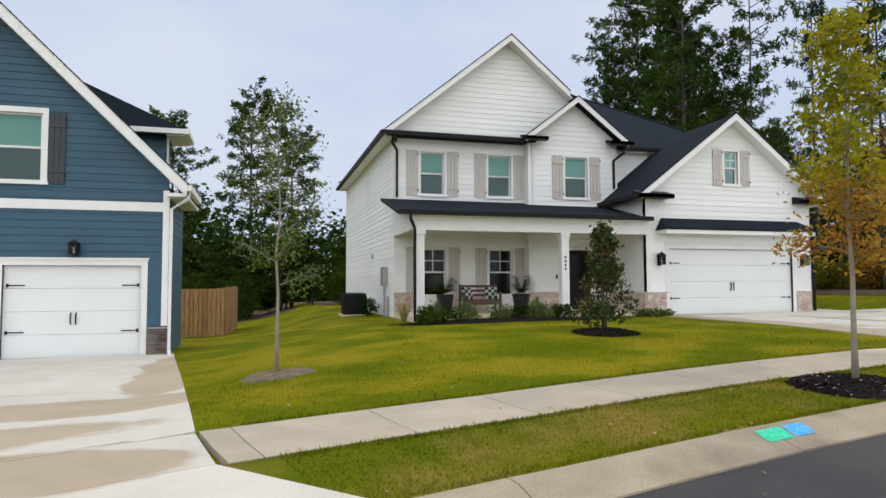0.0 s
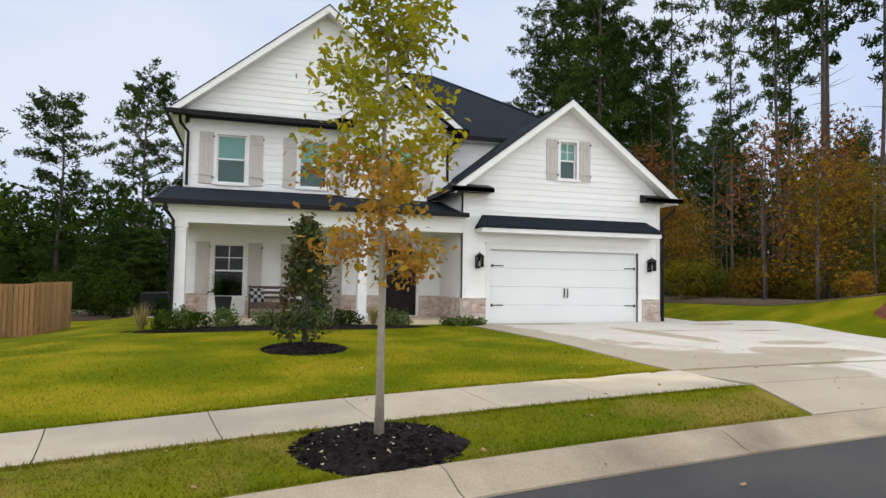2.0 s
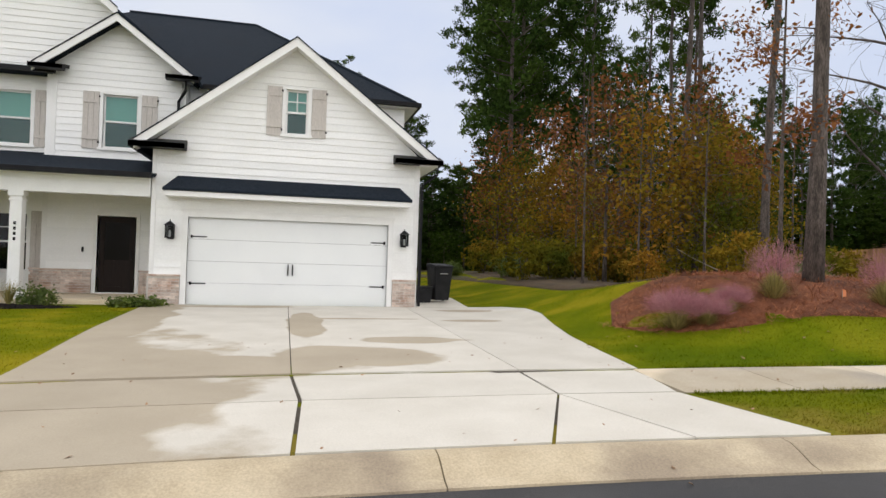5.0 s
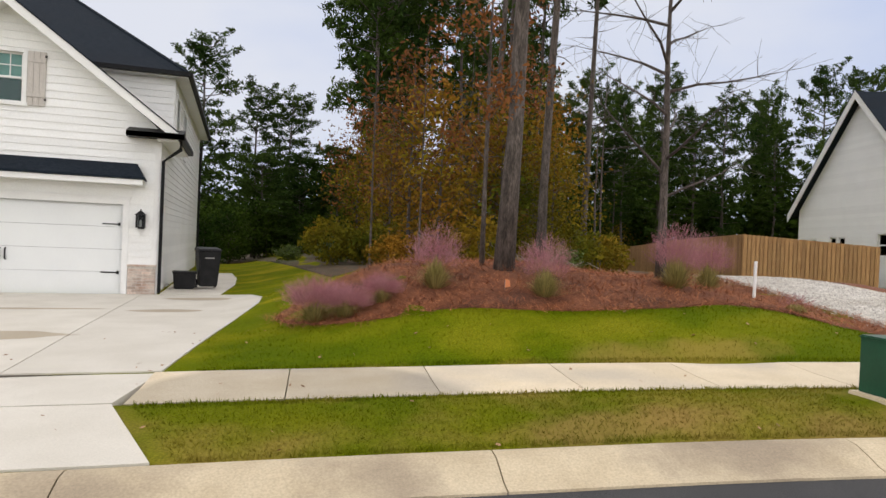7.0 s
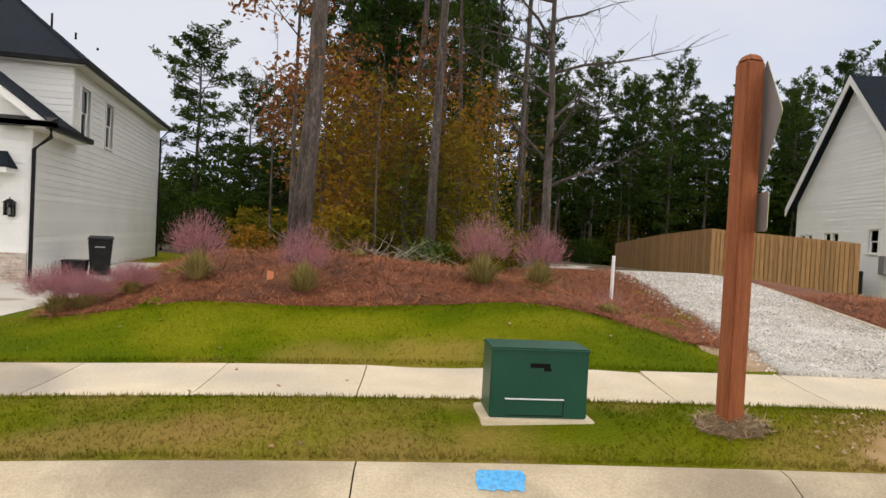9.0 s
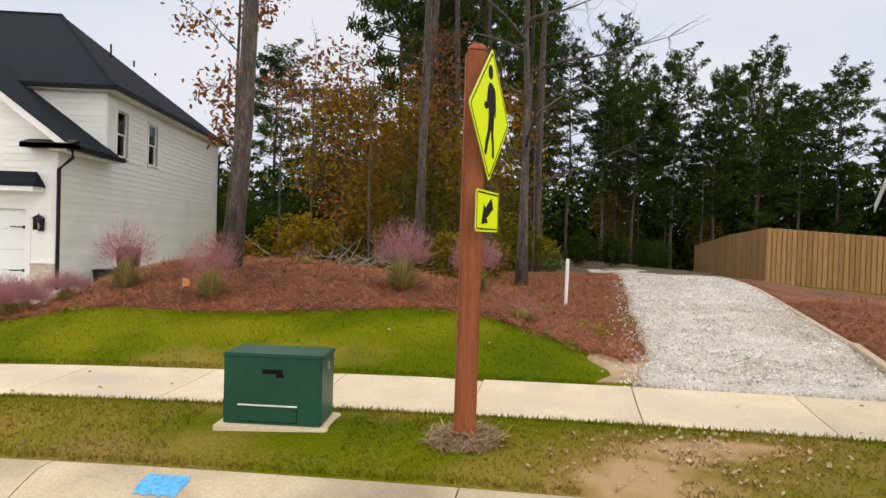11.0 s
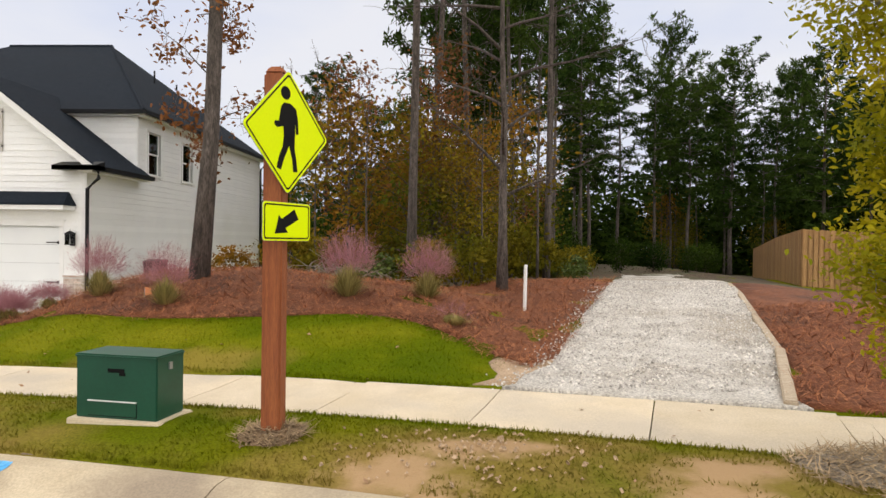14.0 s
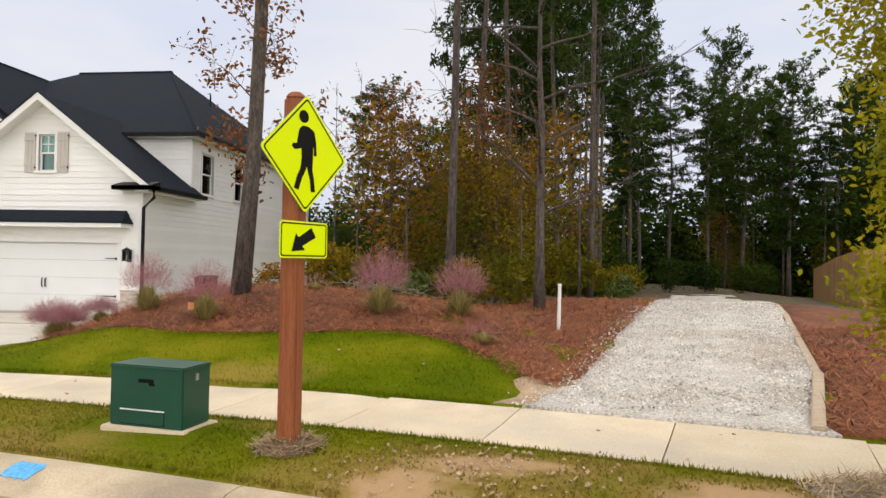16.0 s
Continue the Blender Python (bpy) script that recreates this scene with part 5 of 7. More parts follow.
def broadleaf(name, h, r, crown_from, width, n_limbs, mat, label, category, leaf=0.12, per=40, bark=None, spread=0.28, twigs=3, group="", second=None, fine=False):
    """A broad-leaved tree with a tapered trunk, forked limbs and clumped leaves."""
    t = thing(name, pose(0, 0, 0), label, category, group)
    b = Build()
    zs = np.linspace(0, h, 8)
    wob = rng.normal(0, 0.02 * h / 4, (8, 2)) * np.linspace(0, 1, 8)[:, None]
    pts = [(wob[i, 0], wob[i, 1], zs[i] - 0.1 * (i == 0)) for i in range(8)]
    b.tube(pts, [r * (1.3 if i == 0 else 1) * (1 - 0.88 * zs[i] / h) for i in range(8)], 8)
    cl = []
    lb = Build()
    for i in range(n_limbs):
        f = (i + rng.uniform(0, 1)) / n_limbs
        z = lerp(crown_from * h, 0.97 * h, f)
        a = i * 2.4 + rng.uniform(-0.4, 0.4)
        ln = width * (0.35 + 0.65 * math.sin(math.pi * (0.25 + 0.7 * f))) * rng.uniform(0.7, 1.1)
        o = (np.interp(z, zs, wob[:, 0]), np.interp(z, zs, wob[:, 1]), z)
        lp = limb(lb, o, (math.cos(a), math.sin(a), rng.uniform(0.25, 0.9)), ln, r * 0.35, 0.3)
        for k in range(1, len(lp)):
            for _ in range(twigs):
                q = limb(lb, lp[k], rng.normal(0, 1, 3) + np.array([math.cos(a), math.sin(a), 0.2]), ln * 0.32, r * 0.05 + 0.002, 0.6, 3, 3)
                cl.append(tuple(q[-1]))
            cl.append(tuple(lp[k]))
    part("trunk", b, bark or BARK, t, smooth=True)
    part("limb", lb, bark or BARK, t, smooth=True)
    if per:
        if second:
            lowz = np.percentile([p[2] for p in cl], 26)
            groups = ((mat, [p for p in cl if p[2] > lowz]), (second, [p for p in cl if p[2] <= lowz]))
        else:
            groups = ((mat, cl),)
        for mm, ps in groups:
            c = Build()
            leaves(c, ps, leaf, spread, per, 0.6, 1.7, fine=fine)
            part("crown", c, mm, t)
    return t


def place(src, spots, first=True):
    """Set the first spot with the thing itself and the others with copies; spots: x, y, turn, scale, height scale."""
    for i, (x, y, turn, s2, sh) in enumerate(spots):
        m = drop(x, y) @ Matrix.Rotation(radians(turn), 4, "Z") @ Matrix.Diagonal((s2, s2, sh, 1))
        if i == 0:
            src.matrix_basis = m
        else:
            copy_thing(src, m)


# pines, from those nearest the street back into the wood
PA = pine("pine_tree", 24, 0.34, 3.3, 58, "tall loblolly pine with a bare lower trunk")
PB = pine("pine_tree", 17, 0.2, 3.1, 62, "broad loblolly pine with dense dark needles")
PC = pine("pine_tree", 23, 0.46, 2.8, 34, "slender pine with an open high crown", 0.14)
PD = pine("pine_tree", 12, 0.12, 2.6, 54, "young full pine branched almost to the ground", 0.12)


def scatter(n, area, seed, keep=None, lo=0.8, hi=1.2):
    g = np.random.default_rng(seed)
    out = []
    while len(out) < n:
        x, y = g.uniform(area[0], area[1]), g.uniform(area[2], area[3])
        if keep and not keep(x, y):
            continue
        s2 = g.uniform(lo, hi)
        out.append((x, y, g.uniform(0, 360), s2, s2 * g.uniform(0.9, 1.12)))
    return out


def in_wood(x, y):
    return abs(x - gravel_x(y)) > 3.4 and not (26 < x < 54 and y < 29) and not (-10 < x < 10.5 and y < 20) and not (-25 < x < -12 and y < 15)


place(PA, [(20.7, 35.8, 10, 1.0, 1.0), (19.9, 9, 130, 0.62, 0.98), (20.6, 14, 250, 0.6, 0.98), (40, 33, 0, 0.85, 0.55), (46, 31, 70, 0.9, 0.6), (53, 29, 130, 0.85, 0.56), (60, 24, 30, 0.85, 0.6), (50, 36, 200, 0.9, 0.66), (65, 21, 80, 0.9, 0.62), (23.8, 25.3, 80, 0.9, 0.68), (25.2, 30.5, 10, 0.95, 0.72), (28, 33, 140, 0.9, 0.7), (30.5, 32, 60, 0.85, 0.6), (33.5, 33.5, 200, 0.9, 0.62), (17.4, 25, 20, 1, 1), (16.2, 21.5, 200, 0.95, 0.95)] + scatter(3, (15.5, 21, 20, 46), 3, in_wood) + scatter(12, (25, 58, 31, 48), 31, in_wood, 0.5, 0.66))
place(PB, [(14.4, 18.5, 40, 1.15, 1.4), (4.6, 34.0, 120, 1.0, 0.68), (11.0, 34, 40, 0.8, 0.5), (-13.5, 29, 70, 0.85, 0.66), (-10.5, 31, 10, 0.8, 0.54), (-19, 32, 200, 0.9, 0.62), (-24, 28, 20, 0.9, 0.56), (-30, 30, 90, 0.9, 0.6), (25, 34, 10, 1, 1), (8.5, 33, 15, 0.8, 0.52), (43, 32, 40, 0.9, 0.74), (56, 27, 80, 0.9, 0.78), (49, 31, 10, 0.9, 0.68), (37, 34, 100, 0.9, 0.74), (62, 27, 150, 1, 0.8)] + scatter(10, (26, 70, 34, 56), 4, in_wood, 0.68, 0.9))
place(PC, [(15.08, -1.4, 90, 0.9, 0.95), (16.4, 3.6, 33, 0.9, 1.0), (18.2, 8, 10, 0.9, 0.95), (15.4, 2.8, 200, 1.0, 1.0), (19.08, 3.4, 70, 0.9, 0.95)] + scatter(4, (15.5, 21.5, 12, 36), 5, in_wood) + scatter(6, (24, 36, 28, 40), 55, in_wood, 0.6, 0.75))
place(PD, [(8.9, 30, 0, 0.9, 0.6), (-11.5, 26, 40, 1.0, 0.7), (-15, 29, 10, 1.0, 0.72), (11, 24, 5, 0.9, 0.6)] + scatter(20, (-40, 9, 25, 42), 6, in_wood, 0.55, 0.78) + scatter(8, (9, 27, 20, 34), 8, in_wood))
big = pine("pine_tree", 22, 0.5, 2.8, 44, "stout pine with plated grey bark in the straw bed", 0.155)
place(big, [(11.8, -6.6, 30, 1, 1)])

TA = broadleaf("hardwood_tree", 5.2, 0.06, 0.10, 1.7, 16, LEAFOL, "olive and amber understorey tree in autumn leaf", "tree", 0.10, 9, spread=0.34, group="understorey")
place(TA, [(13.0, 1.0, 0, 1.0, 1.0), (14.8, 0.8, 50, 0.95, 0.95), (16.2, 0.2, 90, 0.7, 0.7)] + scatter(9, (12, 26, 2, 20), 11, in_wood) + scatter(6, (27, 60, 30, 42), 12, in_wood))
TB = broadleaf("hardwood_tree", 6.8, 0.07, 0.22, 1.6, 14, LEAFBR, "russet oak sapling holding dry autumn leaves", "tree", 0.105, 7, spread=0.34, group="understorey")
place(TB, [(12.6, 3.0, 0, 1, 1), (15.6, 2.4, 60, 0.9, 1.1)] + scatter(4, (12.5, 25, 3, 18), 13, in_wood))
TC = broadleaf("hardwood_tree", 6.0, 0.10, 0.04, 2.6, 20, LEAFDK, "dark green wooded thicket tree", "tree", 0.2, 13, spread=0.45, group="understorey", twigs=2)
place(TC, [(20.5, 17.5, 0, 0.55, 0.5), (22.6, 18.2, 40, 0.6, 0.5), (24.6, 17.2, 90, 0.55, 0.55), (26.6, 18.0, 10, 0.6, 0.5), (28.2, 17.0, 130, 0.5, 0.45), (29.6, 18.6, 20, 0.55, 0.5)] + scatter(40, (-40, 11, 21, 34), 14, in_wood, 0.6, 1.0) + scatter(9, (12, 30, 22, 36), 15, in_wood, 0.6, 0.9) + scatter(10, (6, 14, 20.5, 27), 18, in_wood, 0.75, 1.05) + scatter(12, (30, 66, 30, 44), 16, in_wood, 0.6, 0.9))
sap = broadleaf("bare_sapling", 6.5, 0.04, 0.35, 1.0, 7, LEAFBR, "thin pale leafless sapling at the edge of the wood", "tree", 0.1, 0, BARK, twigs=2, group="saplings")
place(sap, [(11.1, 1.5, 0, 1, 1), (13.8, -0.6, 80, 1, 0.9), (12.2, 0.2, 150, 0.9, 1.0), (16.9, -1.0, 30, 0.9, 0.8), (18.6, 1.5, 70, 1, 1.1)] + scatter(6, (11, 26, 2, 10), 51, in_wood))
bare = broadleaf("bare_tree", 9.5, 0.12, 0.22, 3.0, 16, LEAFBR, "leafless grey hardwood with fine twigs", "tree", 0.09, 0, spread=0.4, twigs=5)
place(bare, [(17.34, -3.4, 0, 1, 1), (20.5 - 2.0, 13, 70, 0.8, 1.0)])
oak = broadleaf("oak_sapling", 7.5, 0.045, 0.2, 1.5, 11, LEAFBR, "thin oak with sparse russet leaves beside the pine", "tree", 0.065, 9, spread=0.11, twigs=4, fine=True)
place(oak, [(11.68, -5.9, 120, 1, 1.05)])


def far_wood():
    """Ragged crowns closing the distance behind the trees."""
    g = np.random.default_rng(21)
    b = Build()
    for k in range(640):
        a = g.uniform(-0.95, 1.0)
        r = g.uniform(62, 82)
        x, y = 5 + r * math.sin(a), -10 + r * math.cos(a)
        h = g.uniform(5, 12)
        n = 46
        f = g.uniform(0, 1, n)
        q = np.stack([x + g.normal(0, 1, n) * (1.9 * (1.1 - f)), y + g.normal(0, 1, n) * 1.6, f * h - 1.5], 1)
        leaves(b, q.tolist(), 0.42, 0.5, 5, 0.5, 1.5)
    return b


tagged(part("far_woods", far_wood(), LEAFDK), "dense dark wood closing the background", "woods", kind="stuff")

# ---------- street and garden trees ----------
st = broadleaf("street_tree", 4.75, 0.04, 0.30, 0.60, 17, LEAFYE, "slender young street oak with yellow-green leaves", "tree", 0.05, 19, BARKP, 0.11, 3, second=LEAFOR, fine=True)
place(st, [(-5.48, -11.53, 0, 1, 1)])
yt = broadleaf("street_tree", 4.4, 0.05, 0.16, 0.70, 22, LEAFYE, "young street maple in bright yellow leaf", "tree", 0.036, 50, BARKP, 0.12, 3, fine=True)
place(yt, [(19.75, -13.3, 40, 1, 1)])
thin = broadleaf("young_tree", 4.5, 0.035, 0.30, 0.75, 12, LEAFSH, "spindly young tree with few small leaves", "tree", 0.04, 15, BARKP, 0.11, 3, fine=True)
place(thin, [(-12.4, -7.4, 0, 1, 1)])


def conical_shrub(name, h, w, mat, label, n=240):
    t = thing(name, pose(0, 0, 0), label, "shrub")
    b = Build()
    cl = []
    for i in range(5):
        a = i * 1.3
        b.tube([(0.03 * math.cos(a), 0.03 * math.sin(a), -0.05), (0.06 * math.cos(a), 0.06 * math.sin(a), h * 0.4), (0.03 * math.cos(a), 0.03 * math.sin(a), h * (0.6 + 0.08 * i))], [0.02, 0.016, 0.005], 5)
    for i in range(n):
        f = rng.uniform(0.08, 1.0) ** 0.9
        r = w * 0.5 * (1.08 - f) ** 0.75 * math.sqrt(rng.uniform(0.15, 1)) * (0.7 + 0.6 * rng.uniform())
        a = rng.uniform(0, 2 * math.pi)
        cl.append((r * math.cos(a), r * math.sin(a), f * h))
    part("stems", b, BARK, t, smooth=True)
    c = Build()
    leaves(c, cl, 0.06, 0.075, 13, 0.7, 1.8, fine=True)
    part("foliage", c, mat, t)
    return t


place(conical_shrub("magnolia", 2.2, 1.25, LEAFMG, "young magnolia with glossy dark leaves in a mulch ring"), [(-5.66, -5.75, 0, 1, 1)])


def low_shrub(name, w, h, mat, label, n=90, leaf=0.05, spiky=False):
    t = thing(name, pose(0, 0, 0), label, "shrub", "porch bed shrubs")
    c = Build()
    if spiky:
        for i in range(150):
            a, o = rng.uniform(0, 2 * math.pi), rng.uniform(0.1, 1)
            top = Vector((math.cos(a) * o * w * 0.5, math.sin(a) * o * w * 0.5, h * rng.uniform(0.6, 1.0)))
            side = Vector((-math.sin(a), math.cos(a), 0)) * 0.008
            c.add([top * 0.1 * 0.3 - side, top * 0.03 + side, top], [(0, 1, 2)])
    else:
        cl = []
        for i in range(n):
            v = rng.normal(0, 1, 3)
            v = v / np.linalg.norm(v) * rng.uniform(0.5, 1)
            cl.append((v[0] * w / 2, v[1] * w / 2, h * 0.5 + v[2] * h * 0.5))
        leaves(c, cl, leaf, 0.06, 9, 0.7, 1.6)
    part("foliage", c, mat, t)
    b = Build()
    for i in range(4):
        b.tube([(0, 0, -0.04), (0.1 * w * math.cos(i * 1.6), 0.1 * w * math.sin(i * 1.6), h * 0.5)], [0.012, 0.005], 4)
    part("stems", b, BARK, t)
    return t


SA = low_shrub("shrub", 0.75, 0.5, LEAFSH, "rounded light green shrub in dark mulch")
place(SA, [(-7.15, -0.85, 0, 1, 1), (-6.2, -1.0, 60, 0.95, 0.9), (-4.9, -0.95, 20, 1.0, 0.85), (-3.1, -0.7, 100, 0.9, 0.9), (-8.1, -1.05, 30, 0.7, 1.15), (-2.75, -0.8, 10, 0.7, 0.8), (-5.2, -1.1, 140, 0.7, 1.2)])
SB = low_shrub("shrub", 0.7, 0.45, LEAFDK, "low dark green shrub in dark mulch")
place(SB, [(-7.8, -1.0, 0, 1, 1), (-5.55, -0.9, 40, 1.0, 0.9), (-4.2, -0.85, 10, 1.1, 0.95), (-8.4, -1.3, 10, 0.9, 1.1), (-9.05, 4.3, 10, 0.9, 1.4)])
SC = low_shrub("ornamental_grass", 0.6, 0.8, MUHLYG, "upright tuft of ornamental grass", spiky=True)
place(SC, [(-8.95, -1.0, 0, 1.1, 0.95), (-3.5, -0.75, 40, 0.9, 0.85)])
SD = low_shrub("ground_cover", 0.5, 0.16, LEAFSH, "flat ground cover plant by the garage pier")
place(SD, [(-1.2, -0.6, 0, 1.4, 1), (-0.75, -0.55, 50, 1.1, 1)])


def mound(name, cx, cy, rx, ry, h, mat, label, category, wob=0.08, kind=""):
    """A low heap of loose material with an uneven rim."""
    b = Build()
    n, rings = 40, 6
    ph = rng.uniform(0, 6, 3)
    for j in range(rings + 1):
        f = j / rings
        for i in range(n):
            a = 2 * math.pi * i / n
            k = f * (1 + wob * (math.sin(3 * a + ph[0]) + 0.6 * math.sin(7 * a + ph[1]) + 0.4 * math.sin(13 * a + ph[2])))
            x, y = cx + rx * k * math.cos(a), cy + ry * k * math.sin(a)
            b.v.append((x, y, ground(x, y) + 0.016 + (h * (1 - f * f) + rng.normal(0, 0.006) if j < rings else -0.03)))
    for j in range(rings):
        for i in range(n):
            b.f.append((j * n + i, (j + 1) * n + i, (j + 1) * n + (i + 1) % n, j * n + (i + 1) % n))
    return tagged(part(name, b, mat, smooth=True), label, category, kind=kind)


def chips(name, spots, size, mat, label, category, long=2.2, thick=0.35):
    """Loose chips, stones or needles lying about, one mesh."""
    b = Build()
    for x, y, z in spots:
        a, t2 = rng.uniform(0, 2 * math.pi), rng.normal(0, 0.35)
        L = size * rng.uniform(0.5, 1.3)
        u = Vector((math.cos(a), math.sin(a), t2)) * L * long / 2
        v = Vector((-math.sin(a), math.cos(a), rng.normal(0, 0.3))) * L * 0.5
        w = Vector((0, 0, L * thick))
        c = Vector((x, y, z))
        b.add([c - u, c + v, c + u, c - v, c + w], [(0, 1, 4), (1, 2, 4), (2, 3, 4), (3, 0, 4)])
    return tagged(part(name, b, mat), label, category, kind="stuff")


def disc_spots(cx, cy, rx, ry, n, h):
    out = []
    for _ in range(n):
        a, f = rng.uniform(0, 2 * math.pi), math.sqrt(rng.uniform(0, 1))
        x, y = cx + rx * f * math.cos(a), cy + ry * f * math.sin(a)
        out.append((x, y, ground(x, y) + 0.016 + h * (1 - f * f)))
    return out


for cx, cy, r, h, n, what in ((-5.48, -11.53, 0.80, 0.10, 1500, "street tree"), (-5.66, -5.75, 0.76, 0.08, 900, "magnolia")):
    mound("mulch_ring", cx, cy, r, r * 0.95, h, MULCH, "black bark mulch ring round the " + what, "mulch")
    chips("bark_chips", disc_spots(cx, cy, r * 0.98, r * 0.93, n, h), 0.035, MULCH, "loose black bark chips round the " + what, "mulch")
chips("pale_chips", disc_spots(-5.48, -11.53, 0.76, 0.72, 70, 0.1), 0.03, WOOD, "pale split wood chips in the black mulch", "mulch")
mound("soil_ring", -12.4, -7.4, 0.62, 0.55, 0.06, nmat("brown_soil", (0.13, 0.095, 0.06), (0.19, 0.145, 0.095), 6, 0.95, 0.4, 40, 0.6, coord="World"), "brown soil ring round the spindly tree", "soil")
mound("straw_ring", 19.6, -13.5, 0.75, 0.6, 0.08, nmat("grey_straw", (0.20, 0.16, 0.12), (0.28, 0.23, 0.17), 6, 0.95, 0.5, 40, 0.8, coord="World"), "greyed straw ring round the maple", "mulch")
mound("porch_bed", -5.75, -1.0, 3.75, 0.9, 0.07, MULCH, "dark mulch bed along the porch", "mulch", 0.05)
chips("bark_chips", disc_spots(-5.75, -1.0, 3.65, 0.85, 1700, 0.06), 0.035, MULCH, "loose dark bark chips along the porch", "mulch")
mound("garage_bed", -0.95, -0.55, 0.55, 0.3, 0.04, MULCH, "small mulch bed at the garage pier", "mulch")

# ---------- verge: transformer, sign post ----------
box = thing("transformer_box", drop(13.66, -12.29, 0.0, -8), "dark green metal utility transformer box on a concrete pad", "utility box")
part("pad", Build().box(-0.45, 0.45, -0.19, 0.31, -0.1, 0.03), CONC, box, "pale concrete pad", bevel=0.01)
part("cabinet", Build().box(-0.39, 0.39, -0.14, 0.25, 0.03, 0.56), GREENM, box, bevel=0.008)
part("lid", Build().box(-0.402, 0.402, -0.152, 0.262, 0.55, 0.585), GREENM, box, bevel=0.012)
part("warning_label", Build().box(-0.08, 0.08, -0.1435, -0.14, 0.43, 0.465).box(0.03, 0.09, -0.1437, -0.14, 0.405, 0.43), SIGNB, box, "small black warning label")
part("drip_rail", Build().box(-0.27, 0.2, -0.152, -0.14, 0.178, 0.187), TRIM, box, "thin white strip")
part("door_seam", Build().box(-0.27, 0.2, -0.143, -0.14, 0.05, 0.056).box(0.196, 0.202, -0.143, -0.14, 0.05, 0.18), SIGNB, box, "dark seam of the access door")
part("latch", Build().box(0.39, 0.404, 0.02, 0.06, 0.45, 0.51), ALU, box)
mound("post_base", 15.12, -12.78, 0.28, 0.23, 0.06, nmat("dry_concrete_crumbs", (0.20, 0.125, 0.07), (0.28, 0.19, 0.11), 8, 0.95, 0.45, 40, 0.9, coord="World"), "crumbled concrete collar round the sign post", "concrete")
sp = thing("sign_post", drop(15.115, -12.76, 0.0, math.degrees(math.atan2(0.902, 0.431))), "red-brown timber post with fluorescent yellow crossing signs", "street sign")
pw = 0.078
post = Build().box(-pw, pw, -pw, pw, -0.3, 2.86)
post.hexa([(-pw, -pw, 2.86), (pw, -pw, 2.86), (pw, pw, 2.86), (-pw, pw, 2.86), (-pw * 0.6, -pw * 0.6, 2.92), (pw * 0.6, -pw * 0.6, 2.92), (pw * 0.6, pw * 0.6, 2.92), (-pw * 0.6, pw * 0.6, 2.92)])
part("post", post, POSTW, sp, bevel=0.012, m=Matrix.Rotation(radians(-66), 4, "Z"))


def rounded(w, h, r, cz, turn=0.0):
    """Outline of a rounded rectangle about (0, cz) in the sign's plane."""
    out = []
    for cx, cy, a0 in ((w - r, h - r, 0), (-w + r, h - r, 90), (-w + r, -h + r, 180), (w - r, -h + r, 270)):
        for k in range(6):
            a = radians(a0 + k * 18)
            x, y = cx + r * math.cos(a), cy + r * math.sin(a)
            out.append((x * math.cos(turn) - y * math.sin(turn), x * math.sin(turn) + y * math.cos(turn) + cz))
    return out


def plate(name, outline, y, thick, mat, parent, label=""):
    return part(name, Build().prism([(x, y, z) for x, z in outline], (0, -thick, 0)), mat, parent, label)


SZ, SY = 2.40, -0.118
q = math.radians(45)
dia = plate("sign_plate", rounded(0.345, 0.345, 0.035, SZ, q), SY, 0.004, ALU, sp, "diamond aluminium sign plate")
plate("yellow_face", rounded(0.343, 0.343, 0.034, SZ, q), SY - 0.004, 0.002, YELLOW, dia)
rim_o, rim_i = rounded(0.325, 0.325, 0.028, SZ, q), rounded(0.312, 0.312, 0.022, SZ, q)
n = len(rim_o)
part("border_line", Build().add([(x, SY - 0.0075, z) for x, z in rim_o + rim_i], [(i, (i + 1) % n, n + (i + 1) % n, n + i) for i in range(n)]), SIGNB, dia)
sq = plate("sign_plate", rounded(0.27, 0.15, 0.03, 1.70), SY, 0.004, ALU, sp, "small rectangular arrow plate")
plate("yellow_face", rounded(0.268, 0.148, 0.029, 1.70), SY - 0.004, 0.002, YELLOW, sq)
rim_o, rim_i = rounded(0.255, 0.135, 0.024, 1.70), rounded(0.244, 0.124, 0.018, 1.70)
part("border_line", Build().add([(x, SY - 0.0075, z) for x, z in rim_o + rim_i], [(i, (i + 1) % n, n + (i + 1) % n, n + i) for i in range(n)]), SIGNB, sq)


def ink(name, pts, cz, parent, k=1.12):
    part(name, Build().prism([(x * k, SY - 0.0065, z * k + cz) for x, z in pts], (0, -0.0015, 0)), SIGNB, parent)


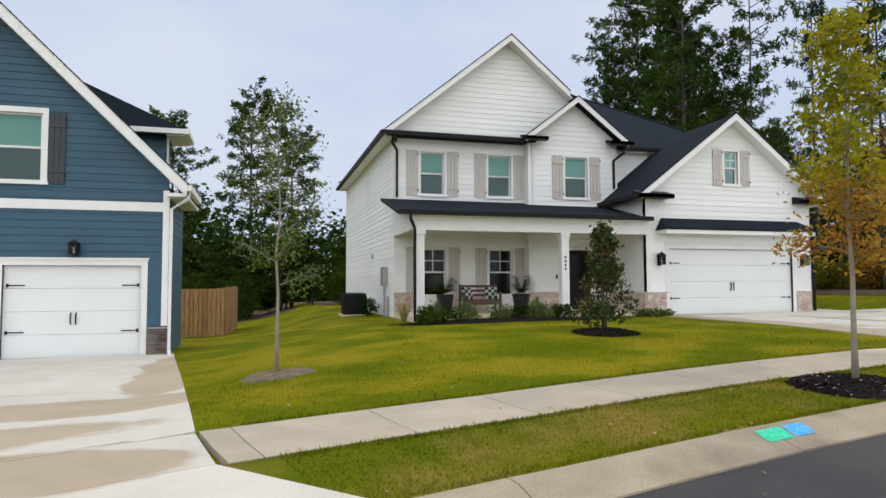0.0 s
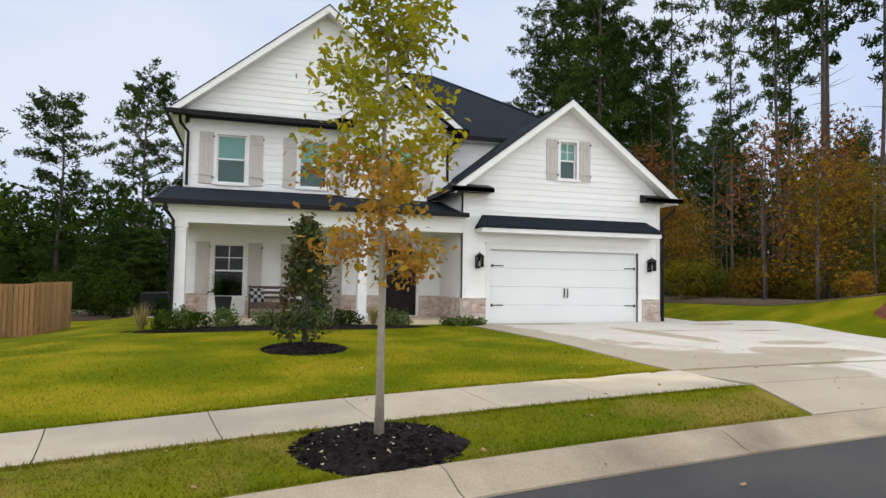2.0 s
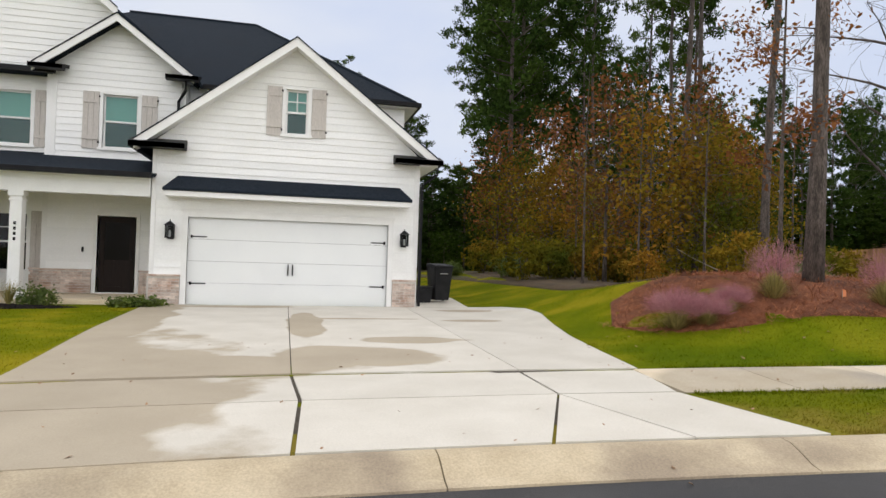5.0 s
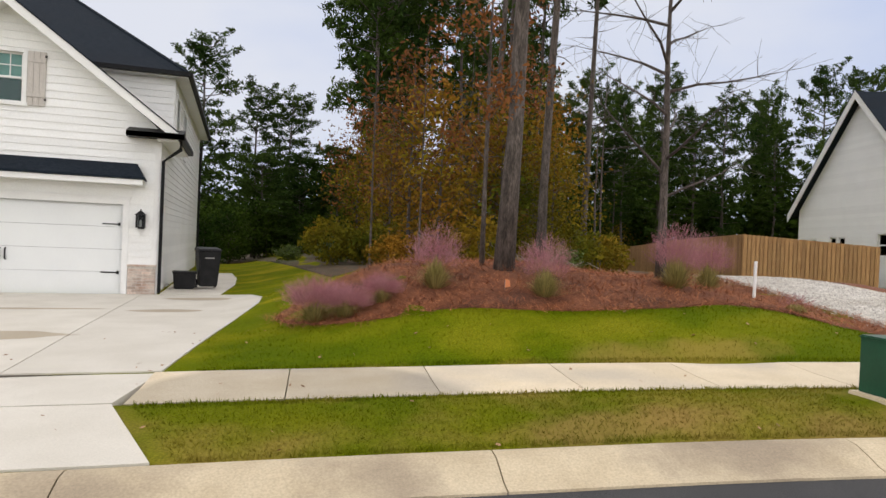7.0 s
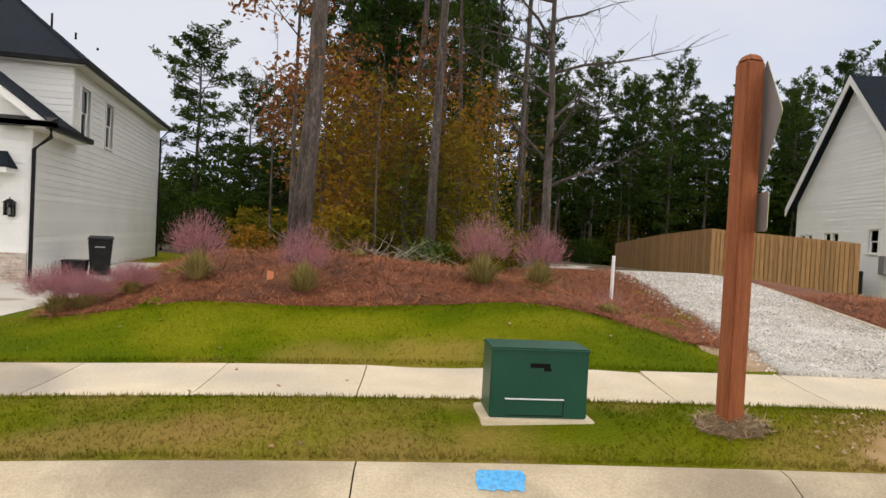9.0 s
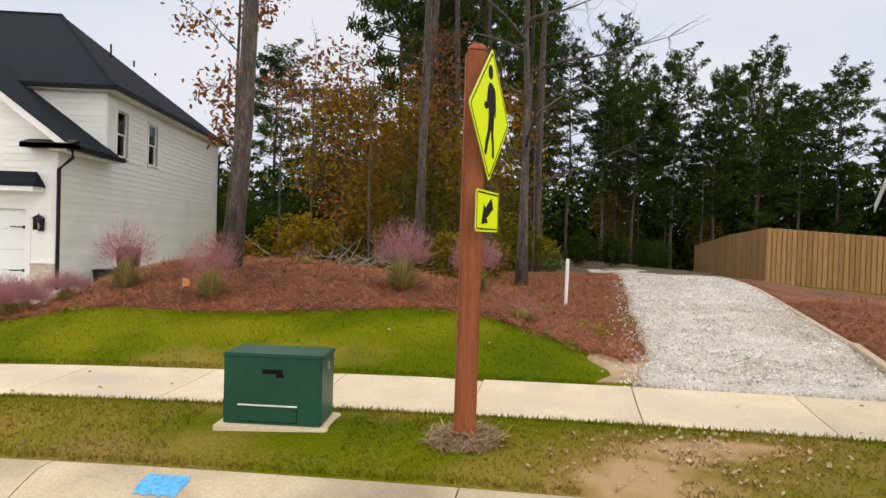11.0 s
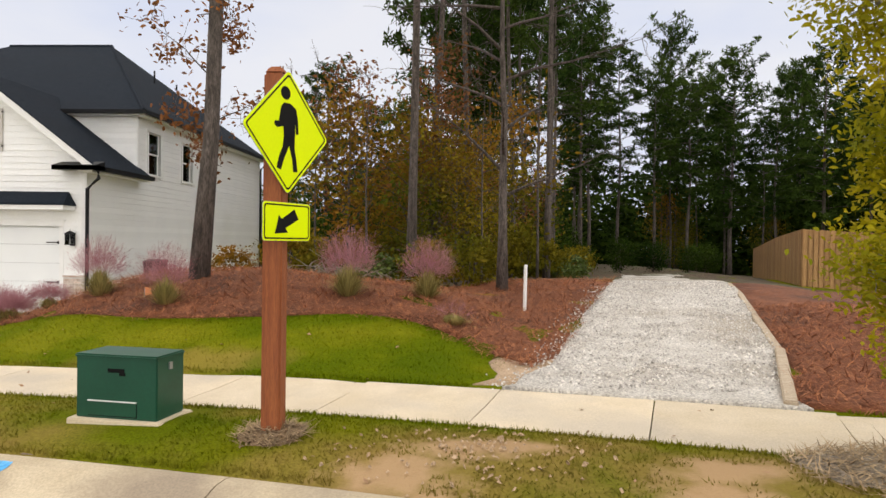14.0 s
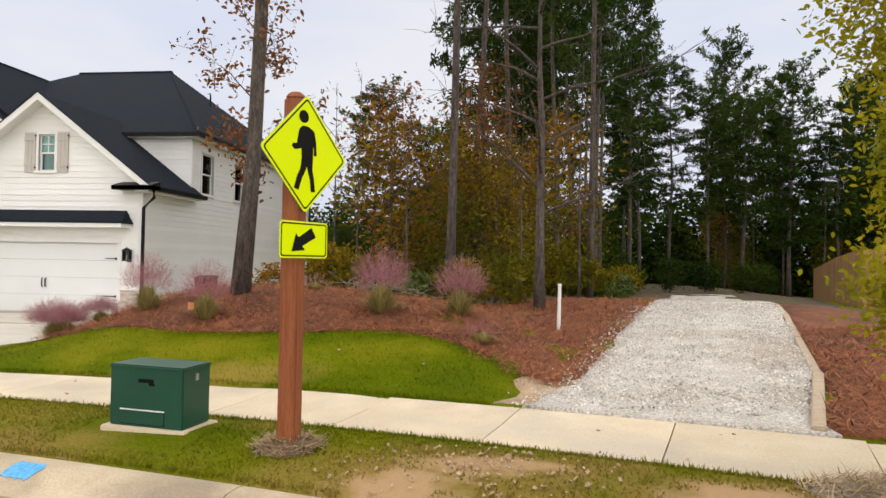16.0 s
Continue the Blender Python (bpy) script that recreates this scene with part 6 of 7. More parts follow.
ink("symbol_dot", [(0.054 * math.cos(a * math.pi / 8) - 0.035, 0.302 + 0.052 * math.sin(a * math.pi / 8)) for a in range(16)], SZ, dia, 1.0)
for pts in ([(-0.02, 0.225), (0.06, 0.228), (0.125, 0.205), (0.14, 0.12), (0.135, -0.03), (-0.02, -0.045), (-0.03, 0.08), (-0.06, 0.19)],
            [(-0.062, 0.185), (-0.03, 0.09), (-0.03, 0.04), (-0.11, 0.022), (-0.155, 0.045), (-0.14, 0.07), (-0.09, 0.075)],
            [(0.115, 0.21), (0.15, 0.19), (0.178, 0.10), (0.185, 0.0), (0.15, -0.005), (0.142, 0.07), (0.12, 0.12)],
            [(-0.02, -0.035), (0.075, -0.04), (0.045, -0.12), (-0.015, -0.21), (-0.055, -0.30), (-0.115, -0.285), (-0.08, -0.19), (-0.035, -0.12)],
            [(0.035, -0.04), (0.135, -0.025), (0.13, -0.12), (0.155, -0.20), (0.175, -0.30), (0.115, -0.305), (0.10, -0.21), (0.06, -0.12)]):
    ink("symbol_bar", [(x * 0.82 - 0.035, z) for x, z in pts], SZ, dia, 1.0)
ink("arrow", [(-0.125, -0.085), (-0.085, 0.045), (-0.058, 0.018), (0.07, 0.09), (0.115, 0.02), (-0.02, -0.045), (0.005, -0.075)], 1.70, sq)

# valve cover and paint marks
vc = thing("valve_cover", drop(13.35, -12.82, -0.045, -8), "sunken concrete collar with a dark iron valve lid", "valve cover")
part("collar", Build().box(-0.17, 0.17, -0.16, 0.16, -0.1, 0.022), nmat("muddy_concrete", (0.17, 0.12, 0.085), (0.25, 0.19, 0.14), 8, 0.95, 0.4, 40, 0.5), vc, bevel=0.01)
part("lid", Build().tube([(0.03, 0, 0.02), (0.03, 0, 0.034)], 0.075, 16), BLACK, vc)
PAINT_B = nmat("blue_marking_paint", (0.06, 0.36, 0.72), (0.12, 0.42, 0.74), 14, 0.8, 0.3, 40, coord="World")
PAINT_G = nmat("green_marking_paint", (0.03, 0.55, 0.30), (0.06, 0.60, 0.36), 14, 0.8, 0.3, 40, coord="World")


def kerb_paint(name, s0, s1, mat, label):
    b = Build()
    prof = [(-0.16, 0), (-0.22, 0), (-0.29, 0), (-0.36, 0)]
    m = 10
    for i in range(m + 1):
        for o, h in prof:
            j = 0.03 * math.sin(i * 2.1 + o * 30)
            x, y, _ = arc(lerp(s0, s1, i / m) + j * 0.4, KD + o * (0.9 + j), 0)
            b.v.append((x, y, walk_z(x) - 0.08 + float(np.interp(-o * (0.9 + j), [0.05, 0.16, 0.30, 0.40], [0.028, 0.02, -0.03, -0.075])) + 0.006))
    for i in range(m):
        for j in range(3):
            b.f.append((i * 4 + j, i * 4 + j + 1, (i + 1) * 4 + j + 1, (i + 1) * 4 + j))
    tagged(part(name, b, mat), label, "paint mark")


kerb_paint("paint_mark", 13.65, 13.98, PAINT_B, "sprayed blue utility mark on the kerb")
kerb_paint("paint_mark", -8.36, -8.05, PAINT_B, "blue painted square on the kerb")
kerb_paint("paint_mark", -8.76, -8.39, PAINT_G, "green painted square on the kerb")

# ---------- straw beds, gravel path ----------


def draped(name, pts, mat, lift, label, category, cell=0.5, rough=0.0, kind=""):
    me = poly_slab(pts, lift, 0.08, cell)
    if rough:
        for v in me.vertices:
            p = v.co
            v.co.z += rough * (noise.noise(p * 1.3) + 0.6 * noise.noise(p * 4.1))
    me.materials.append(mat)
    me.polygons.foreach_set("use_smooth", [True] * len(me.polygons))
    return tagged(part(name, me, mat), label, category, kind=kind)


def smooth_line(pts, n=5):
    """A soft curve through the points."""
    out = []
    for i in range(len(pts) - 1):
        p0, p1, p2, p3 = (np.array(pts[min(max(k, 0), len(pts) - 1)]) for k in (i - 1, i, i + 1, i + 2))
        for j in range(n):
            t = j / n
            out.append(tuple(0.5 * (2 * p1 + (p2 - p0) * t + (2 * p0 - 5 * p1 + 4 * p2 - p3) * t * t + (3 * p1 - p0 - 3 * p2 + p3) * t ** 3)))
    return out + [tuple(pts[-1])]


FRONT = smooth_line([(8.1, -6.0), (8.35, -7.1), (9.2, -7.85), (10.6, -8.15), (12.2, -8.55), (13.6, -8.55), (15.0, -8.35), (15.9, -8.5), (16.6, -9.05), (17.2, -9.75), (17.45, -9.85)])
LEFTG = [(gravel_x(y) - 1.36 + 0.04 * math.sin(y * 2.1), y) for y in np.arange(-9.6, -0.5, 0.6)]
BED = FRONT + LEFTG + [(17.5, -0.6), (15.0, -2.2), (12.8, -3.6), (10.4, -4.2), (8.8, -4.6)]
draped("straw_bed", BED, STRAWG, 0.035, "russet pine straw bed over a low mound", "pine straw", 0.45, 0.05, "structure")
RIGHTG = [(gravel_x(y) + 1.48, y) for y in np.arange(-11.8, -1.0, 0.8)]
RBED = RIGHTG + [(25.5, -0.8), (27.5, 3.0), (32.5, 1.6), (30.0, -1.5), (25.5, -5.5), (23.6, -9.2), (23.0, -12.9), (21.2, -12.45)]
draped("straw_bed", RBED, STRAWG, 0.035, "russet pine straw bed beside the gravel path", "pine straw", 0.6, 0.03, "structure")
GL = [(gravel_x(y) - 1.38 + 0.04 * math.sin(y * 3.1) + 0.03 * math.sin(y * 7.3), y) for y in np.arange(-11.05, 14, 0.5)]
GR = [(gravel_x(y) + 1.38 + 0.05 * math.sin(y * 2.7), y) for y in np.arange(14, -11.8, -0.5)]
draped("gravel_path", GL + GR + [arc(v, 0.01)[:2] for v in (20.05, 19.4, 18.7, 18.0, 17.2)], GRAVEL, 0.05, "pale crushed gravel path rising to the wood", "gravel path", 0.5, 0.02, "structure")
draped("soil_edge", [(gravel_x(y) - 1.95 + 0.2 * math.sin(y * 4), y) for y in np.arange(-10.9, -9.4, 0.25)] + [(gravel_x(y) - 1.25, y) for y in np.arange(-9.4, -11.0, -0.25)], REDDIRT, 0.024, "bare tan soil fringing the gravel", "soil", 0.4)
chips("soil_clods", [(x, y, ground(x, y) + 0.03) for x, y in ((16.6 + rng.normal(0, 0.5), -13.2 + rng.normal(0, 0.3)) for _ in range(160))], 0.03, REDDIRT, "small tan soil clods in the worn verge", "soil", 1.4, 0.6)
for i in range(5):
    y0, y1 = -11.85 + i * 2.42, -11.85 + (i + 1) * 2.42 - 0.03
    a, c = Vector((gravel_x(y0) + 1.42, y0, 0)), Vector((gravel_x(y1) + 1.42, y1, 0))
    u = (c - a).normalized()
    nn = Vector((u.y, -u.x, 0)) * 0.06
    za, zc = ground(a.x, a.y), ground(c.x, c.y)
    tb = Build()
    for z in (-0.05, 0.09 if i == 0 else 0.055):
        tb.v += [(a.x - nn.x, a.y - nn.y, za + z), (c.x - nn.x, c.y - nn.y, zc + z), (c.x + nn.x, c.y + nn.y, zc + z), (a.x + nn.x, a.y + nn.y, za + z)]
    tb.f = [(3, 2, 1, 0), (4, 5, 6, 7), (0, 1, 5, 4), (1, 2, 6, 5), (2, 3, 7, 6), (3, 0, 4, 7)]
    tagged(part("landscape_timber", tb, WOOD, bevel=0.012), "weathered landscape timber edging the gravel", "timber", "path edging")


def in_poly(x, y, poly):
    c = False
    for (x0, y0), (x1, y1) in zip(poly, poly[1:] + poly[:1]):
        if (y0 > y) != (y1 > y) and x < (x1 - x0) * (y - y0) / (y1 - y0) + x0:
            c = not c
    return c


def strew(poly, n, lift):
    xs, ys = [p[0] for p in poly], [p[1] for p in poly]
    out = []
    while len(out) < n:
        x, y = rng.uniform(min(xs), max(xs)), rng.uniform(min(ys), max(ys))
        if in_poly(x, y, poly):
            out.append((x, y, ground(x, y) + lift))
    return out


def needles(name, spots, label, mat, length=0.2, wide=0.0055):
    b = Build()
    for x, y, z in spots:
        a = rng.uniform(0, 2 * math.pi)
        u = Vector((math.cos(a), math.sin(a), rng.normal(0.05, 0.28))) * length * rng.uniform(0.5, 1.2)
        v = Vector((-math.sin(a), math.cos(a), 0)) * wide
        c = Vector((x, y, z + rng.uniform(0, 0.03)))
        b.add([c - v, c + v, c + u], [(0, 1, 2)])
    tagged(part(name, b, mat), label, "pine straw", kind="stuff")


needles("loose_straw", strew(BED, 42000, 0.05), "loose russet pine needles over the bed", STRAW)
needles("loose_straw", strew(RBED[:8] + RBED[-4:], 16000, 0.05), "loose russet pine needles by the path", STRAW)
needles("fallen_straw", [(x, y + rng.normal(0, 0.05), z) for x, y, z in ((p[0] + rng.normal(0, 0.1), p[1] + rng.normal(0, 0.12), ground(*p) + 0.03) for p in FRONT * 40)], "pine needles spilling onto the lawn's edge", STRAW)
chips("stray_gravel", [(gravel_x(y) - 1.4 + rng.normal(0, 0.16), y, ground(gravel_x(y) - 1.4, y) + 0.05) for y in rng.uniform(-11.2, -3, 900)], 0.026, GRAVSTONE, "stray pale stones along the path's edge", "gravel", 1.3, 0.6)
chips("gravel_stones", strew([p for p in GL if p[1] < -1] + [p for p in GR if p[1] < -1], 9000, 0.055), 0.028, GRAVSTONE, "loose pale gravel stones", "gravel", 1.3, 0.6)


def muhly(w, h, label, n=1500, pink=1.0):
    t = thing("muhly_grass", pose(0, 0, 0), label, "ornamental grass", "muhly clumps")
    g, p = Build(), Build()
    for i in range(560):
        a, o = rng.uniform(0, 2 * math.pi), abs(rng.normal(0, 0.5))
        top = Vector((math.cos(a) * o * w * 0.62, math.sin(a) * o * w * 0.62, h * rng.uniform(0.32, 0.62) * max(0.2, 1 - 0.55 * o)))
        side = Vector((-math.sin(a), math.cos(a), 0)) * 0.006
        root = Vector((math.cos(a), math.sin(a), 0)) * 0.08
        mid = root + Vector((top.x * 0.4, top.y * 0.4, top.z * 0.75))
        g.add([root - side, root + side, mid + side, mid - side, top], [(0, 1, 2, 3), (3, 2, 4)])
    for i in range(int(n * pink)):
        a, o = rng.uniform(0, 2 * math.pi), math.sqrt(rng.uniform(0, 1))
        base = Vector((math.cos(a) * o * w * 0.1, math.sin(a) * o * w * 0.1, h * 0.22))
        top = Vector((math.cos(a) * o * w * 0.52 + rng.normal(0, 0.05), math.sin(a) * o * w * 0.52 + rng.normal(0, 0.05), h * rng.uniform(0.62, 1.1) * (1.05 - 0.3 * o * o)))
        for k in range(4):
            c = base.lerp(top, rng.uniform(0.4, 1.0) ** 0.7)
            d = (top - base).normalized() * 0.09 + Vector(rng.normal(0, 0.035, 3))
            s2 = Vector(rng.normal(0, 1, 3)).normalized() * 0.0026
            p.add([c - s2, c + s2, c + d], [(0, 1, 2)])
    part("blades", g, MUHLYG, t)
    part("plumes", p, MUHLY, t, "hazy pink flower plumes")
    return t


MA = muhly(1.0, 1.1, "pink muhly grass clump in hazy flower", 1000)
place(MA, [(10.4, -7.25, 0, 0.85, 0.85), (11.9, -8.0, 50, 0.95, 0.95), (14.66, -7.43, 90, 1.15, 1.1), (15.9, -6.75, 160, 1.1, 1.05)])
MB = muhly(1.15, 0.75, "low spreading pink muhly grass in flower", 2000)
place(MB, [(8.6, -7.2, 0, 0.85, 0.85), (9.0, -7.45, 70, 0.8, 0.75), (9.55, -7.3, 70, 0.65, 0.7)])
MC = muhly(0.6, 0.35, "small dry muhly seedling in the straw", 200, 0.3)
place(MC, [(16.4, -8.3, 0, 1, 1), (12.9, -5.6, 0, 0.9, 1)])

DRYGRASS = nmat("dry_grass_straw", (0.28, 0.19, 0.10), (0.42, 0.30, 0.17), 6, 0.9, 0.2, 40, islands=0.5, coord="World")
needles("dry_straw", disc_spots(15.12, -12.78, 0.30, 0.25, 600, 0.06), "dry grass clippings round the sign post", DRYGRASS, 0.13, 0.006)
needles("dry_straw", disc_spots(19.6, -13.5, 0.8, 0.64, 1600, 0.08), "dry straw over the ring round the maple", DRYGRASS, 0.16, 0.006)
stake = thing("marker_stake", drop(17.63, -6.1), "white plastic marker stake in the straw", "stake")
part("pipe", Build().tube([(0, 0, -0.2), (0.01, 0, 0.84)], 0.032, 10), TRIM, stake)
part("cap", Build().tube([(0.01, 0, 0.84), (0.01, 0, 0.865)], [0.035, 0.03], 10), TRIM, stake)
flag = thing("marker_flag", drop(11.39, -7.66), "small orange survey flag in the straw", "flag")
part("wire", Build().tube([(0, 0, -0.05), (0, 0, 0.2)], 0.004, 4), ALU, flag)
part("flag_sheet", Build().prism([(0, 0, 0.08), (0.1, 0.02, 0.1), (0.09, 0.02, 0.2), (0, 0, 0.22)], (0, 0.003, 0)), nmat("orange_flag", (0.75, 0.28, 0.12), (0.7, 0.25, 0.1), 5, 0.6), flag)


def brush(cx, cy, n, r):
    b = Build()
    for i in range(n):
        a = rng.uniform(0, 2 * math.pi)
        o = Vector((cx + rng.normal(0, r), cy + rng.normal(0, r * 0.5), 0))
        o.z = ground(o.x, o.y) + rng.uniform(0.02, 0.25)
        limb(b, o, (math.cos(a), math.sin(a), rng.uniform(0, 0.5)), rng.uniform(0.4, 1.1), 0.012, 0.4, 3, 4)
    return b


tagged(part("brush_pile", brush(13.9, -3.9, 60, 0.7), BARKP), "pile of grey cut branches at the wood's edge", "branches", kind="stuff")

UND = low_shrub("thicket", 1.5, 1.1, LEAFOL, "olive undergrowth at the edge of the wood", 150, 0.07)
place(UND, [(12.6, -3.6, 0, 1, 1), (15.6, -3.4, 40, 1.1, 1.0), (16.6, -1.6, 90, 1.2, 1.2), (10.8, -2.4, 10, 0.8, 0.7)] + scatter(24, (9, 26, 2, 14), 41, in_wood, 0.8, 1.5))
UNG = low_shrub("thicket", 1.4, 1.0, LEAFSH, "green undergrowth at the edge of the wood", 150, 0.08)
place(UNG, [(14.6, -3.4, 0, 0.9, 0.7), (9.6, 12, 30, 1, 1)] + scatter(20, (8.5, 26, 6, 18), 42, in_wood, 0.7, 1.4))

FLOOR = [(10.2, -3.9), (12.8, -3.3), (15.0, -1.9), (17.5, -0.3), (20.0, 0.2), (21.6, 4.0), (24.6, 4.0), (23.4, 0.2), (25.5, -0.5), (27.5, 3.2), (28.2, 7.0), (36.0, 29.5), (58, 33), (72, 60), (-45, 60), (-45, 22), (8.5, 21), (9.4, 8), (9.8, 0)]
draped("forest_floor", FLOOR, LITTER, 0.045, "brown leaf litter on the floor of the wood", "forest floor", 1.8, 0.02, "structure")

# ---------- bins, porch furniture ----------


def bin_cart(m, h, label):
    t = thing("trash_bin", m, label, "trash bin", "bins")
    w0, w1, d0, d1 = 0.22, 0.29, 0.24, 0.32
    b = Build().hexa([(-w0, -d0, 0.06), (w0, -d0, 0.06), (w0, d0, 0.06), (-w0, d0, 0.06), (-w1, -d1, h), (w1, -d1, h), (w1, d1, h), (-w1, d1, h)])
    part("body", b, PLAST, t, bevel=0.02)
    part("lid", Build().hexa([(-w1 - 0.03, -d1 - 0.04, h), (w1 + 0.03, -d1 - 0.04, h), (w1 + 0.03, d1 + 0.03, h), (-w1 - 0.03, d1 + 0.03, h), (-w1, -d1, h + 0.05), (w1, -d1, h + 0.05), (w1, d1, h + 0.1), (-w1, d1, h + 0.1)]), PLAST, t, bevel=0.015)
    part("label_plate", Build().box(-0.12, 0.12, -d1 * 0.99 - 0.012, -d1 * 0.97, h * 0.8, h * 0.83), ALU, t)
    for sx in (-1, 1):
        part("wheel", Build().tube([(sx * 0.22, d0, 0.12), (sx * 0.27, d0, 0.12)], 0.12, 14), PLAST, t)
    part("handle", Build().tube([(-0.2, d1 + 0.03, h - 0.02), (-0.2, d1 + 0.09, h), (0.2, d1 + 0.09, h), (0.2, d1 + 0.03, h - 0.02)], 0.015, 6), PLAST, t)
    return t


bin_cart(drop(6.72, 1.9, 0.04, 12), 1.02, "black wheeled trash bin beside the house wall")
low = thing("storage_tote", drop(6.15, 1.75, 0.03, 5), "low black plastic tote against the siding", "tote")
part("body", Build().hexa([(-0.25, -0.2, 0), (0.25, -0.2, 0), (0.25, 0.2, 0), (-0.25, 0.2, 0), (-0.29, -0.24, 0.42), (0.29, -0.24, 0.42), (0.29, 0.24, 0.42), (-0.29, 0.24, 0.42)]), PLAST, low, bevel=0.02)
part("lid", Build().box(-0.31, 0.31, -0.26, 0.26, 0.42, 0.47), PLAST, low, bevel=0.015)

DARKWOOD = nmat("dark_bench_wood", (0.05, 0.028, 0.018), (0.075, 0.042, 0.026), 5, 0.6, 0.2, 30, 0.1)
PZ = 0.09


def porch_at(x, y, turn=0.0):
    return pose(x * UNIT, y * UNIT, PZ * UNIT, 0, 0, turn)


bench = thing("porch_bench", porch_at(-5.98, 1.35), "dark wooden porch bench with slatted back", "bench")
for sx in (-0.6, 0.6):
    for yy in (-0.22, 0.22):
        part("leg", Build().box(sx - 0.03, sx + 0.03, yy - 0.03, yy + 0.03, 0, 0.9 if yy > 0 else 0.62), DARKWOOD, bench)
    part("arm", Build().box(sx - 0.04, sx + 0.04, -0.27, 0.22, 0.62, 0.66), DARKWOOD, bench)
for k in range(4):
    part("seat_slat", Build().box(-0.62, 0.62, -0.25 + k * 0.12, -0.15 + k * 0.12, 0.40, 0.43), DARKWOOD, bench)
part("apron", Build().box(-0.58, 0.58, -0.25, -0.22, 0.26, 0.40), DARKWOOD, bench)
for k in range(3):
    part("back_rail", Build().box(-0.58, 0.58, 0.2, 0.235, 0.52 + k * 0.14, 0.60 + k * 0.14), DARKWOOD, bench)


def checker_mat():
    m = bpy.data.materials.new("black_white_check")
    m.use_nodes = True
    n, l = m.node_tree.nodes, m.node_tree.links
    tc, ck = n.new("ShaderNodeTexCoord"), n.new("ShaderNodeTexChecker")
    ck.inputs["Scale"].default_value = 11
    ck.inputs["Color1"].default_value, ck.inputs["Color2"].default_value = (0.42, 0.42, 0.40, 1), (0.02, 0.02, 0.02, 1)
    l.new(tc.outputs["Object"], ck.inputs["Vector"])
    l.new(ck.outputs["Color"], n["Principled BSDF"].inputs["Base Color"])
    n["Principled BSDF"].inputs["Roughness"].default_value = 0.9
    return m


CHECK = checker_mat()
for x, turn in ((-6.38, 12), (-5.58, -12)):
    b = Build()
    for i in range(9):
        for j in range(9):
            u, v = i / 4 - 1, j / 4 - 1
            puff = 0.085 * (1 - u ** 4) * (1 - v ** 4) + 0.012
            for s2 in (-1, 1):
                b.v.append((u * 0.2, s2 * puff, 0.2 + v * 0.2))
    for i in range(8):
        for j in range(8):
            a, c, d2, e = (2 * (i * 9 + j), 2 * ((i + 1) * 9 + j), 2 * ((i + 1) * 9 + j + 1), 2 * (i * 9 + j + 1))
            b.f += [(a, c, d2, e), (a + 1, e + 1, d2 + 1, c + 1)]
    tagged(part("pillow", b, CHECK, smooth=True, m=pose(x, 1.42, PZ + 0.43, -14, 0, turn)), "black and white checked pillow on the bench", "pillow", "bench pillows")

for x in (-7.25, -4.75):
    pl = thing("fern_planter", porch_at(x, 0.95), "leafy fern in a tall black planter", "planter", "porch planters")
    part("pot", Build().hexa([(-0.15, -0.15, 0), (0.15, -0.15, 0), (0.15, 0.15, 0), (-0.15, 0.15, 0), (-0.22, -0.22, 0.6), (0.22, -0.22, 0.6), (0.22, 0.22, 0.6), (-0.22, 0.22, 0.6)]), PLAST, pl, bevel=0.015)
    b = Build()
    for i in range(190):
        a = rng.uniform(0, 2 * math.pi)
        ln, rise = rng.uniform(0.3, 0.6), rng.uniform(0.15, 0.65)
        for k in range(9):
            f = (k + 1) / 9
            c = Vector((math.cos(a) * ln * f, math.sin(a) * ln * f, 0.6 + rise * math.sin(f * 2.4) - 0.12 * f * f))
            for sgn in (-1, 1):
                s2 = Vector((-math.sin(a), math.cos(a), -0.2)) * sgn * 0.09 * (1.1 - f)
                d2 = Vector((math.cos(a), math.sin(a), 0)) * 0.02
                b.add([c - d2, c + d2, c + s2 + d2], [(0, 1, 2)])
    part("fronds", b, LEAFDK, pl)

# ---------- grass and litter ----------


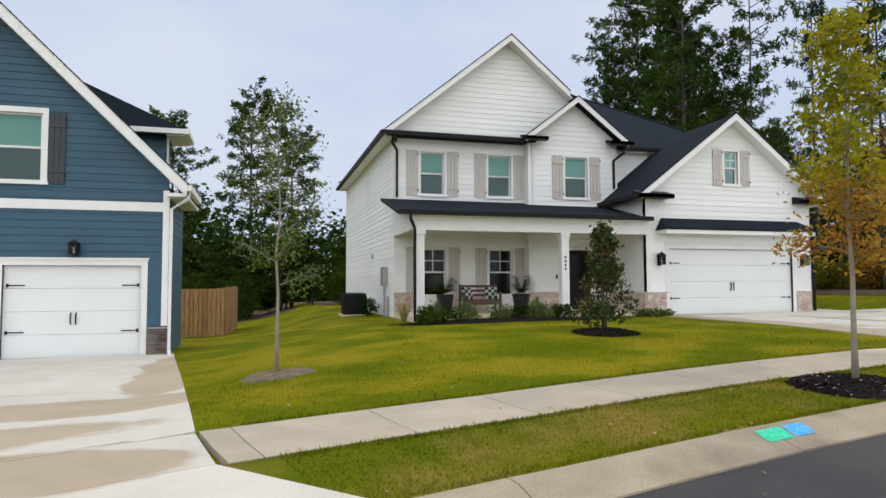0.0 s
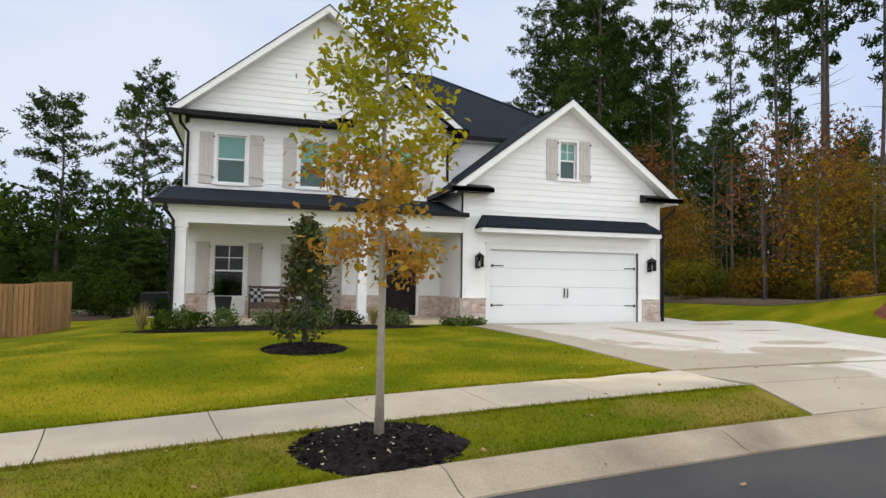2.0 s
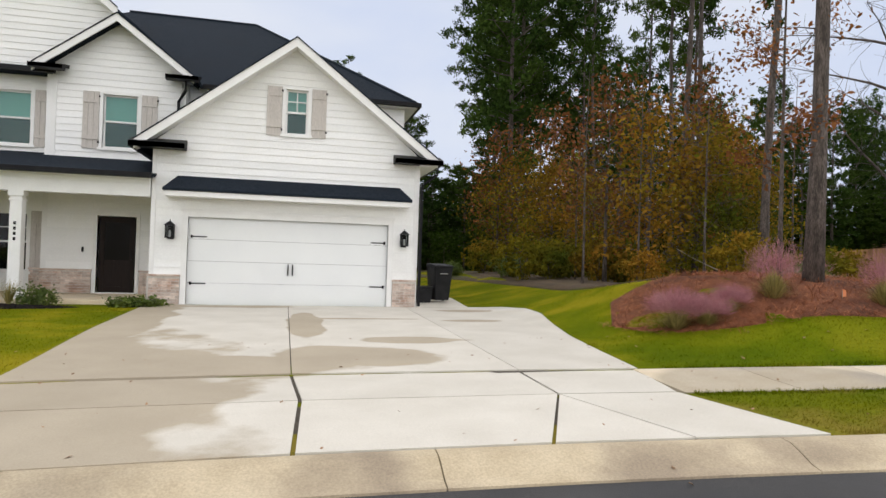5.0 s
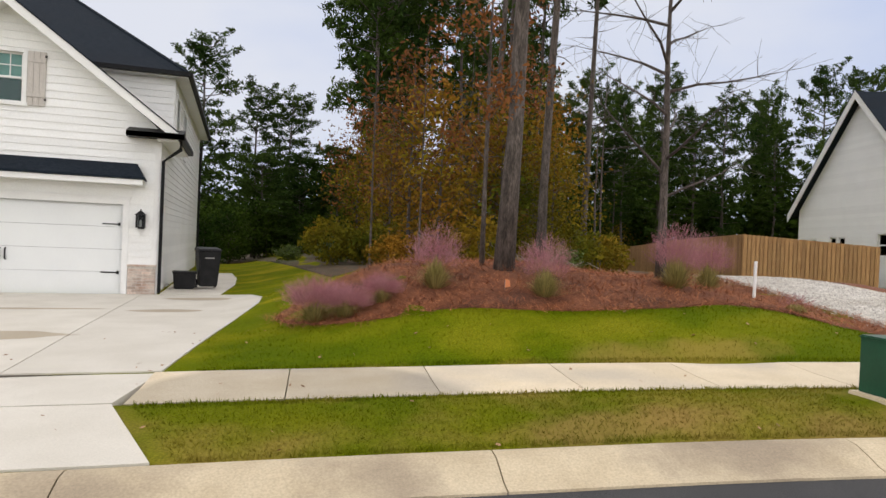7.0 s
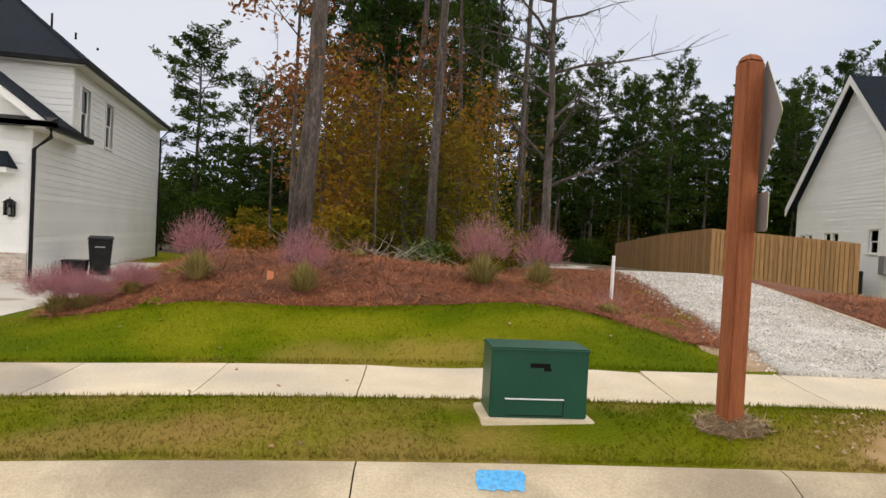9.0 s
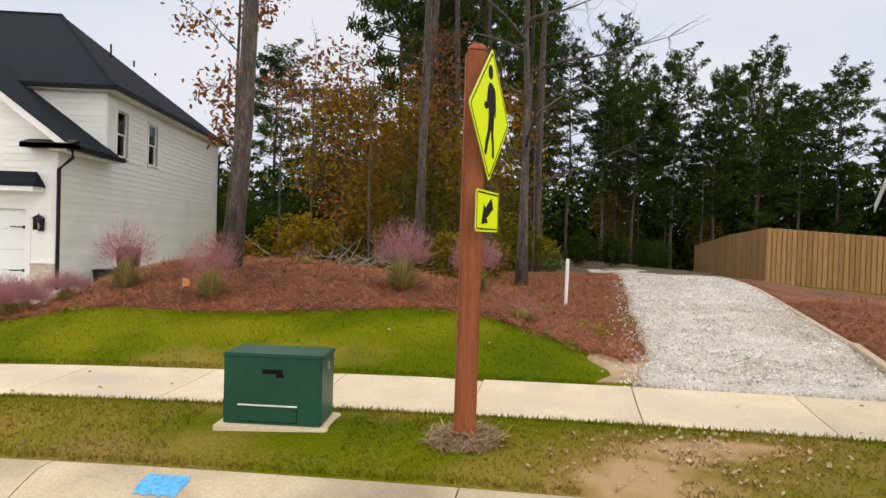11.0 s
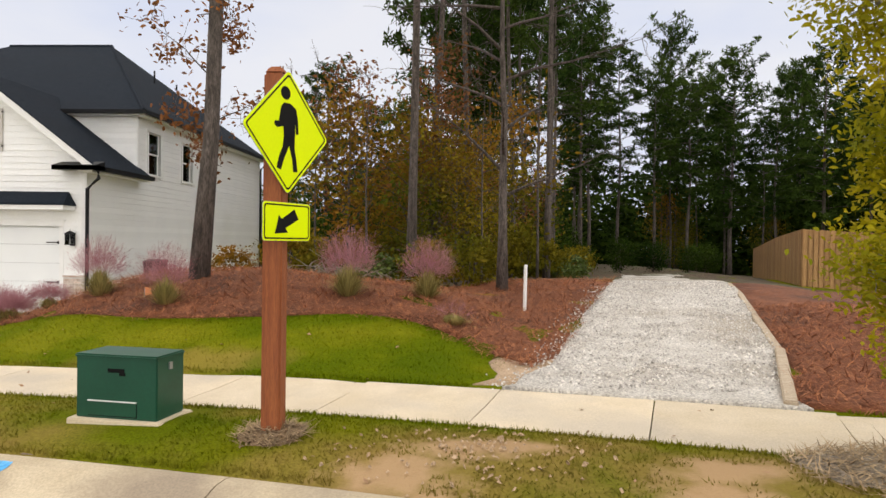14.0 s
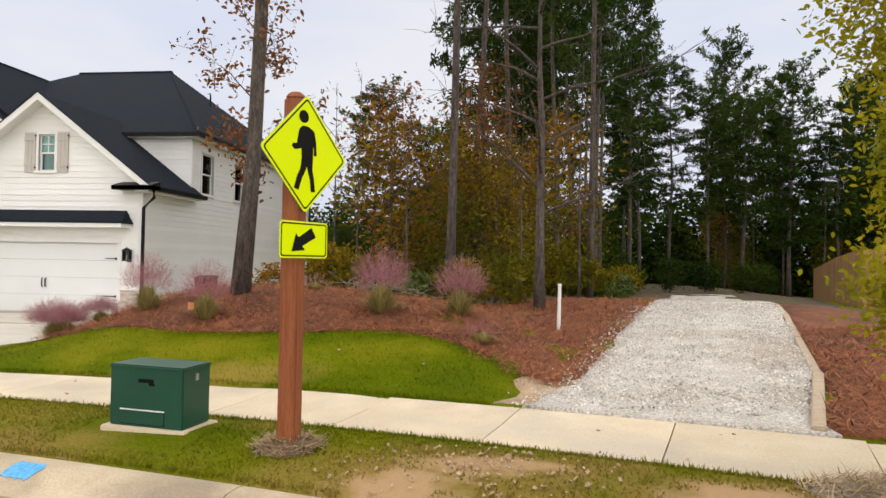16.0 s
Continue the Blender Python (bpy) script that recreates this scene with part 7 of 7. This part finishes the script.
def lawn_ok(x, y):
    d = off(x, y)
    if KD + 0.03 < d < -WALKW - 0.02:
        k = (-WALKW - d) / VERGE
        if -0.45 - 0.6 * k < x < 6.62 + 0.5 * k or -22 < x < -13.2 + 1.05 * k:
            return False
        return not (in_poly(x, y, [(12.95, -12.75), (14.2, -12.9), (14.3, -11.9), (13.0, -11.8)]) or math.hypot(x + 5.48, y + 11.53) < 0.78 or math.hypot(x - 15.1, y + 12.72) < 0.3
                    or min(math.hypot((x - c[0]) / c[2], (y - c[1]) / c[3]) for c in BARE) < 0.75 + 0.9 * noise.noise(Vector((x * 4, y * 4, 0))) + 0.35 * ((x * 917.3 + y * 571.9) % 1.0) or math.hypot(x - 19.6, y + 13.5) < 0.6)
    if d < 0.02 or x < -14.62 + (y + 1.15) / -9.9 * 1.4 or (-0.62 - 0.03 * d < x < (7.1 if y < -6.6 else 8.15) and y < 10):
        return False
    if in_poly(x, y, BED) or in_poly(x, y, RBED) or abs(x - gravel_x(y)) < 1.9 and x > 15:
        return False
    if x < 0 and (y > -0.2 or math.hypot((x + 5.75) / 3.75, (y + 1.0) / 0.9) < 0.97) or math.hypot(x + 5.66, y + 5.75) < 0.72 or math.hypot(x + 12.4, y + 7.4) < 0.5:
        return False
    return True


def turf(strips):
    b = Build()
    g = np.random.default_rng(5)
    v, f = b.v, b.f
    for n, s_lo, s_hi, d_lo, d_hi, h in strips:
        for _ in range(n):
            x, y, z = arc(g.uniform(s_lo, s_hi), g.uniform(d_lo, d_hi))
            if not lawn_ok(x, y):
                continue
            a = g.uniform(0, 2 * math.pi)
            hh = h * g.uniform(0.5, 1.3)
            cx, sx = math.cos(a) * 0.007, math.sin(a) * 0.007
            k = len(v)
            v += [(x - cx, y - sx, z + 0.008), (x + cx, y + sx, z + 0.008), (x + g.normal(0, 0.018), y + g.normal(0, 0.018), z + 0.012 + hh)]
            f.append((k, k + 1, k + 2))
    return b


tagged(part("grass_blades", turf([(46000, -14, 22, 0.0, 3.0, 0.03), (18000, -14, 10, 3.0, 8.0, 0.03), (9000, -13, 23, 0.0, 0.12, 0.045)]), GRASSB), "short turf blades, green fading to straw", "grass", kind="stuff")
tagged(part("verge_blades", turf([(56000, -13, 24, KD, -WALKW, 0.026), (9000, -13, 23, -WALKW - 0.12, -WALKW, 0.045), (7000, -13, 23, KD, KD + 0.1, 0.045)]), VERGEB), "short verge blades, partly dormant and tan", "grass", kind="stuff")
DRY = nmat("dry_leaf", (0.26, 0.14, 0.07), (0.36, 0.22, 0.12), 6, 0.8, islands=0.4, coord="World")
spots = []
for _ in range(280):
    x, y, z = arc(rng.uniform(-13, 22), rng.uniform(KD - 1.2, 3))
    spots.append((x, y, z + 0.034))
chips("fallen_leaves", spots, 0.035, DRY, "scattered dry brown leaves", "leaves", 1.5, 0.12)
